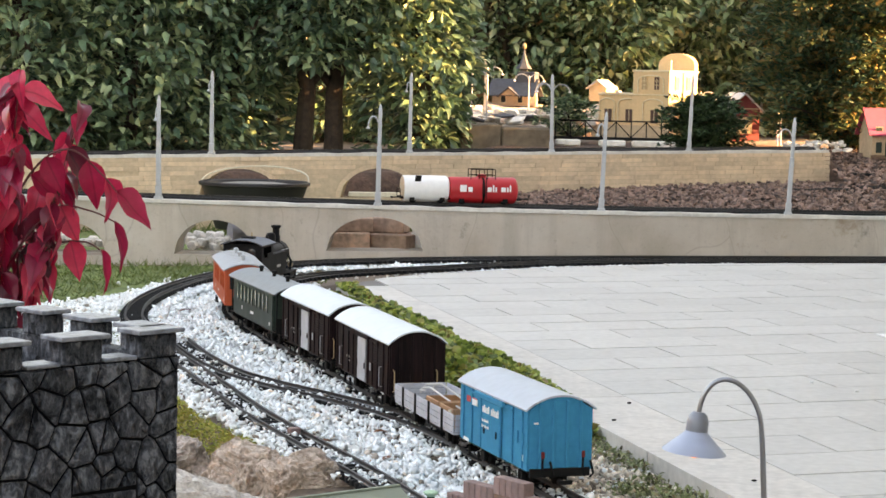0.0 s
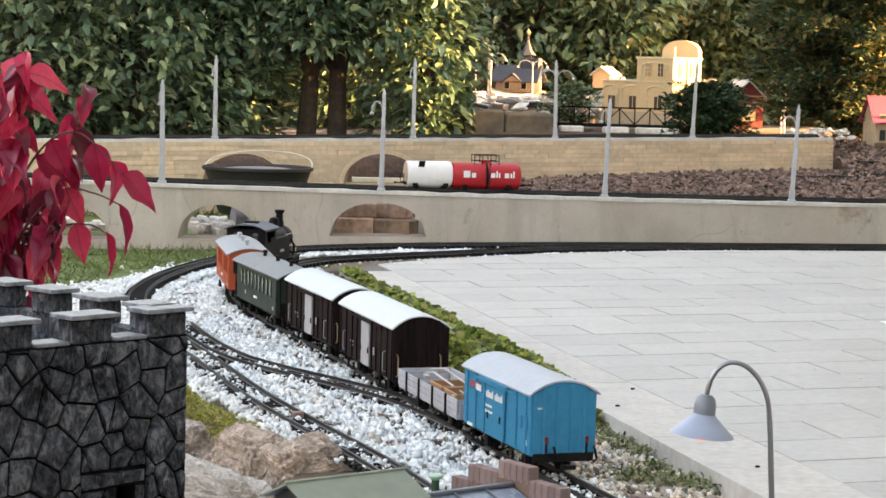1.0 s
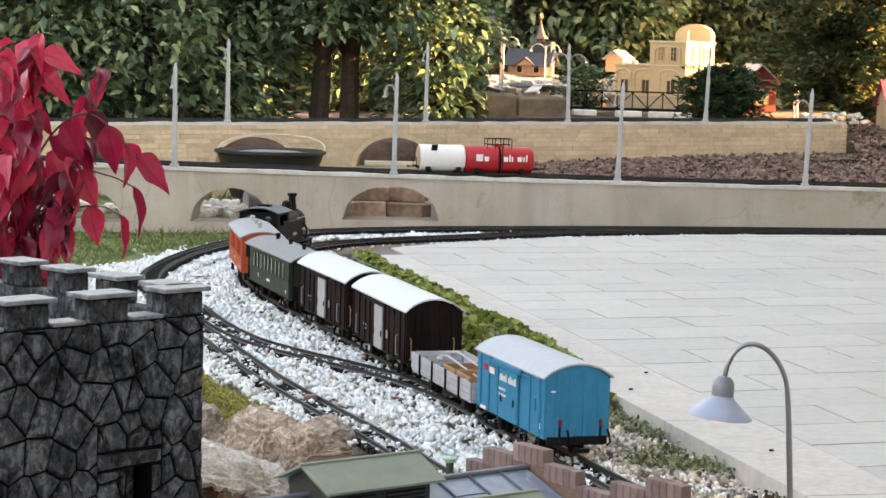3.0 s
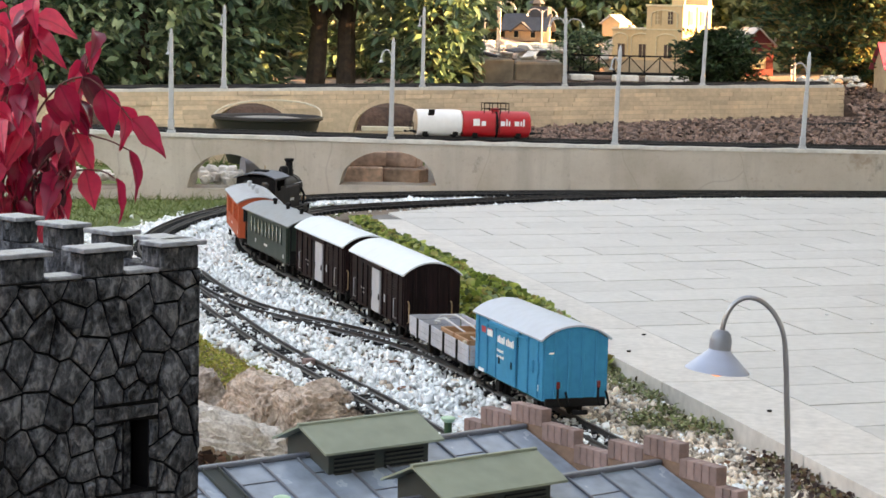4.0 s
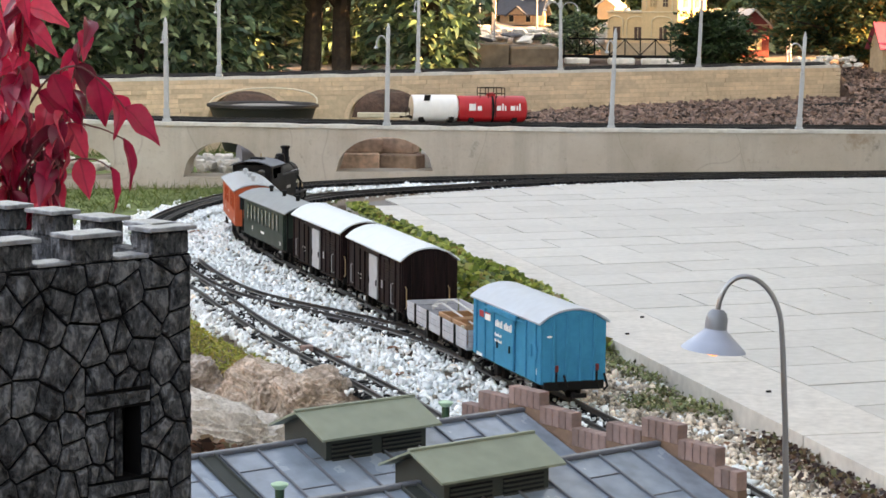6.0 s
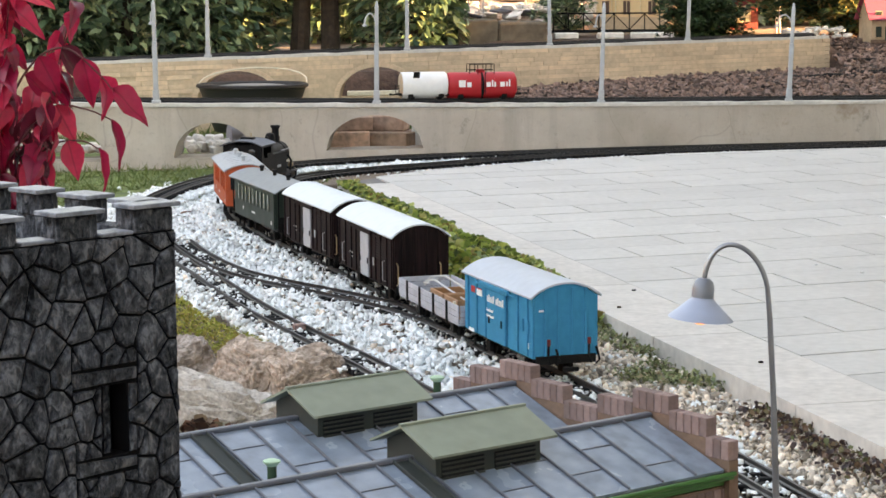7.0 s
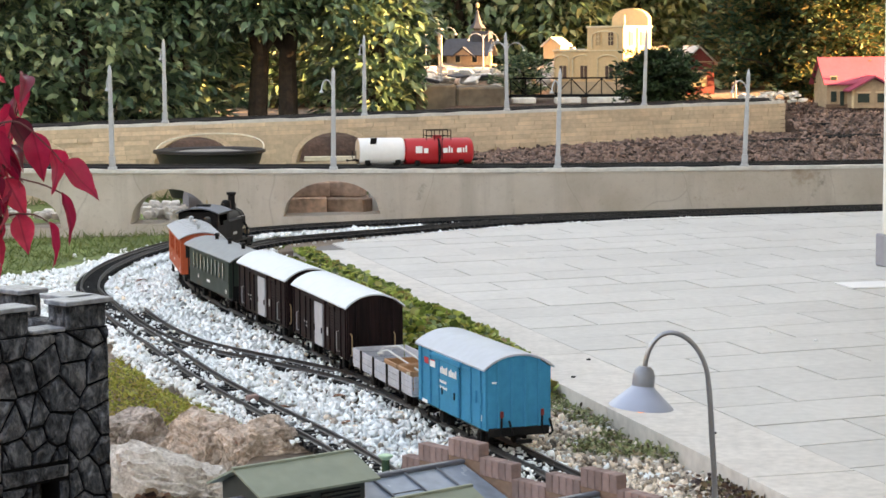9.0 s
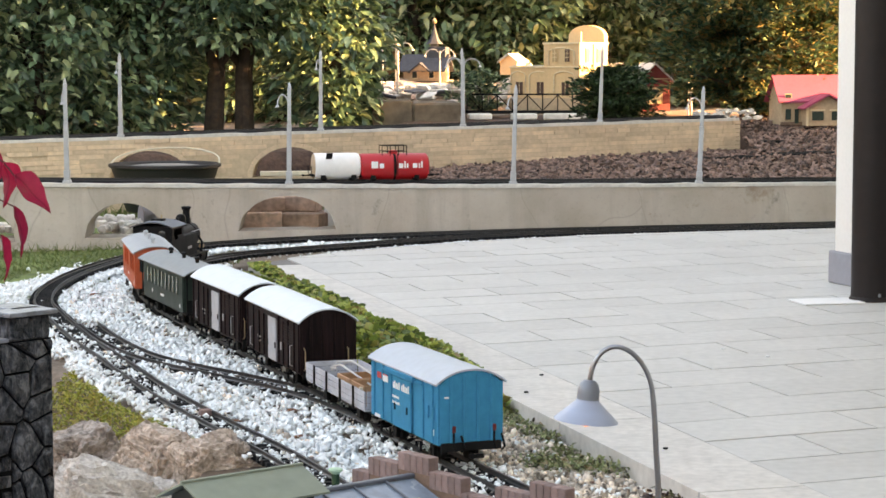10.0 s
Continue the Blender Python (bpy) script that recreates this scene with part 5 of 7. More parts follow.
    part("pilot", Shape().box(0.213, 0.222, -0.05, 0.05, 0.004, 0.022, 0.003), M["iron"], v)


blue_wagon()
flat_wagon()
brown_wagon(S_BROWN2, "dark brown goods wagon with a white roof and grey sliding door", False)
brown_wagon(S_BROWN1, "dark brown covered goods wagon with a half-open grey door", True)
coach("dark green passenger coach with a grey roof and small roof vents", S_GREEN, 0.50, 0.114, "green_coach", "coach_roof", 0.038, 0.132, 0.020,
      [-0.16 + 0.04 * k for k in range(9)], (-0.14, 0.0, 0.14))
coach("orange passenger coach with a pale ribbed roof", S_ORANGE, 0.44, 0.114, "orange", "ribbed", 0.036, 0.132, 0.018,
      (-0.185, -0.145, -0.125, -0.085, 0.02, 0.06, 0.082, 0.125), (-0.12, 0.0, 0.12), False, True)
locomotive()


# ---- toy castle ----
def cells(w, h, seeds):
    """Voronoi cells of seeds in a rectangle."""
    out = []
    for i, (x, y) in enumerate(seeds):
        poly = [(0, 0), (w, 0), (w, h), (0, h)]
        for j, (a, b) in enumerate(seeds):
            if i != j and abs(a - x) + abs(b - y) < 0.14:
                poly = clip(poly, (x + a) / 2, (y + b) / 2, x - a, y - b)
                if len(poly) < 3:
                    break
        if len(poly) >= 3:
            out.append(poly)
    return out


def stone_shape(poly, joint=0.00025, proud=0.0016):
    """A flat stone with a sloping rim over its joint; lies in the xz plane and faces -y."""
    cx, cy = (sum(p[k] for p in poly) / len(poly) for k in (0, 1))

    def shrink(d):
        q = list(poly)
        n = len(poly)
        area = sum(poly[i][0] * poly[(i + 1) % n][1] - poly[(i + 1) % n][0] * poly[i][1] for i in range(n))
        s = 1 if area > 0 else -1
        for i in range(n):
            a, b = poly[i], poly[(i + 1) % n]
            dx, dy = b[0] - a[0], b[1] - a[1]
            ln = math.hypot(dx, dy)
            if ln < 1e-5:
                continue
            nx, ny = -dy / ln * s, dx / ln * s
            q = clip(q, a[0] + nx * d, a[1] + ny * d, nx, ny)
            if len(q) < 3:
                return None
        return q

    base, top = shrink(joint * 0.4), shrink(joint + 0.0006)
    if not base or not top or len(base) < 3 or len(top) < 3:
        return None
    sh = Shape()
    n = len(top)
    ring0 = [(cx + (x - cx) * 1.03, 0.0, cy + (z - cy) * 1.03) for x, z in top]
    ring1 = [(x, -proud * (0.7 + 0.3 * random.random()), z) for x, z in top]
    ring2 = [(cx + (x - cx) * 0.8, -proud * (1.1 + 0.5 * random.random()), cy + (z - cy) * 0.8) for x, z in top]
    sh.add(ring0 + ring1 + ring2, [(i, (i + 1) % n, n + (i + 1) % n, n + i) for i in range(n)] +
           [(n + i, n + (i + 1) % n, 2 * n + (i + 1) % n, 2 * n + i) for i in range(n)] + [tuple(range(2 * n, 3 * n))])
    return sh


CORNER = Vector((-0.1925, 1.0, 0))
CASTLE_TURN = 228.0


def build_castle():
    wl, top, bottom = 0.30, 0.497, 0.06
    cs = thing("toy_castle", "dark grey moulded stone toy castle tower with pale-topped battlements", "toy castle",
               pose(CORNER.x, CORNER.y, 0, 0, 0, CASTLE_TURN - 180))
    # local axes: -x runs from the corner along the wall facing the camera, +y runs back along the far wall
    th = 0.012
    slit = (-0.0475, -0.0315, 0.3895, 0.4245)
    gate = (-0.160, -0.118, 0.06, 0.420)
    lintel = (-0.0640, -0.0255, 0.4245, 0.4335)
    sill = (-0.0630, -0.0265, 0.3810, 0.3895)
    w = part("wall", Shape().box(-wl, gate[0], 0, th, bottom, top), M["castle_joint"], cs, "dark moulded stone wall", smooth=0)
    for x0, x1, z0, z1 in ((gate[0], gate[1], gate[3], top), (gate[1], slit[0], bottom, top), (slit[0], slit[1], bottom, slit[2]), (slit[0], slit[1], slit[3], top), (slit[1], 0, bottom, top)):
        part("wall", Shape().box(x0, x1, 0, th, z0, z1), M["castle_joint"], cs, smooth=0)
    part("wall", Shape().box(-th, 0, th, 0.19, bottom, top), M["castle"], cs, smooth=0)
    part("wall", Shape().box(-wl, -th, 0.19 - th, 0.19, bottom, top), M["castle"], cs, smooth=0)
    part("floor", Shape().box(-wl, -th, th, 0.19 - th, top - 0.03, top - 0.026), M["castle"], cs, smooth=0)
    part("base", Shape().box(-wl, 0, 0, 0.19, -0.235, bottom - 0.0005, 0.003), M["castle"], cs, "dark moulded stone base")
    # Black sheet behind slit and gate, painting the dark of the interior.
    part("inside", Shape().box(-wl, -th - 0.001, th + 0.02, th + 0.024, bottom, top - 0.031), M["gap_shade"], cs, smooth=0)
    # stones of the wall facing the camera
    random.seed(5)
    seeds = []
    cell = 0.0142
    for r in range(-1, int((top - bottom) / cell) + 2):
        for c in range(-1, int(wl / (cell * 1.08)) + 2):
            seeds.append(((c + 0.5 * (r % 2) + 0.98 * (random.random() - 0.5)) * cell * 1.08, (r + 0.5 + 0.98 * (random.random() - 0.5)) * cell))
    for poly in cells(wl, top - bottom, seeds):
        q = [(x - wl, z + bottom) for x, z in poly]
        cx, cz = sum(p[0] for p in q) / len(q), sum(p[1] for p in q) / len(q)
        if cz < 0.25:
            continue
        pieces = [q]
        for g in (slit, gate, lintel, sill):
            cut = []
            for w_ in pieces:
                if min(p[0] for p in w_) >= g[1] or max(p[0] for p in w_) <= g[0] or min(p[1] for p in w_) >= g[3] or max(p[1] for p in w_) <= g[2]:
                    cut.append(w_)
                    continue
                mid = clip(clip(w_, g[0], 0, 1, 0), g[1], 0, -1, 0)
                cut += [clip(w_, g[0], 0, -1, 0), clip(w_, g[1], 0, 1, 0), clip(mid, 0, g[3], 0, 1) if mid else [], clip(mid, 0, g[2], 0, -1) if mid else []]
            pieces = [w_ for w_ in cut if len(w_) > 2]
        for w_ in pieces:
            area = abs(sum(p[0] * r[1] - r[0] * p[1] for p, r in zip(w_, w_[1:] + w_[:1]))) / 2
            sh = stone_shape(w_) if area > 1.2e-5 else None
            if sh:
                part("stone", sh, M["castle"], w, smooth=25)
    for g in (lintel, sill):
        part("stone", stone_shape([(g[0], g[2]), (g[1], g[2] + 0.001), (g[1], g[3] - 0.001), (g[0], g[3])]), M["castle"], w, smooth=25)

    def merlon(x, y, turn, s=1.0):
        b = part("merlon", Shape().box(-0.0116 * s, 0.0116 * s, 0, 0.013, 0, 0.0118, 0.001), M["castle"], cs, m=pose(x, y, top, 0, 0, turn))
        part("cap", Shape().box(-0.0143 * s, 0.0143 * s, -0.0028, 0.0158, 0.0120, 0.0143, 0.0004), M["castle_cap"], b, "pale weathered cap")

    for k in range(7):
        merlon(-0.0125 - 0.0457 * k, -0.001, 0)
    for k in range(4):
        merlon(0.001, 0.022 + 0.0435 * k, 90, 0.9)
    for k in range(5):
        merlon(-0.02 - 0.0457 * k, 0.178, 0)
    for k in range(6):
        part("sill", Shape().box(-0.0457 * k - 0.0452, -0.0457 * k - 0.0262, -0.002, th + 0.001, top, top + 0.002, 0.0005), M["castle_cap"], cs, "pale sill between the battlements")
    part("jamb", Shape().box(slit[0] + 0.006, slit[0] + 0.010, 0.006, th + 0.012, slit[2], slit[3]), M["castle"], cs, smooth=0)


build_castle()

# ---- engine shed ----
SHED_U = 40.0


def build_shed():
    """Local x runs along the ridges to the brick gable, y to the back; two roofs side by side."""
    sd = thing("engine_shed", "model engine shed with blue-grey metal roofs and a stepped brick gable", "model building",
               pose(0.097, 1.904, 0, 0, 0, SHED_U))
    bay, half, ridge, drop = 0.200, 0.100, 0.212, 0.034
    L = 0.52
    base = -0.21
    part("wall", Shape().box(-L, 0.006, -half + 0.008, -half + 0.014, base, ridge - drop - 0.004).box(-L, 0.006, bay + half - 0.014, bay + half - 0.008, base, ridge - drop - 0.004), M["brick_wall"], sd)
    part("end_wall", Shape().box(-L - 0.006, -L, -half, bay + half, base, ridge - drop), M["brick_wall"], sd)
    slope = math.degrees(math.atan2(drop, half))
    ln = math.hypot(drop, half)
    for b in (0, 1):
        y0 = b * bay
        rf = None
        for side in (-1, 1):
            m = pose(0, y0, ridge, side * slope if side > 0 else 0, 0, 0) if side > 0 else None
            m = Matrix.Translation((0, y0, ridge)) @ Matrix.Rotation(radians(-slope * side), 4, "X")
            sh = Shape().box(-L, 0, 0 if side > 0 else -ln, ln if side > 0 else 0, -0.003, 0)
            r = part("roof", sh, M["zinc"], sd, "blue-grey sheet metal roof", m=m, smooth=0)
            if side > 0 and b == 1:
                continue
            # standing seams and cross joints
            pitch = 0.0405
            for k in range(int(L / pitch) + 1):
                x = -0.036 - k * pitch
                lo, hi = (0.0, ln) if side > 0 else (-ln, 0.0)
                part("seam", Shape().box(x - 0.0011, x + 0.0011, lo, hi, 0, 0.0024, 0.0004), M["zinc_seam"], r)
                for c in range(1):
                    yy = (lo + hi) / 2 + (0.018 if k % 2 else -0.02) + 0.004 * ((k * 7) % 3 - 1)
                    part("joint", Shape().box(x - pitch + 0.0012, x - 0.0012, yy - 0.0006, yy + 0.0006, 0, 0.0008), M["zinc_seam"], r)
            # a broad dark gully
            x = -0.036 - 6.35 * pitch if b == 0 else -0.036 - 8.35 * pitch
            lo, hi = (0.0, ln) if side > 0 else (-ln, 0.0)
            part("gully", Shape().box(x - 0.009, x - 0.0075, lo, hi, 0, 0.004, 0.0006).box(x + 0.0075, x + 0.009, lo, hi, 0, 0.004, 0.0006).box(x - 0.0075, x + 0.0075, lo, hi, 0.0002, 0.0012), M["olive_wall"], r)
        rf = part("ridge_cap", Shape().box(-L, 0.002, y0 - 0.004, y0 + 0.004, ridge - 0.001, ridge + 0.0035, 0.0012), M["zinc_seam"], sd)
        # ridge ventilator
        c0 = -0.222 if b == 0 else -0.207
        cl, cw, cz = 0.116, 0.035, ridge + 0.008
        cu = part("cupola", Shape().prism([(y0 - cw, ridge - 0.024), (y0 + cw, ridge - 0.024), (y0 + cw, cz + 0.004), (y0, cz + 0.019), (y0 - cw, cz + 0.004)], c0 - cl / 2, c0 + cl / 2, "x"), M["olive_wall"], sd, "dark olive ridge ventilator", smooth=0)
        over, e = 0.011, 0.046
        rz = cz + 0.0225
        for side in (-1, 1):
            part("cupola_roof", Shape().add([(c0 - cl / 2 - over, y0, rz), (c0 + cl / 2 + over, y0, rz), (c0 + cl / 2 + over, y0 + side * e, rz - 0.0195), (c0 - cl / 2 - over, y0 + side * e, rz - 0.0195),
                                             (c0 - cl / 2 - over, y0, rz - 0.0022), (c0 + cl / 2 + over, y0, rz - 0.0022), (c0 + cl / 2 + over, y0 + side * e, rz - 0.0217), (c0 - cl / 2 - over, y0 + side * e, rz - 0.0217)],
                                            [(0, 1, 2, 3), (4, 5, 6, 7), (0, 1, 5, 4), (1, 2, 6, 5), (2, 3, 7, 6), (3, 0, 4, 7)]), M["olive_roof"], cu, "pale olive roof", smooth=0)
        part("batten", Shape().box(c0 - cl / 2 - over - 0.001, c0 + cl / 2 + over + 0.001, y0 - 0.002, y0 + 0.002, rz - 0.001, rz + 0.0016, 0.0005), M["olive_roof"], cu)
        for side in (-1, 1):
            for pane in (0, 1):
                x0 = c0 - cl / 2 + 0.006 + pane * (cl / 2)
                # Black sheet on the solid side paints the shade between the slats.
                part("louvre_shade_sheet", Shape().box(x0, x0 + cl / 2 - 0.012, 0, 0.0006, ridge - 0.014, ridge + 0.003), M["gap_shade"], cu, m=pose(0, y0 + side * (cw + 0.0003) - (0.0006 if side < 0 else 0), 0))
                for k in range(4):
                    z = ridge - 0.0128 + k * 0.0042
                    part("slat", Shape().box(x0, x0 + cl / 2 - 0.012, -0.0012, 0.0012, z, z + 0.0016), M["olive_wall"], cu, m=pose(0, y0 + side * (cw + 0.0012), 0), smooth=0)
    # gutter along the front eave
    ez = ridge - drop
    part("gutter", Shape().box(-L, 0.010, -half - 0.007, -half - 0.002, ez - 0.006, ez - 0.002, 0.001).box(-L, 0.010, -half - 0.004, -half + 0.010, ez - 0.010, ez - 0.006, 0.001).box(-L, 0.010, -half + 0.002, -half + 0.010, ez - 0.015, ez - 0.010, 0.001), M["green_gutter"], sd, "bright green eaves gutter")
    part("brick_course", Shape().box(-L, 0.008, -half + 0.003, -half + 0.012, ez - 0.032, ez - 0.016), M["brick_wall"], sd)
    hd = Shape().box(-0.0045, 0.0045, -0.0015, 0, 0, 0.013, 0.0005).mesh("brick", M["brick"], 0)
    for k in range(30):
        part("brick", hd, None, sd, m=pose(0.004 - k * 0.0105, -half + 0.003, ez - 0.031))
    # stepped gable: blocks of upright bricks, highest at the two ridges
    gb = part("gable_wall", Shape().prism([(-half, base), (bay + half, base), (bay + half, ez), (bay, ridge), (half, ez), (0, ridge), (-half, ez)], 0.002, 0.014, "x"), M["brick_wall"], sd, smooth=0)
    step = bay / 4
    bk = Shape().box(0.002, 0.0155, -0.0047, 0.0047, 0, 0.018, 0.0006).mesh("brick", M["brick"], 0)
    low = Shape().box(0.003, 0.0145, -0.025, 0.025, -0.022, 0.001).mesh("brick_bed", M["brick_wall"], 0)
    short = Shape().box(0.003, 0.0145, -0.0155, 0.0155, -0.05, 0.001).mesh("brick_bed", M["brick_wall"], 0)
    for k in range(-2, 7):
        yc = k * step + (0.012 if k == -2 else -0.012 if k == 6 else 0)
        kk = k % 4
        up = {0: 0.013, 1: 0.000, 2: -0.014, 3: 0.000}[kk]
        if k == -2 or k == 6:
            up = -0.017
        z = ridge + up - 0.010 - 0.0
        part("brick_bed", short if k in (-2, 6) else low, None, gb, m=pose(0, yc, z))
        n = 5 if k not in (-2, 6) else 3
        for j in range(n):
            part("brick", bk, None, gb, m=pose(0, yc + (j - (n - 1) / 2) * 0.0100, z + 0.001))
    # mushroom vents
    for x, y, s in ((-0.358, 0.100, 1.0), (-0.032, 0.286, 1.0)):
        z = ridge - drop - 0.002 if y < 0.2 else 0.183
        vt = part("roof_vent", Shape().turned([(0.0042 * s, -0.03 if y > 0.2 else 0), (0.0042 * s, 0.026)], 16, pose(x, y, z)), M["vent_stem"], sd)
        part("vent_cap", Shape().turned([(0.0045, 0.023), (0.0078, 0.0265), (0.0078, 0.0278), (0.005, 0.0288), (0.002, 0.029)], 18, pose(x, y, z)), M["vent_cap"], vt, "pale green mushroom cap")


build_shed()


# ---- lamp in the foreground ----
def build_street_lamp():
    x0, x1, y, top = 0.1330, 0.0900, 1.25, 0.4585
    lp = thing("street_lamp", "grey model street lamp with a curved neck and conical shade", "street lamp", pose(x1, y, 0))
    pts = [(x0 - x1 + 0.017, 0, -0.215), (x0 - x1 + 0.0040, 0, 0.30), (x0 - x1 + 0.0012, 0, 0.370), (x0 - x1 - 0.0004, 0, 0.395), (x0 - x1 - 0.0012, 0, 0.410), (x0 - x1 - 0.0020, 0, 0.420)]
    c, rise = 0.0208, 0.0262
    pts += [(c + (0.0195 - 0.0015 * math.sin(a)) * math.cos(a) - 0.0035 * math.sin(a) ** 2, 0, top - 0.0275 + rise * math.sin(a) - 0.004 * math.cos(a) * (1 - math.sin(a))) for a in np.linspace(0.10, math.pi * 0.985, 20)]
    pts += [(0.0012, 0, 0.4325)]
    part("post", Shape().tube(pts, [0.0021] * 2 + [0.0018] * 2 + [0.0017] * 2 + [0.00155] * 21, 14), M["lamp_metal"], lp)
    hang = pose(0.0012, 0, 0.4345, 0, 5, 0) @ pose(0, 0, -0.4345)
    part("foot", Shape().turned([(0.012, -0.22), (0.012, -0.212), (0.005, -0.205)], 18, pose(x0 - x1 + 0.017, 0, 0)), M["lamp_metal"], lp)
    part("neck", Shape().turned([(0.0034, 0.4365), (0.0056, 0.4345), (0.0068, 0.4305), (0.0069, 0.4245), (0.0070, 0.4235)], 26), M["lamp_dome"], lp, m=hang)
    part("shade", Shape().turned([(0.0069, 0.4245), (0.0075, 0.4232), (0.0140, 0.4172), (0.0199, 0.4118), (0.0201, 0.4112), (0.0190, 0.4112), (0.0130, 0.4165), (0.0055, 0.4225)], 36), M["lamp_shade"], lp, "pale enamel shade", m=hang)
    part("bulb", Shape().turned([(0.001, 0.4075), (0.0034, 0.4082), (0.0046, 0.4105), (0.0040, 0.4150), (0.002, 0.418)], 18), M["bulb"], lp, "warm lit bulb", m=hang)


build_street_lamp()


# ---- rocks beside the siding ----
def boulder(name, label, m, size, seed, mat, level=5, rough=0.24):
    bm = bmesh.new()
    bmesh.ops.create_icosphere(bm, subdivisions=level, radius=1)
    for v in bm.verts:
        p = v.co.copy()
        d = 1 + rough * noise.fractal(p * 1.3 + Vector((seed, 0, 0)), 1.0, 2.0, 4) - 0.5 * rough * abs(noise.noise(p * 2.6 + Vector((0, seed, 0)))) - 0.55 * rough * abs(noise.noise(p * 6 + Vector((0, 0, seed)))) + 0.30 * rough * noise.noise(p * 15 + Vector((seed, seed, 0)))
        bx = Vector([math.copysign(abs(c) ** 0.62, c) for c in p]) * 0.80
        v.co = Vector((bx.x * size[0], bx.y * size[1], bx.z * size[2])) * d
        q = v.co
        for k in range(9):
            n = Vector((math.sin(k * 2.3 + seed), math.cos(k * 1.7 + seed * 2), math.sin(k * 3.1 + seed * 3))).normalized()
            lim = (0.60 + 0.10 * math.sin(k * 4.7 + seed)) * (abs(n.x) * size[0] + abs(n.y) * size[1] + abs(n.z) * size[2])
            over = q.dot(n) - lim
            if over > 0:
                q -= n * over * 0.93
        v.co = q
    me = bpy.data.meshes.new(name)
    bm.to_mesh(me)
    bm.free()
    me.shade_smooth()
    me.set_sharp_from_angle(angle=radians(24))
    me.materials.append(mat)
    ob = new(name, me)
    ob.matrix_basis = m
    return tagged(ob, label, "rock", "rocks beside the siding")


boulder("rock", "rough reddish tan rock at the edge of the siding", pose(-0.390, 3.440, -0.070, 10, 0, 24), (0.094, 0.070, 0.090), 3, M["rock"])
boulder("rock", "large rough tan rock beside the siding", pose(-0.505, 3.500, -0.078, 0, 14, -30), (0.082, 0.080, 0.100), 8, M["rock"])
boulder("rock", "mossy brown rock behind the castle", pose(-0.640, 3.60, -0.085, 0, -10, 40), (0.092, 0.085, 0.096), 12, M["rock_grey"])
boulder("rock", "smooth pale rock sloping down towards the shed", pose(-0.535, 3.320, -0.116, 10, 10, 8), (0.155, 0.098, 0.108), 21, M["rock_pale"])
boulder("rock", "small pale rock beside the shed", pose(-0.505, 3.185, -0.145, 0, 0, 20), (0.095, 0.055, 0.075), 27, M["rock_pale"])
boulder("rock", "tall tan rock behind the castle", pose(-0.82, 3.78, -0.08, 0, 0, 60), (0.09, 0.08, 0.085), 31, M["rock"])


# ---- masts on the walls ----
def build_mast(label, m, h, group, arm=0.0):
    t = thing("lamp_mast", label, "lamp mast", m, group)
    part("base", Shape().box(-0.015, 0.015, -0.015, 0.015, 0, 0.012, 0.002).box(-0.011, 0.011, -0.011, 0.011, 0.012, 0.05, 0.002), M["mast"], t)
    part("pole", Shape().box(-0.0085, 0.0085, -0.0085, 0.0085, 0.05, h * 0.62, 0.002).box(-0.007, 0.007, -0.007, 0.007, h * 0.62, h, 0.002), M["mast"], t)
    part("tip", Shape().turned([(0.006, h), (0.004, h + 0.012), (0.001, h + 0.018)], 8), M["mast"], t)
    if arm:
        pts = [(0.0, 0, h * 0.74)] + [(-arm * (0.5 - 0.5 * math.cos(a)), 0, h * 0.74 + 0.055 * math.sin(a) + 0.02 * a / math.pi) for a in np.linspace(0.5, math.pi * 0.95, 10)]
        part("arm", Shape().tube(pts, 0.0028, 8), M["mast"], t)
        part("lamp", Shape().turned([(0.003, 0), (0.008, -0.006), (0.009, -0.010), (0.004, -0.011)], 12, pose(*pts[-1])), M["mast"], t)
    return t


def front_mast(x, lean, arm):
    y = front_wall_y(x) + 0.012
    build_mast("slim grey lamp mast standing on the grey concrete wall", pose(x, y, front_wall_top(x) + 0.002, 0, lean, 0), 0.366, "masts on the grey wall", arm)


def back_mast(x, lean, arm):
    y = back_wall_y(x) + 0.012
    build_mast("slim grey lamp mast standing on the stone block wall", pose(x, y, back_wall_top(x) + 0.002, 0, lean, 0), 0.350, "masts on the stone wall", arm)


for x, lean, arm in ((-1.374, -0.4, 0.012), (-0.578, 0.6, 0.045), (0.270, 1.6, 0.03), (1.010, 2.2, 0.06)):
    front_mast(x, lean, arm)
for x, lean, arm in ((-2.38, 0, 0.03), (-1.41, 0, 0.015), (-0.558, 0.3, 0.02), (0.094, -0.8, 0.075), (0.76, 1.8, 0.0)):
    back_mast(x, lean, arm)


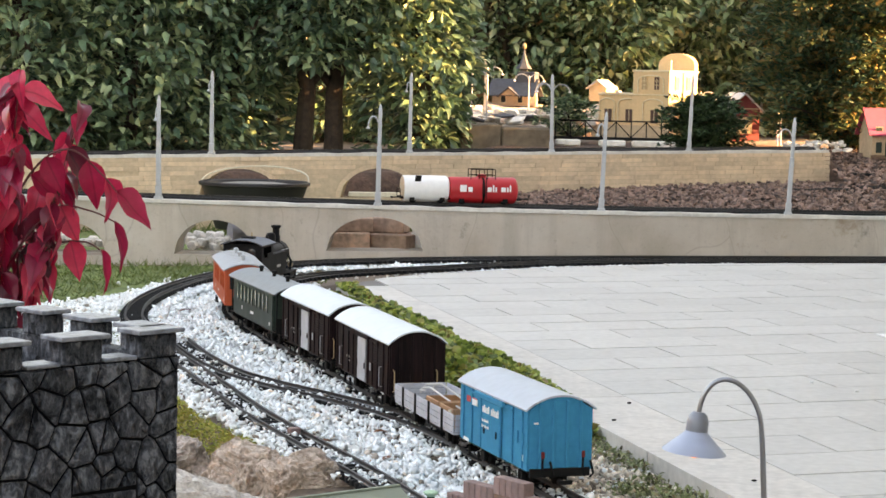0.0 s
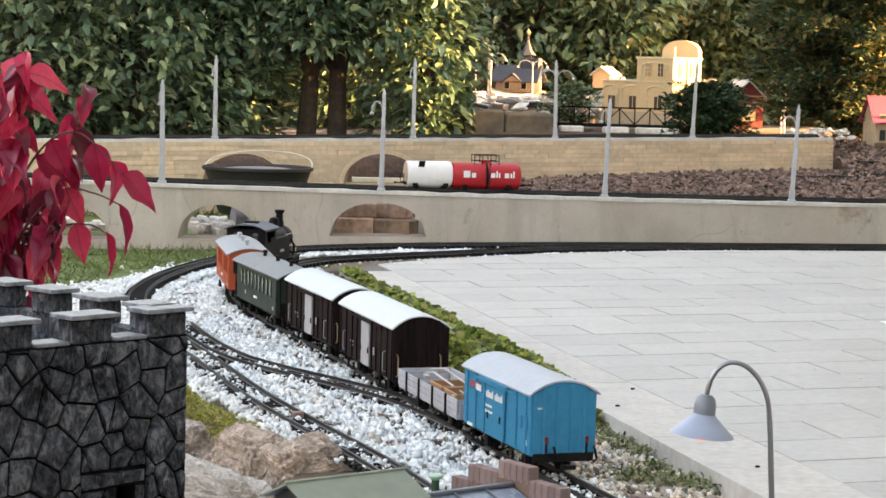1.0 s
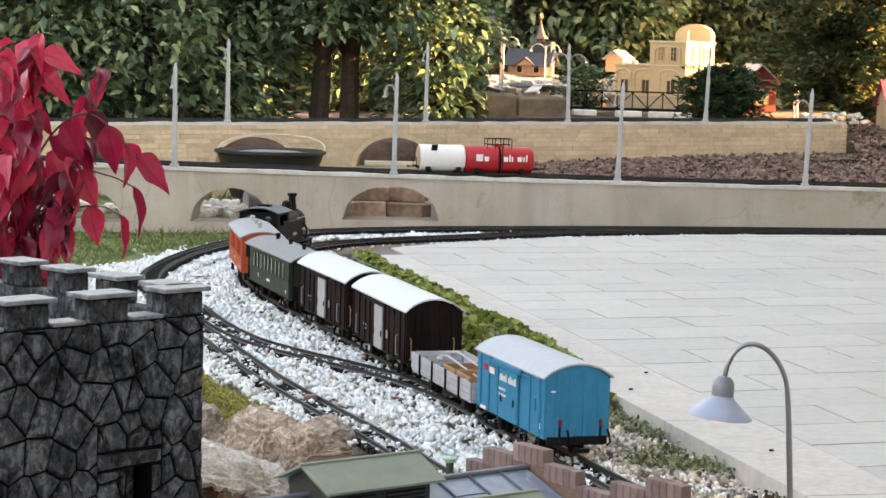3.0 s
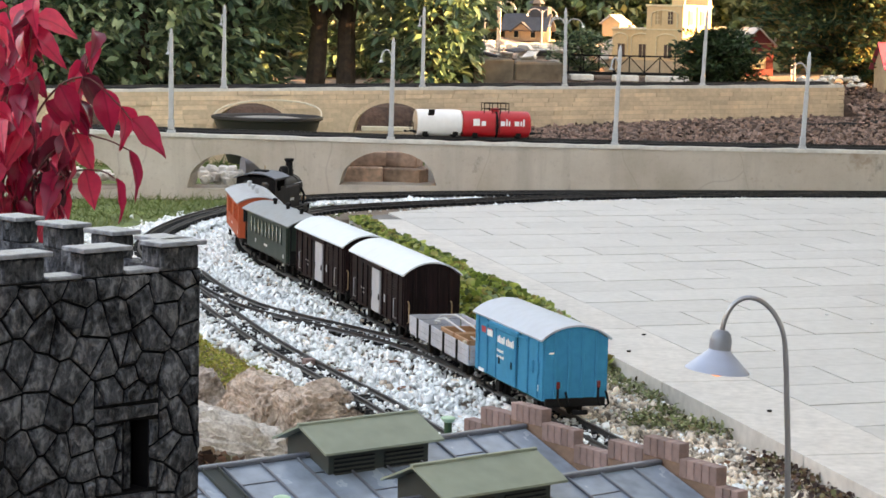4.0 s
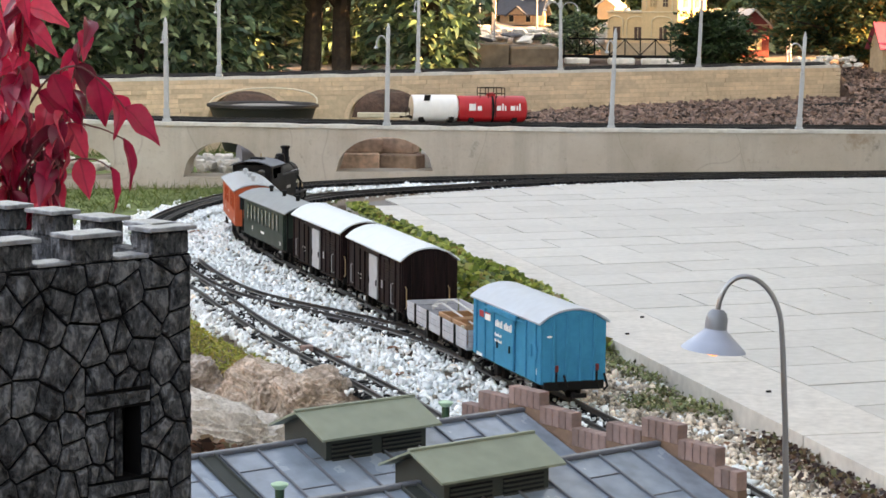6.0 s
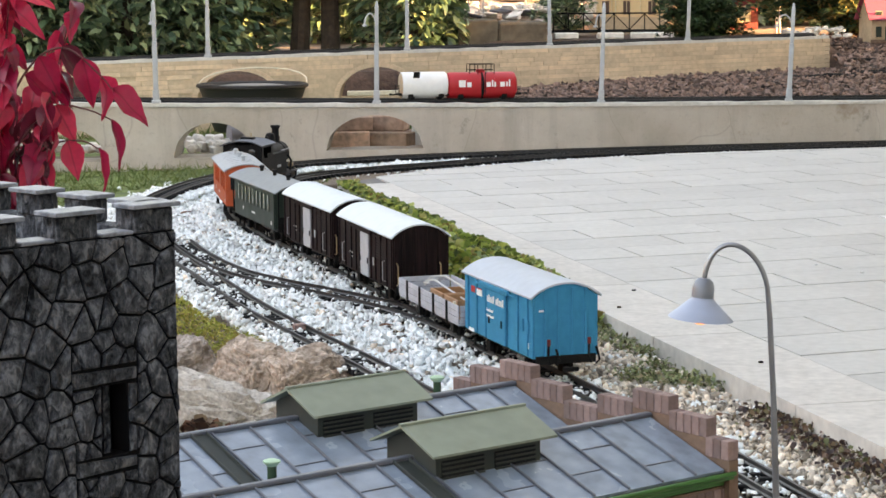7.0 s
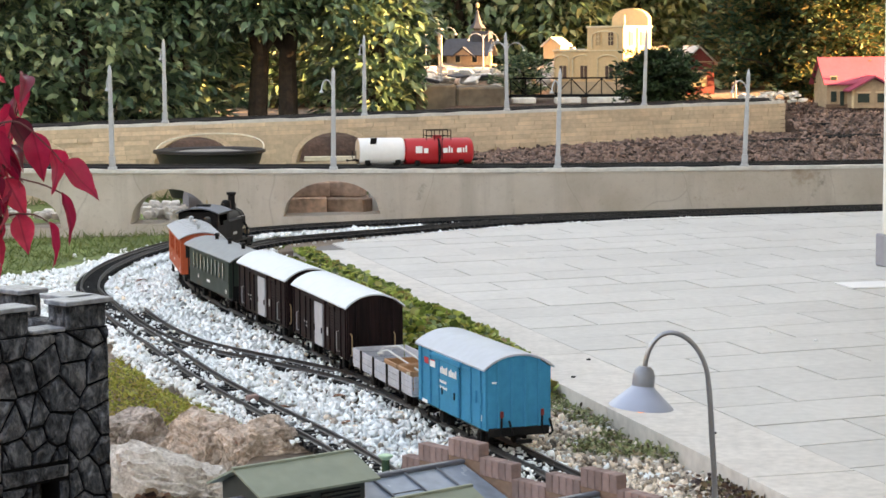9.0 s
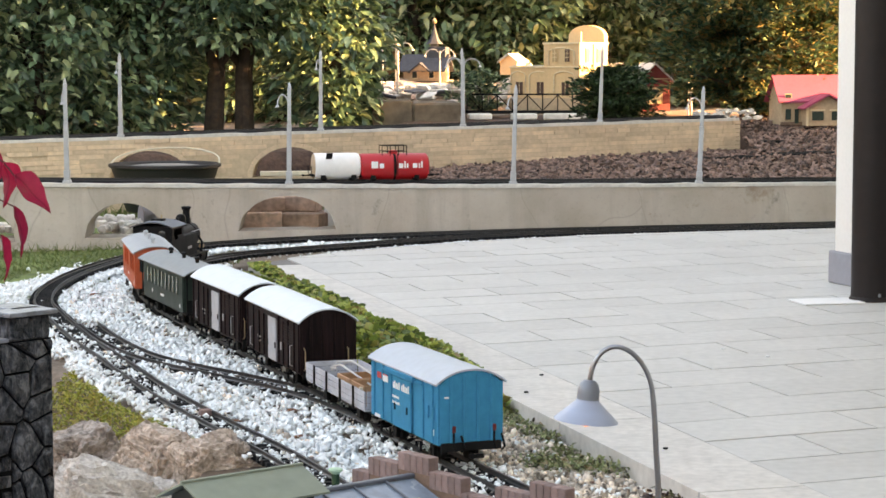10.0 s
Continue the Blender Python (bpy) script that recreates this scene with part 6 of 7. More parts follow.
# ---- tank wagons on the grey wall ----
def tank_wagon(label, x, skin, cap, red):
    y = front_wall_y(x) + 0.088
    v = thing("tank_wagon", label, "tank wagon", pose(x, y, front_wall_top(x) + 0.0145, 0, 0, 14), "tank wagons on the wall")
    L = 0.275 if red else 0.18
    underframe(v, L + 0.03, 0.09, 0.024, False)
    wheels(v, (-L * 0.3, L * 0.3), 0.0135)
    r, zc = 0.051, 0.053
    prof = [(0.004, -L / 2), (r * 0.8, -L / 2 + 0.003), (r * 0.96, -L / 2 + 0.009), (r, -L / 2 + 0.016), (r, L / 2 - 0.016), (r * 0.96, L / 2 - 0.009), (r * 0.8, L / 2 - 0.003), (0.004, L / 2)]
    if not red:
        prof = [(r * 0.94, -L / 2), (r, -L / 2 + 0.002)] + prof[4:]
    part("tank", Shape().turned(prof, 36, pose(0, 0, zc, 0, 90, 0)), M[skin], v)
    if red:
        for k, (a, wd) in enumerate(((-0.095, 0.026), (-0.063, 0.017), (0.012, 0.017), (0.033, 0.006), (0.043, 0.006), (0.066, 0.018), (0.089, 0.006), (0.099, 0.006))):
            w = Shape().box(a, a + wd, 0, 0.0008, 0, 0.026 if k in (0, 3, 7) else 0.018, 0.0003)
            part("lettering", w, M["white"], v, "white lettering bar", m=pose(0, -r - 0.001, zc - 0.004))
        part("band", Shape().turned([(r + 0.0012, -0.004), (r + 0.0012, 0.004)], 36, pose(0, 0, zc, 0, 90, 0)), M["iron"], v)
        part("dome", Shape().turned([(0.018, 0), (0.018, 0.010), (0.014, 0.014), (0.004, 0.015)], 20, pose(0, 0, zc + r - 0.003)), M[skin], v)
        rail = Shape()
        for x0 in (-0.048, -0.016, 0.016, 0.048):
            for yy in (-0.026, 0.026):
                rail.tube([(x0, yy, zc + r - 0.012), (x0, yy, zc + r + 0.030)], 0.0016, 6)
        for yy in (-0.026, 0.026):
            for zz in (0.008, 0.030):
                rail.tube([(-0.048, yy, zc + r + zz), (0.048, yy, zc + r + zz)], 0.0016, 6)
        part("railing", rail, M["iron"], v, "black walkway railing")
        part("ladder", Shape().tube([(-0.007, -r - 0.004, 0.02), (-0.007, -r - 0.002, zc + r)], 0.0016, 6).tube([(0.007, -r - 0.004, 0.02), (0.007, -r - 0.002, zc + r)], 0.0016, 6), M["iron"], v)
    else:
        part("end_cap", Shape().turned([(0.004, -0.001), (r * 0.90, -0.001), (r * 0.93, 0.0), (r * 0.93, 0.02)], 36, pose(-L / 2 - 0.001, 0, zc, 0, 90, 0)), M[cap], v, "beige tank end")
        part("panel", Shape().box(-0.01, 0.014, 0, 0.001, 0, 0.03), M["iron"], v, "dark panel", m=pose(-0.04, -r * 0.80, zc + r * 0.56, 38, 0, 0))
    for q in (-1, 1):
        part("saddle", Shape().box(-0.006, 0.006, -0.036, 0.036, 0.022, 0.040, 0.001), M["iron"], v, m=pose(q * L * 0.3, 0, 0))
    part("platform_railing", Shape().tube([(-L / 2 - 0.014, -0.036, 0.026), (-L / 2 - 0.014, -0.036, 0.055), (-L / 2 - 0.014, 0.036, 0.055), (-L / 2 - 0.014, 0.036, 0.026)], 0.0016, 6), M["iron"], v)


tank_wagon("red tank wagon with white lettering and a black railing", -0.192, "red_paint", "red_paint", True)
tank_wagon("white tank wagon with a beige end on the wall track", -0.405, "white", "tank_end", False)


# ---- between the walls ----
def build_bucket():
    b = thing("bucket", "wide black builder's bucket with a pale handle between the walls", "bucket", pose(-1.16, 8.55, 0.02))
    part("body", Shape().turned([(0.16, 0), (0.165, 0.01), (0.222, 0.180), (0.234, 0.185), (0.234, 0.196), (0.226, 0.199), (0.216, 0.194), (0.155, 0.02)], 40), M["bucket"], b)
    part("soil_fill", Shape().turned([(0.01, 0.190), (0.10, 0.194), (0.209, 0.182), (0.209, 0.176)], 30), M["bucket_in"], b)
    pts = [(0.225 * math.cos(a) + 0.02 * math.sin(a), 0.15 * math.sin(a), 0.195 + 0.062 * math.sin(a) ** 0.8) for a in np.linspace(0.02, math.pi - 0.02, 22)]
    part("handle", Shape().tube(pts, 0.0035, 8), M["cream"], b, "pale bent wire handle")


build_bucket()


def build_wood():
    random.seed(3)
    for x, y, z, l, w, h, a in ((-0.70, 7.90, 0.0, 0.155, 0.10, 0.066, 6), (-0.535, 7.90, 0.0, 0.16, 0.09, 0.062, -20), (-0.695, 7.94, 0.067, 0.15, 0.11, 0.055, 14), (-0.545, 7.98, 0.063, 0.13, 0.09, 0.060, -14),
                                (-0.62, 8.06, 0.0, 0.24, 0.10, 0.075, 5), (-0.42, 8.06, 0.0, 0.14, 0.09, 0.06, 14)):
        single("timber_block", Shape().box(-l / 2, l / 2, -w / 2, w / 2, 0, h, 0.004), M["wood"], "old sawn timber block stacked behind the arch", "timber", pose(x, y, z - 0.004, 0, 0, a), "timber stack")
    single("white_panel", Shape().box(-0.03, 0.03, -0.004, 0.004, 0, 0.12, 0.001), M["white"], "small white panel leaning behind the arch", "panel", pose(-0.430, 7.93, -0.005, -8, 0, 4))
    single("plank", Shape().box(-0.16, 0.16, -0.02, 0.02, 0, 0.02, 0.002), M["cream"], "pale plank lying in front of the stone arch", "plank", pose(-0.62, 8.75, 0.155, 0, 0, 8))
    # Added grey tube in place of the shadow on the arch's inner side.
    single("pipe", Shape().tube([(-0.10, 0, 0.05), (0.10, 0.08, 0.05)], 0.05, 24), M["plinth"], "grey tube standing in for the shaded underside of the arch", "pipe", pose(-1.05, 7.78, 0.0))
    for k in range(44):
        x, y = -1.36 + 0.27 * random.random(), 7.70 + 0.20 * random.random()
        boulder("rubble_stone", "broken white rubble stone behind the arch", pose(x, y, 0.002 + 0.055 * random.random() * (y - 7.66) / 0.24, 0, 0, 40 * k), (0.030, 0.024, 0.022), k + 50, M["white_stone"], 2)["group"] = "rubble heap"
    for k in range(14):
        x, y = -1.84 + 0.26 * random.random(), 7.62 + 0.15 * random.random()
        boulder("rubble_stone", "broken white rubble stone behind the arch", pose(x, y, 0.005 + 0.03 * random.random(), 0, 0, 40 * k), (0.03, 0.024, 0.02), k + 90, M["white_stone"], 2)["group"] = "rubble heap"
    single("rail_offcut", Shape().box(-0.06, 0.06, -0.02, 0.02, 0, 0.018, 0.002), M["sleeper"], "short dark piece of track on the bark", "track piece", pose(1.62, 10.1, 0.235, 0, 0, 12))


build_wood()


# ---- model village ----
def opening(parent, x, z, w, h, y, mat="glass", arch=False, frame="house_trim", turn=0, at=(0, 0, 0)):
    """A window set 3 mm into its frame on a wall that faces -y."""
    m = pose(*at, 0, 0, turn) @ pose(x, y, z)
    top = [(w / 2 * math.cos(a), h + w / 2 * 0.6 * math.sin(a)) for a in np.linspace(0, math.pi, 9)] if arch else [(w / 2, h), (-w / 2, h)]
    big = [(px * 1.25, pz * 1.03 + (0.004 if pz > 0 else -0.004)) for px, pz in [(-w / 2, 0), (w / 2, 0)] + top]
    f = part("window", Shape().prism(big, -0.004, 0.0, "y"), M[frame], parent, m=m, smooth=0)
    part("pane", Shape().prism([(-w / 2, 0), (w / 2, 0)] + top, -0.0055, -0.004, "y"), M[mat], f, smooth=0)
    return f


def yellow_station():
    y = 12.3
    h = thing("model_station", "yellow model station with a curved gable and arched openings", "model building", pose(0.60, y, 0.425, 0, 0, -38))
    # tower block: local x to the right, -y to the camera
    part("plinth", Shape().box(-0.28, 0.28, -0.02, 0.32, -0.13, 0, 0.002), M["house_tan"], h)
    part("wall", Shape().box(0, 0.26, 0, 0.30, 0, 0.325, 0.002), M["house_yellow"], h)
    part("cornice", Shape().box(-0.006, 0.266, -0.006, 0.306, 0.318, 0.330, 0.002), M["house_trim"], h)
    part("string_course", Shape().box(-0.004, 0.264, -0.004, 0.304, 0.180, 0.188, 0.001), M["house_trim"], h)
    r = 0.13
    part("gable", Shape().prism([(0.0, 0.33), (0.26, 0.33)] + [(0.13 + 0.13 * math.cos(a), 0.365 + 0.07 * math.sin(a)) for a in np.linspace(0, math.pi, 15)], 0.262, 0.298, "y"), M["house_yellow"], h, "curved yellow gable", smooth=30)
    # The left pane is brass-coloured to paint the golden reflection on its glass.
    for x, glow in ((0.085, "brass"), (0.175, "window_brown")):
        opening(h, x, 0.215, 0.034, 0.075, -0.001, glow, False, "house_yellow")
        part("glazing_bar", Shape().box(x - 0.0015, x + 0.0015, -0.0075, -0.0055, 0.217, 0.288).box(x - 0.015, x + 0.015, -0.0075, -0.0055, 0.240, 0.243).box(x - 0.015, x + 0.015, -0.0075, -0.0055, 0.264, 0.267), M["house_trim"], h)

    def blind_arch(x, y, z, w, rise, low):
        """A raised moulding over a bay, with straight legs down to the string course."""
        arc = [(x + w * math.cos(a), y, z + rise * math.sin(a)) for a in np.linspace(0, math.pi, 16)]
        part("arch_moulding", Shape().tube([(x + w, y, low)] + arc + [(x - w, y, low)], 0.0042, 6), M["house_trim"], h)

    blind_arch(0.13, -0.003, 0.270, 0.092, 0.028, 0.195)
    for yy in (0.08, 0.20):
        opening(h, yy, 0.215, 0.034, 0.075, 0, "window_brown", False, "house_yellow", 90, (0.261, 0, 0))
        opening(h, yy, 0.02, 0.055, 0.10, 0, "window_brown", False, "house_yellow", 90, (0.261, 0, 0))
    part("downpipe", Shape().tube([(0.266, 0.145, 0.0), (0.266, 0.145, 0.318)], 0.004, 8), M["house_trim"], h)
    # low wing with wide blind arches
    part("wing", Shape().box(-0.26, 0, 0.02, 0.30, 0, 0.185, 0.002), M["house_yellow"], h)
    part("parapet", Shape().box(-0.265, 0, 0.012, 0.306, 0.178, 0.190, 0.002), M["house_trim"], h)
    for x, y, w in ((0.15, -0.003, 0.072), (-0.045, 0.017, 0.072), (-0.20, 0.017, 0.055)):
        blind_arch(x, y, 0.128, w, 0.030, 0.004)
        opening(h, x + 0.012, 0.015, 0.052, 0.080, y + 0.002, "window_brown", False, "house_yellow")
        part("glazing_bar", Shape().box(x + 0.0105, x + 0.0135, y - 0.0045, y - 0.0037, 0.017, 0.093), M["house_trim"], h)
    part("chimney", Shape().box(0.245, 0.255, 0.02, 0.03, 0.33, 0.39), M["house_trim"], h)
    part("roof", Shape().box(-0.25, -0.002, 0.03, 0.29, 0.1905, 0.194), M["roof_pale"], h)


def gabled(name, label, m, w, d, wall, roofh, wmat, rmat, over=0.02, front_gable=True, windows=()):
    h = thing(name, label, "model building", m)
    if front_gable:
        part("wall", Shape().prism([(-w / 2, 0), (w / 2, 0), (w / 2, wall), (0, wall + roofh), (-w / 2, wall)], 0, d, "y"), M[wmat], h, smooth=0)
        ln = math.hypot(w / 2, roofh)
        for s in (-1, 1):
            k = over / (w / 2)
            o = [(0, wall + roofh), (s * (w / 2 + over), wall - roofh * k), (s * (w / 2 + over), wall - roofh * k + 0.008), (0, wall + roofh + 0.010)]
            part("roof", Shape().prism(o, -over, d + over, "y"), M[rmat], h, smooth=0)
    else:
        part("wall", Shape().prism([(0, 0), (d, 0), (d, wall), (d / 2, wall + roofh), (0, wall)], -w / 2, w / 2, "x"), M[wmat], h, smooth=0)
        for s in (0, 1):
            a = (0 - over, wall - roofh * over / (d / 2)) if s == 0 else (d + over, wall - roofh * over / (d / 2))
            part("roof", Shape().prism([(d / 2, wall + roofh), a, (a[0], a[1] + 0.008), (d / 2, wall + roofh + 0.01)], -w / 2 - over, w / 2 + over, "x"), M[rmat], h, smooth=0)
    for x, z, ww, hh, mt, fr in windows:
        opening(h, x, z, ww, hh, -0.001, mt, False, fr)
    return h


yellow_station()
red = gabled("model_house", "dark red model house with a pale roof", pose(1.225, 11.9, 0.355, 0, 0, 13), 0.185, 0.26, 0.185, 0.085, "house_red", "roof_pale", 0.022, True,
             ((0.0, 0.045, 0.075, 0.085, "house_trim", "house_tan"),))
part("band", Shape().box(-0.093, 0.093, -0.004, 0, 0.183, 0.189), M["house_tan"], red)
pink = gabled("model_house", "tan model house with green shutters and a pink roof", pose(1.925, 10.72, 0.308, 0, 0, 8), 0.33, 0.22, 0.140, 0.112, "house_tan", "pink_roof", 0.022, False,
              ((-0.13, 0.03, 0.030, 0.055, "green_coach", "house_tan"), (-0.085, 0.01, 0.022, 0.075, "green_coach", "house_tan"), (-0.13, 0.115, 0.03, 0.045, "green_coach", "house_tan")))
part("porch", Shape().prism([(-0.055, 0), (0.165, 0), (0.165, 0.095), (0.055, 0.150), (-0.055, 0.095)], -0.09, 0.0, "y"), M["house_tan"], pink, smooth=0)
for s in (-1, 1):
    o = [(0.055, 0.156), (0.055 + s * 0.135, 0.084), (0.055 + s * 0.135, 0.093), (0.055, 0.167)]
    part("porch_roof", Shape().prism(o, -0.115, 0.05, "y"), M["pink_roof"], pink, smooth=0)
for x in (0.0, 0.105):
    opening(pink, x, 0.028, 0.062, 0.046, -0.091, "green_coach", False, "house_tan")
    part("lintel", Shape().box(x - 0.04, x + 0.04, -0.096, -0.090, 0.078, 0.084), M["house_trim"], pink)
part("corner_post", Shape().box(-0.060, -0.050, -0.096, -0.086, 0, 0.095), M["house_trim"], pink)
part("plinth", Shape().box(-0.17, 0.17, -0.006, 0.0, 0, 0.018), M["brick_wall"], pink)


def build_hill():
    box = single("planter", Shape().box(-0.38, -0.165, -0.02, 0.6, 0.26, 0.432, 0.006).box(-0.16, 0.10, -0.028, 0.6, 0.26, 0.420, 0.010), M["old_concrete"], "stained brown concrete planter wall under the hill village", "planter", pose(0.0, 11.05, 0, 0, 0, 3))
    bm_ = boulder("hill", "rocky mound under the small model village", pose(-0.05, 13.0, 0.33), (0.55, 0.45, 0.24), 44, M["rock"], 4, 0.35)
    tagged(bm_, category="mound")
    tagged(boulder("hill", "smaller rocky mound beside the model station", pose(0.47, 13.0, 0.33), (0.27, 0.26, 0.24), 47, M["rock"], 4, 0.2), category="mound")
    random.seed(11)
    for k in range(45):
        x, y = random.uniform(-0.42, 0.42), random.uniform(12.2, 12.75)
        s = random.uniform(0.02, 0.055)
        z = 0.36 + 0.13 * (y - 12.2) / 0.5 + 0.02 * random.random()
        boulder("hill_stone", "pale sunlit stone on the village mound", pose(x, y, z, 0, 0, 50 * k), (s * 1.4, s, s * 0.7), k + 120, M["white_stone" if k % 3 else "rock_pale"], 2)["group"] = "stones on the mound"
    a = gabled("model_hut", "small tan model hut with a slate roof on the mound", pose(-0.13, 12.95, 0.52, 0, 0, -16), 0.25, 0.17, 0.085, 0.075, "house_tan", "slate", 0.03, False,
               ((-0.05, 0.02, 0.03, 0.04, "glass", "house_trim"), (0.06, 0.02, 0.03, 0.04, "glass", "house_trim")))
    part("dormer", Shape().prism([(-0.07, 0.06), (0.05, 0.06), (-0.01, 0.105)], -0.03, 0.05, "y"), M["house_tan"], a, smooth=0)
    for q in (-1, 1):
        part("dormer_roof", Shape().prism([(-0.01, 0.108), (-0.01 + q * 0.075, 0.052), (-0.01 + q * 0.075, 0.060), (-0.01, 0.117)], -0.04, 0.06, "y"), M["slate"], a, smooth=0)
    tower = part("attic", Shape().box(0.02, 0.135, 0.06, 0.15, 0.085, 0.215, 0.003), M["slate"], a, "grey sheet-clad attic block")
    hatch = thing("village_mast", "tall thin pale yellow mast beside the hut", "mast", pose(-0.285, 12.75, 0.46))
    part("pole", Shape().box(-0.012, 0.012, -0.006, 0.006, 0.06, 0.34, 0.002), M["cream"], hatch)
    part("stay", Shape().tube([(0, 0, -0.02), (0, 0, 0.06)], 0.006, 8), M["mast"], hatch)
    for q in range(6):
        single("roof_slab", Shape().box(-0.06, 0.06, -0.04, 0.04, 0, 0.012, 0.003), M["white_stone" if q % 2 else "slate"], "loose flat slab on the village mound", "slab",
               pose(-0.34 + 0.085 * q, 12.30 + 0.05 * (q % 3), 0.435 + 0.012 * (q % 3), 8 * (q % 3) - 8, 14 - 9 * (q % 4), 25 * q), "slabs on the mound")
    t = thing("model_chapel_tower", "small tower with a pointed slate spire on the mound", "model building", pose(-0.055, 13.15, 0.55))
    part("wall", Shape().box(-0.024, 0.024, -0.024, 0.024, 0, 0.205, 0.002), M["slate"], t)
    part("spire", Shape().turned([(0.055, 0.205), (0.030, 0.235), (0.014, 0.28), (0.002, 0.33)], 6), M["slate"], t)
    part("weathercock", Shape().turned([(0.012, 0.335), (0.016, 0.35), (0.008, 0.365), (0.002, 0.37)], 8), M["brass"], t)
    hut = gabled("model_hut", "cream model hut with a pale hipped roof", pose(0.41, 12.9, 0.56, 0, 0, -30), 0.12, 0.12, 0.085, 0.04, "house_yellow", "roof_pale", 0.015, True)
    w = thing("water_tower", "small pale water tank on legs", "water tower", pose(0.545, 12.9, 0.50))
    part("tank", Shape().turned([(0.024, 0.04), (0.026, 0.045), (0.026, 0.11), (0.012, 0.128), (0.002, 0.132)], 18), M["roof_pale"], w)
    for q in range(4):
        a_ = q * math.pi / 2 + 0.78
        part("leg", Shape().tube([(0.024 * math.cos(a_), 0.024 * math.sin(a_), -0.03), (0.02 * math.cos(a_), 0.02 * math.sin(a_), 0.042)], 0.003, 6), M["mast"], w)
    # trestle bridge in front of the station
    br = thing("model_bridge", "dark lattice girder model bridge", "model bridge", pose(0.47, 11.55, 0.35, 0, 0, 4))
    part("deck", Shape().box(-0.36, 0.36, -0.04, 0.04, 0, 0.018, 0.002), M["iron"], br)
    part("chord", Shape().box(-0.34, 0.34, -0.043, -0.037, 0.105, 0.113, 0.001), M["iron"], br)
    for k in range(9):
        x = -0.34 + k * 0.085
        part("post", Shape().box(x - 0.003, x + 0.003, -0.043, -0.037, 0.018, 0.105), M["iron"], br)
        if k < 8:
            s = 1 if k % 2 else -1
            part("brace", Shape().tube([(x + (0 if s > 0 else 0.085), -0.04, 0.018), (x + (0.085 if s > 0 else 0), -0.04, 0.105)], 0.003, 6), M["iron"], br)
    for x, w_ in ((-0.27, 0.13), (-0.03, 0.14), (0.20, 0.24)):
        single("stone_block", Shape().box(-w_ / 2, w_ / 2, -0.04, 0.04, 0, 0.035, 0.006), M["white_stone"], "pale stone block beside the upper track", "stone block", pose(0.47 + x, 11.2, 0.325, 0, 0, 5))
    for k in range(46):
        s = random.uniform(0.012, 0.026)
        boulder("rubble_stone", "pale broken stone heaped behind the wall end", pose(1.30 + 0.34 * random.random(), 10.55 + 0.15 * random.random(), 0.345 + 0.045 * random.random(), 0, 0, k * 31), (s * 1.7, s * 0.8, s * 0.7), k + 200, M["white_stone"], 1, 0.5)["group"] = "stones behind the wall end"
    # arched lamps in the village
    for x, y, z, hh, dbl in ((0.115, 11.3, 0.32, 0.34, 1), (-0.27, 12.3, 0.45, 0.30, 1), (-0.36, 12.3, 0.40, 0.33, 0), (1.03, 12.6, 0.33, 0.30, 1), (1.43, 12.0, 0.33, 0.27, 0), (1.455, 12.05, 0.33, 0.26, 0), (-0.02, 12.6, 0.45, 0.26, 1)):
        t = thing("village_lamp", "pale arched double lamp in the model village" if dbl else "pale slim lamp post in the model village", "street lamp", pose(x, y, z), "village lamps")
        part("post", Shape().tube([(0, 0, 0), (0, 0, hh)], [0.006, 0.004], 8), M["mast"], t)
        for s in ((-1, 1) if dbl else (1,)):
            part("arm", Shape().tube([(0, 0, hh * 0.8)] + [(s * (0.045 - 0.045 * math.cos(a)), 0, hh * 0.86 + 0.045 * math.sin(a)) for a in np.linspace(0.2, 2.9, 9)], 0.003, 6), M["mast"], t)
            part("lamp", Shape().turned([(0.003, 0), (0.009, -0.008), (0.004, -0.012)], 10, pose(s * 0.089, 0, hh * 0.86 + 0.010)), M["white"], t)


build_hill()
xs = np.arange(1.2, 4.0, 0.04)
build_track(np.stack([xs, 9.15 + 0.25 * xs], 1), lambda x, y: float(ground_z(x, y)) + 0.004, "black model railway track crossing the bark mulch")


# ---- blocks of the stone wall ----
def near_arch(x, z, pad=0.0):
    for c, w, s, r in BACK_ARCHES:
        if abs(x - c) < w + pad and z < s + (r + pad) * math.sqrt(max(0, 1 - ((x - c) / (w + pad)) ** 2)):
            return True
    return False


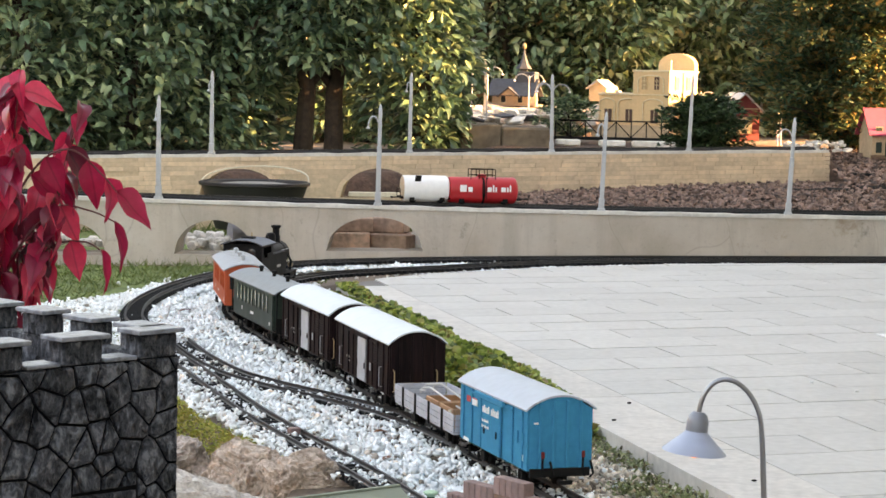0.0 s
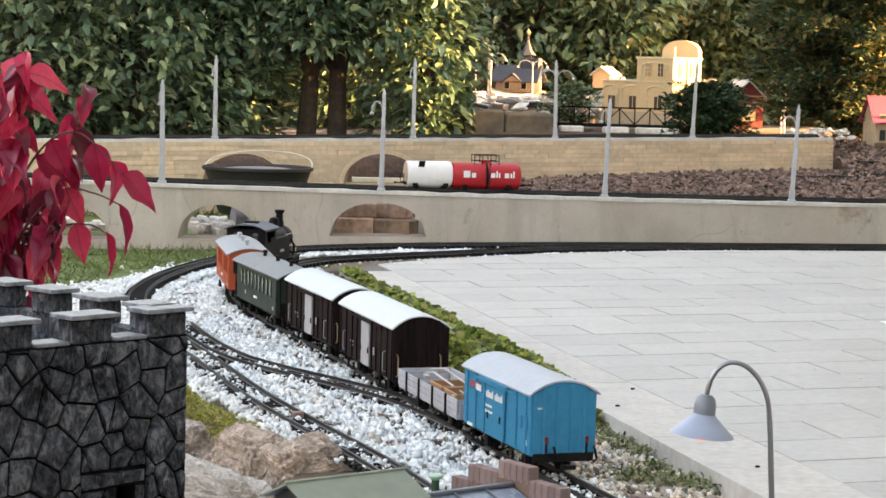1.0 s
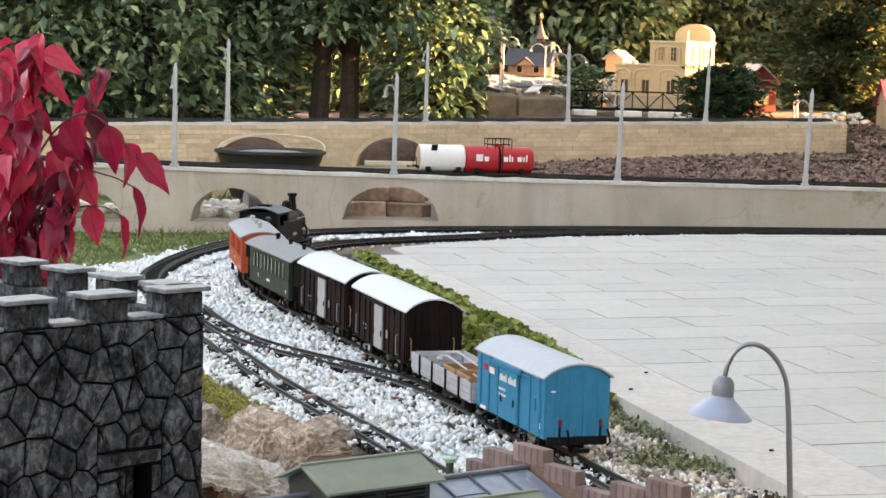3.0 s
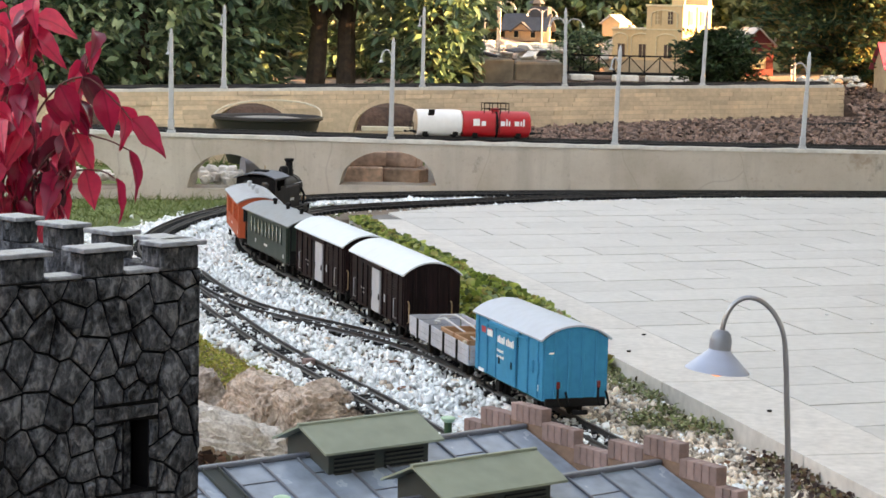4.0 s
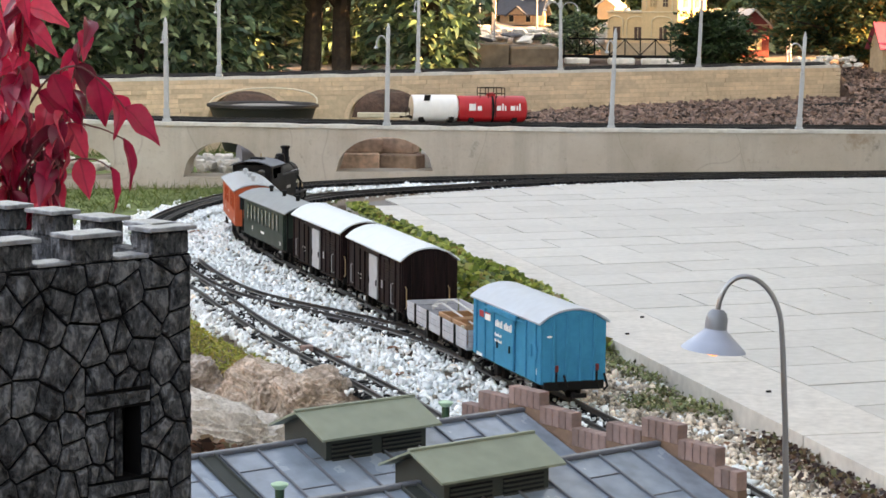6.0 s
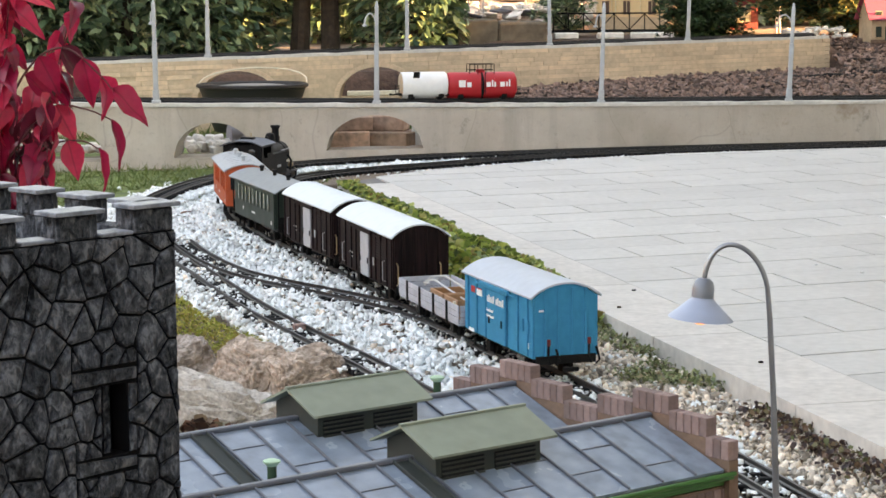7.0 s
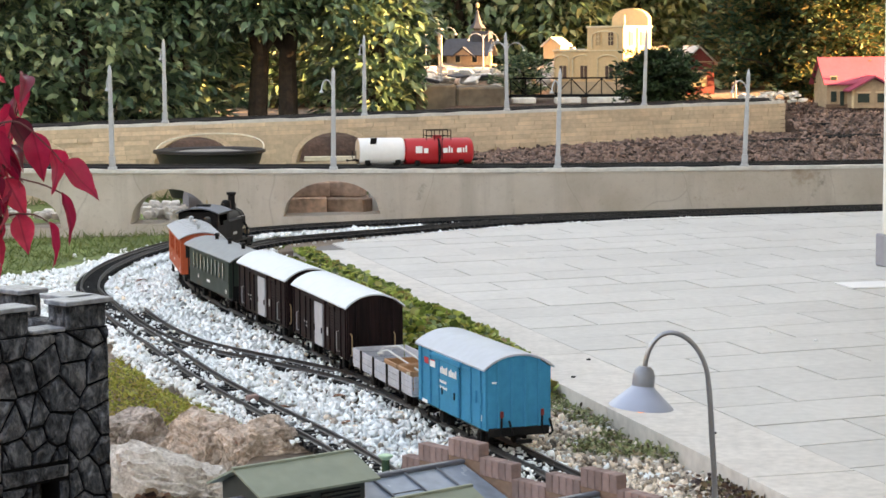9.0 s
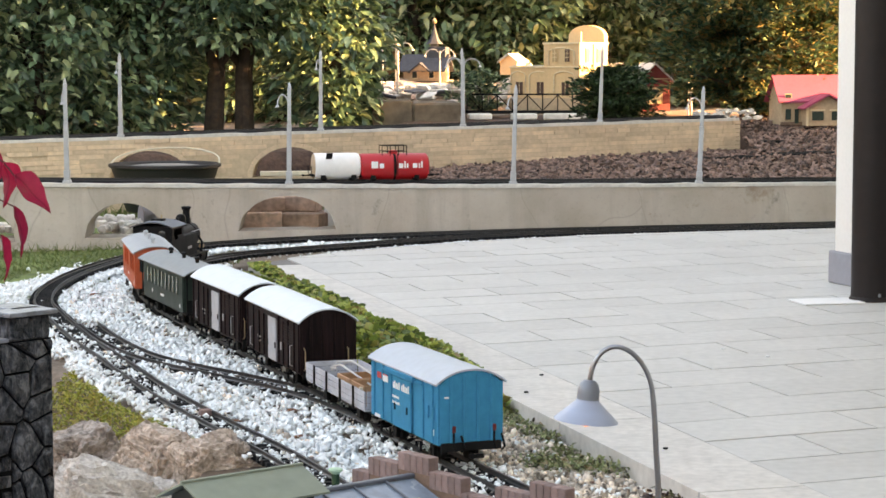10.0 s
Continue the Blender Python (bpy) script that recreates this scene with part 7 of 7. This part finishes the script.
def build_blocks():
    rows = 11
    random.seed(21)
    rest = Shape()
    h = 0.0205
    slope = math.degrees(math.atan(0.45))
    for r in range(rows):
        x = -3.2 + random.random() * 0.08
        while x < 1.46:
            ln = random.uniform(0.06, 0.15)
            x1 = min(x + ln, 1.485)
            zt = -0.008 - r * h
            xc = (x + x1) / 2
            z0 = back_wall_top(xc) + zt - h
            if z0 > 0.08 and not any(near_arch(q, z0 + h * 0.5, 0.022) for q in (x, xc, x1)):
                d = 0.002 + 0.0035 * random.random()
                y = back_wall_y(xc)
                m = pose(xc, y, z0 + h / 2, 0, -0.9, slope)
                k = (x1 - x) / math.cos(radians(slope))
                rest.box(-k / 2 + 0.0012, k / 2 - 0.0012, -d, 0.01, -h / 2 + 0.0012, h / 2 - 0.0012, 0, m)
            x = x1
    ob = part("stone_blocks", rest, M["block"], wall_back, "sand-coloured stone blocks in courses", smooth=0)
    tagged(ob, kind="stuff")
    # wedge stones round the arches
    for c, w, s, r in BACK_ARCHES:
        for k in range(15):
            a0, a1 = math.pi * k / 15 + 0.01, math.pi * (k + 1) / 15 - 0.01
            q = []
            for a, e in ((a0, 0.0), (a1, 0.0), (a1, 0.020), (a0, 0.020)):
                q.append((c + (w + e) * math.cos(a), s + (r + e) * math.sin(a)))
            sh = Shape()
            v = [(x, back_wall_y(x) - d, z) for d in (0.009, -0.01) for x, z in q]
            sh.add(v, [(0, 1, 2, 3), (7, 6, 5, 4), (0, 4, 5, 1), (1, 5, 6, 2), (2, 6, 7, 3), (3, 7, 4, 0)])
            part("arch_stone", sh, M["block"], wall_back, smooth=0)


build_blocks()


# ---- pebbles ----
def dist_to(line, p):
    best = np.full(len(p), 9.0)
    for q in line:
        best = np.minimum(best, (p[:, 0] - q[0]) ** 2 + (p[:, 1] - q[1]) ** 2)
    return np.sqrt(best)


def scatter(n, x0, x1, y0, y1, keep):
    p = np.stack([rng.uniform(x0, x1, n), rng.uniform(y0, y1, n)], 1)
    return p[keep(p)]


PLAIN = ball(1)
CHIP = ([(0.5, 0, 0), (0, 0.5, 0), (-0.5, 0, 0), (0, -0.5, 0), (0, 0, 0.5), (0, 0, -0.5)],
        [(0, 1, 4), (1, 2, 4), (2, 3, 4), (3, 0, 4), (1, 0, 5), (2, 1, 5), (3, 2, 5), (0, 3, 5)])


def siding_side(p):
    """Distance past the siding on the shed's side; positive beyond it."""
    return (-0.30 - p[:, 0]) * 0.927 - (p[:, 1] - 3.45) * 0.375


def lay_pebbles():
    def white_bed(p):
        x, y = p.T
        edge = border_x(y)
        d_main = dist_to(MAIN, p)
        ragged = np.array([noise.noise(Vector((a * 6, b * 6, 0))) for a, b in p])
        left = np.where(y < 5.0, siding_side(p) < np.where(y < 3.46, 0.035, np.where(y < 3.66, 0.080, 0.105)) + 0.03 * ragged, x > -1.22 - 0.35 * smoothstep(5.0, 5.5, y) * (1 - smoothstep(5.6, 6.4, y)) + 0.1 * ragged)
        right_of_main = (x - np.interp(y, *np.array([(b, a) for a, b in MAIN if b < 6.0][::4]).T)) > 0.03
        near_right = right_of_main & (y < 6.0) & (d_main > np.where(y < 4.1, 0.045, 0.09) + 0.03 * ragged)
        bend = (y > 6.0) & (dist_to(OUTER, p) > 0.14 + 0.04 * ragged) & (d_main > 0.12)
        fill = (y > 5.8) & (y < 6.6) & (x < -0.5)
        return left & ~near_right & (~bend | fill) & (x < edge - 0.01) & (y < front_wall_y(x) - 0.02)

    p = scatter(185000, -1.75, 0.7, 2.2, 7.9, white_bed)
    size = 0.0058 + 0.0090 * rng.random(len(p)) ** 2.6
    on_track = np.minimum(np.minimum(dist_to(MAIN, p), dist_to(OUTER, p)), dist_to(LINK, p)) < 0.046
    gap = np.minimum(np.minimum(dist_to(MAIN, p), dist_to(OUTER, p)), dist_to(LINK, p))
    keep = ~(on_track & ((gap > 0.0185) & (gap < 0.029) | (rng.random(len(p)) < 0.18)))
    gap = gap[keep]
    p, size, on_track = p[keep], size[keep] * np.where(on_track[keep], 0.78, 1.0), on_track[keep]
    z = ground_z(p[:, 0], p[:, 1]) + 0.003 + np.where(on_track, 0.0150 + 0.0080 * rng.random(len(p)), np.where(gap < 0.085, 0.013 + 0.005 * smoothstep(4.6, 5.4, p[:, 1]) + 0.008 * rng.random(len(p)), 0.005 + 0.012 * rng.random(len(p))))
    tinted = rng.random(len(p)) < 0.035
    for mask, mat, nm, label in ((~tinted, "pebble", "white_pebbles", "white marble pebbles covering the track bed"), (tinted, "gravel", "tan_pebbles", "few tan and grey pebbles among the white ones")):
        k = mask.sum()
        sz = size[mask][:, None] * np.stack([1 + 0.5 * rng.random(k), 1 + 0.2 * rng.random(k), 0.5 + 0.35 * rng.random(k)], 1)
        me = many(nm, *PLAIN, np.c_[p[mask], z[mask]], random_turns(k), sz, M[mat], 0.70)
        single(nm, me, None, label, "pebbles", kind="stuff")
    # far strip between the wall and the patio
    s = rng.integers(0, len(OUTER), 24000)
    q = OUTER[s] + rng.normal(size=(24000, 2)) * 0.070
    q = np.vstack([q, MAIN[rng.integers(300, len(MAIN), 14000)] + rng.normal(size=(14000, 2)) * 0.05])
    ok = (q[:, 1] > 6.2) & (q[:, 1] < front_wall_y(q[:, 0]) - 0.02) & ((dist_to(MAIN, q) > 0.035) | (rng.random(len(q)) < 0.6)) & ((dist_to(OUTER, q) > 0.035) | (rng.random(len(q)) < 0.6)) & (q[:, 0] < 2.6)
    ok &= np.array([not inside(a, b, PATIO) for a, b in q])
    q = q[ok]
    sz = 0.011 + 0.012 * rng.random(len(q)) ** 2
    up = np.where(np.minimum(dist_to(MAIN, q), dist_to(OUTER, q)) < 0.085, 0.022, 0.006)
    me = many("white_pebbles", *CHIP, np.c_[q, ground_z(q[:, 0], q[:, 1]) + up + 0.007 * rng.random(len(q))], random_turns(len(q)), sz, M["pebble"], 0.22)
    single("white_pebbles", me, None, "white marble pebbles along the far track", "pebbles", kind="stuff")

    # beige gravel between the near track and the border
    def gravel_bed(p):
        x, y = p.T
        return (x < border_x(y) - 0.008) & (dist_to(MAIN, p) > 0.05) & ((x - np.interp(y, *np.array([(b, a) for a, b in MAIN if b < 6.0][::4]).T)) > -0.16) & (y < 4.2)

    p = scatter(105000, -0.3, 1.1, 1.7, 4.2, gravel_bed)
    left = (p[:, 0] - np.interp(p[:, 1], *np.array([(b, a) for a, b in MAIN if b < 6.0][::4]).T)) < 0
    p = p[~left | (p[:, 1] < 2.9)]
    k = len(p)
    sz = (0.0062 + 0.0105 * rng.random(k) ** 4)[:, None] * np.stack([1 + 0.7 * rng.random(k), 0.85 + 0.3 * rng.random(k), 0.5 + 0.35 * rng.random(k)], 1)
    me = many("beige_gravel", *PLAIN, np.c_[p, ground_z(p[:, 0], p[:, 1]) + 0.003 + 0.013 * rng.random(k)], random_turns(k), sz, M["gravel"], 0.62)
    single("beige_gravel", me, None, "mixed beige and brown gravel beside the near track", "gravel", kind="stuff")
    p = p[rng.random(len(p)) < 0.05]
    k = len(p)
    me = many("white_pebbles", *PLAIN, np.c_[p, ground_z(p[:, 0], p[:, 1]) + 0.012 + 0.005 * rng.random(k)], random_turns(k), (0.006 + 0.006 * rng.random(k) ** 2), M["pebble"], 0.6)
    single("white_pebbles", me, None, "white pebbles among the beige gravel", "pebbles", kind="stuff")


lay_pebbles()


# ---- low plants ----
def clump(name, p, z, height, size, mat, label, cat, leaf=ROUND_LEAF, per=1, lean=0.9, kind="stuff"):
    k = len(p)
    zz = z + height * rng.random(k) ** 0.6
    ways = np.tile([0.0, 0.0, 0.6], (k, 1)) + rng.normal(size=(k, 3)) * np.array([1, 1, 0.25])
    me = many(name, *leaf, np.c_[p, zz], aimed_turns(ways, 0.2), size * (0.6 + 0.8 * rng.random(k)), mat)
    return single(name, me, None, label, cat, kind=kind)


def plant_low():
    # leafy strip between the train and the patio, as separate cushions
    random.seed(9)
    y = 3.94
    while y < 6.25:
        t = (y - 3.94) / 2.31
        r = 0.128 - 0.055 * t + 0.02 * random.random()
        cx = border_x(y) - r * 0.62
        k = int(1700 * (r / 0.1) ** 2)
        a = rng.random(k) * 2 * math.pi
        rad = np.sqrt(rng.random(k)) * r * (1 + 0.25 * np.sin(3 * a + y * 7))
        p = np.stack([cx + rad * np.cos(a), y + 1.25 * rad * np.sin(a)], 1)
        p = p[(p[:, 0] < border_x(p[:, 1]) + 0.045 * np.clip((p[:, 1] - 4.08) / 0.4, -0.4, 1)) & (dist_to(MAIN, p) > 0.08)]
        rr = np.hypot(p[:, 0] - cx, p[:, 1] - y) / (r * 1.3)
        h = (0.088 - 0.038 * t) * (0.7 + 0.5 * random.random()) * np.clip(1 - rr ** 2, 0.12, 1)
        zz = np.maximum(ground_z(p[:, 0], p[:, 1]) + h * rng.random(len(p)) ** 0.35, np.where(p[:, 0] > border_x(p[:, 1]) - 0.01, 0.006, -1))
        ways = np.tile([0.0, 0.0, 0.5], (len(p), 1)) + rng.normal(size=(len(p), 3)) * np.array([1, 1, 0.25])
        me = many("ground_cover_plant", *ROUND_LEAF, np.c_[p, zz], aimed_turns(ways, 0.2), (0.022 - 0.005 * t) * (0.6 + 0.8 * rng.random(len(p))), M["sedum_leaf"])
        single("ground_cover_plant", me, None, "fresh green fleshy ground cover cushion beside the patio edge", "ground cover plant", group="cushions beside the patio")
        y += r * random.uniform(1.45, 2.0)
    # darker weeds in front of it and scattered on the gravel
    spots = [(-0.05, 3.94, 0.09), (0.02, 3.87, 0.09), (0.08, 3.85, 0.08), (0.13, 3.76, 0.06), (0.17, 3.66, 0.045), (0.03, 3.99, 0.09), (-0.09, 4.06, 0.07), (0.19, 3.55, 0.030),
             (-0.03, 3.80, 0.05), (0.06, 3.76, 0.05), (0.165, 3.36, 0.045), (0.215, 3.34, 0.05), (0.255, 3.31, 0.045), (0.30, 3.27, 0.035), (0.42, 2.96, 0.025), (0.21, 3.46, 0.022), (0.36, 3.08, 0.02)]
    for x, y, r in spots:
        k = int(1150 * (r / 0.1) ** 2) + 40
        a = rng.random(k) * 2 * math.pi
        rad = rng.random(k) ** 0.62 * r * (1 + 0.3 * np.sin(5 * a + x * 40))
        p = np.stack([x + 0.8 * rad * np.cos(a), y + 1.3 * rad * np.sin(a)], 1)
        p = p[p[:, 0] < border_x(p[:, 1]) - 0.004]
        clump("weed", p, ground_z(p[:, 0], p[:, 1]) + 0.006, 0.022, 0.0098, M["weed_leaf"], "low grey-green weed spreading over the gravel", "weed", LEAF, kind="")["group"] = "weeds on the gravel"
    # withered leaves heaped along the border
    k = 1500
    v = rng.random(k)
    p = np.stack([0.435 - 0.27 * (v * 0.46) + 0.03 * rng.normal(size=k) + 0.03, 2.62 + 0.46 * v + 0.03 * rng.normal(size=k)], 1)
    p = p[(p[:, 0] < border_x(p[:, 1]) - 0.006) & (p[:, 0] > border_x(p[:, 1]) - 0.16)]
    clump("withered_leaves", p, ground_z(p[:, 0], p[:, 1]) + 0.010, 0.018, 0.0082, M["withered_leaf"], "dark withered leaves heaped on the gravel along the border", "withered leaves", ROUND_LEAF)
    # dry leaves caught behind the shed
    k = 150
    p = np.stack([-0.535 + 0.022 * rng.normal(size=k), 3.150 + 0.018 * rng.normal(size=k)], 1)
    clump("dry_leaves", p, np.full(k, -0.108), 0.038, 0.021, M["litter_leaf"], "heap of dry brown leaves on the pale rock behind the shed", "dry leaves", ROUND_LEAF)
    # moss by the rocks and grass by the wall
    p = scatter(44000, -1.0, -0.40, 3.55, 4.6, lambda q: (siding_side(q) > 0.09 + 0.03 * (q[:, 1] > 3.85)) & (siding_side(q) < 0.22) & (q[:, 1] < 4.35))
    clump("moss", p, ground_z(p[:, 0], p[:, 1]) + 0.003, 0.014, 0.0095, M["moss_leaf"], "yellow-green moss between the pebbles and the rocks", "moss", LEAF)
    p = scatter(26000, -3.2, -0.7, 5.0, 7.9, lambda q: (dist_to(OUTER, q) > 0.10) & (q[:, 1] < front_wall_y(q[:, 0]) - 0.01) & ((q[:, 1] > 6.7) | (q[:, 0] < -1.35)) & (dist_to(MAIN, q) > 0.1))
    clump("grass", p, ground_z(p[:, 0], p[:, 1]) - 0.002, 0.006, 0.035, M["grass_blade"], "short grass in front of the grey wall", "grass", BLADE)
    p = scatter(9000, -2.6, -0.3, 8.2, 9.4, lambda q: (q[:, 1] < back_wall_y(q[:, 0]) - 0.02) & ((q[:, 0] > -0.9) | (q[:, 1] > 8.6)))
    clump("grass", p, ground_z(p[:, 0], p[:, 1]) - 0.002, 0.006, 0.05, M["grass_blade"], "grass between the two walls", "grass", BLADE)
    # bark mulch
    p = scatter(30000, -0.5, 3.2, 7.9, 11.3, lambda q: (q[:, 1] > front_wall_y(q[:, 0]) + 0.13) & ((q[:, 1] < back_wall_y(q[:, 0]) - 0.01) | (q[:, 0] > 1.56)))
    k = len(p)
    box = np.array([(x, y, z) for x in (-0.5, 0.5) for y in (-0.5, 0.5) for z in (-0.5, 0.5)])
    tri = [(0, 1, 3), (0, 3, 2), (4, 6, 7), (4, 7, 5), (0, 4, 5), (0, 5, 1), (2, 3, 7), (2, 7, 6), (0, 2, 6), (0, 6, 4), (1, 5, 7), (1, 7, 3)]
    sz = np.stack([0.018 + 0.025 * rng.random(k), 0.010 + 0.012 * rng.random(k), 0.003 + 0.006 * rng.random(k)], 1)
    me = many("bark_chips", box, tri, np.c_[p, ground_z(p[:, 0], p[:, 1]) + 0.004 + 0.006 * rng.random(k)], aimed_turns(np.c_[rng.normal(size=(k, 2)), np.zeros(k)], 0.2), sz, M["chips"], 0.3)
    single("bark_chips", me, None, "reddish brown bark mulch behind the grey wall", "bark mulch", kind="stuff")
    # dead leaves
    spots = [(-0.235, 3.60), (-0.27, 3.85), (-0.40, 3.73), (0.02, 3.40), (0.32, 7.84), (-0.98, 5.85), (0.12, 3.05), (-0.02, 2.95)]
    spots += [(-0.72 + 0.2 * random.random(), 3.00 + 0.14 * random.random()) for _ in range(26)]
    spots += [(0.26, 3.18), (0.33, 2.98), (0.29, 3.06), (0.22, 3.24)]
    for k, (x, y) in enumerate(spots):
        a = random.random() * 360
        me = many("dead_leaf", *LEAF, np.zeros((1, 3)), np.eye(3)[None], np.array([0.032 + 0.014 * random.random()]), M["dead_leaf"])
        lift = 0.022 if k < 8 else 0.012
        single("fallen_leaf", me, None, "dry brown fallen leaf on the pebbles", "fallen leaf", pose(x, y, float(ground_z(x, y)) + lift, 15 * random.random(), 20 * random.random() - 10, a), "fallen leaves")
    single("terracotta_shard", Shape().box(-0.011, 0.011, -0.008, 0.008, 0, 0.016, 0.002), M["brick"], "small terracotta piece beside the siding", "shard", pose(-0.445, 3.79, -0.028, 0, 0, 30))
    for x, y in ((0.365, 3.32), (0.70, 4.38), (0.62, 4.5), (0.16, 3.9), (0.2, 4.12)):
        single("patio_pebble", Shape().box(-0.004, 0.004, -0.003, 0.003, 0, 0.003, 0.001), M["white" if x > 0.5 else "sleeper"], "small stray stone on the patio", "stone", pose(x, y, 0.0005, 0, 0, 33), "stray stones")


plant_low()


# ---- red-leaved shrub behind the castle ----
def build_red_shrub():
    t = thing("red_leaved_shrub", "shrub with drooping glossy crimson leaves behind the castle", "shrub", pose(-0.835, 2.95, -0.22))
    random.seed(17)
    rows = []
    for k in range(11):
        f = k / 10
        half = 0.006 + 0.34 * math.sin(math.pi * f ** 0.78) ** 1.05 * (1 - 0.35 * f)
        rows += [(u * half, f, 0.05 * abs(u) * (1 - f) - 0.012 * math.cos(u * 3.1) + 0.018 * math.sin(f * 17 + u * 2) * abs(u)) for u in (-1, -0.5, 0, 0.5, 1)]
    big = (rows, [(k * 5 + j, k * 5 + j + 1, k * 5 + j + 6, k * 5 + j + 5) for k in range(10) for j in range(4)])
    proto = []
    for k in range(5):
        me = many("leaf", *big, np.zeros((1, 3)), np.eye(3)[None], np.ones(1), M["red_leaf"], 0.03, smooth=True)
        co = np.empty(len(me.vertices) * 3)
        me.vertices.foreach_get("co", co)
        co = co.reshape(-1, 3)
        co[:, 2] += -(0.35 + 0.20 * k) * co[:, 1] ** 2 * 0.8 + (0.16 + 0.16 * (k % 3)) * np.abs(co[:, 0]) + 0.03 * np.sin(9 * co[:, 1] + k)
        me.vertices.foreach_set("co", co.ravel())
        proto.append(me)
    n = 0

    def leaf(p, turn, droop, roll, size, wide=1.0):
        nonlocal n
        part("leaf", proto[n % 5], None, t, m=Matrix.Translation(p) @ pose(0, 0, 0, 0, 0, turn) @ pose(0, 0, 0, droop, 0, 0) @ pose(0, 0, 0, 0, roll, 0) @ Matrix.Diagonal((size * wide, size, size, 1)))
        n += 1

    # upright canes with drooping leaves in bunches near their tops
    for s in range(33):
        a = random.uniform(-3.1, 3.1)
        bx, by = 0.04 * math.cos(a), 0.05 * math.sin(a)
        hgt = random.uniform(0.60, 0.87)
        reach = random.uniform(0.02, 0.125)
        pts = [Vector((bx, by, 0)), Vector((bx + reach * 0.25 * math.cos(a), by + reach * 0.3 * math.sin(a), hgt * 0.55)), Vector((bx + reach * math.cos(a), by + reach * math.sin(a), hgt))]
        part("stem", Shape().tube(pts, [0.0035, 0.0026, 0.0012], 7), M["red_stem"], t)
        for j in range(15):
            f = 0.64 + 0.36 * (j / 14) ** 0.85
            p = pts[0] * (1 - f) ** 2 + 2 * pts[1] * f * (1 - f) + pts[2] * f * f
            side = random.uniform(-100, 100)
            leaf(p, 180 + side, random.uniform(-70, -30) if f < 0.8 else random.uniform(-55, -5), -0.55 * side + random.uniform(-32, 32), random.uniform(0.038, 0.060))
    # long arching shoots on the side of the wall: way points and the leaves along them
    for way, leaves in ((((0.03, 0, 0.60), (0.10, -0.02, 0.72), (0.156, -0.03, 0.752), (0.205, -0.03, 0.715), (0.226, -0.03, 0.690)),
                         ((0.45, -70, -35, 0.062), (0.55, -105, -60, 0.060), (0.68, -80, -50, 0.062), (0.78, -120, -72, 0.066), (0.9, -75, -62, 0.062), (1.0, -88, -38, 0.072))),
                        (((0.04, 0, 0.56), (0.12, 0.01, 0.66), (0.175, 0.01, 0.662), (0.222, 0.01, 0.642)), ((0.4, -60, -40, 0.06), (0.6, -110, -60, 0.06), (1.0, -90, -62, 0.072))),
                        (((0.03, 0.02, 0.50), (0.11, 0.02, 0.60), (0.165, 0.02, 0.615), (0.196, 0.02, 0.60)), ((0.5, -70, -55, 0.06), (0.75, -110, -70, 0.06), (1.0, -85, -70, 0.066))),
                        (((0.02, -0.03, 0.62), (0.07, -0.04, 0.80), (0.095, -0.04, 0.845)), ((0.6, -60, -30, 0.06), (0.85, -120, -20, 0.062), (1.0, -85, -8, 0.058), (1.0, 40, -30, 0.05)))):
        line = [Vector(q) for q in spline(way, 0.012, 4)]
        part("stem", Shape().tube(line, [0.0026 - 0.0016 * k / len(line) for k in range(len(line))], 6), M["red_stem"], t)
        for f, turn, droop, size in leaves:
            leaf(line[min(len(line) - 1, int(f * len(line)))], turn, droop, random.uniform(40, 65), size, 0.42 if f == 1.0 and way[-1][0] < 0.224 and way[-1][0] > 0.1 else 1.0)


build_red_shrub()
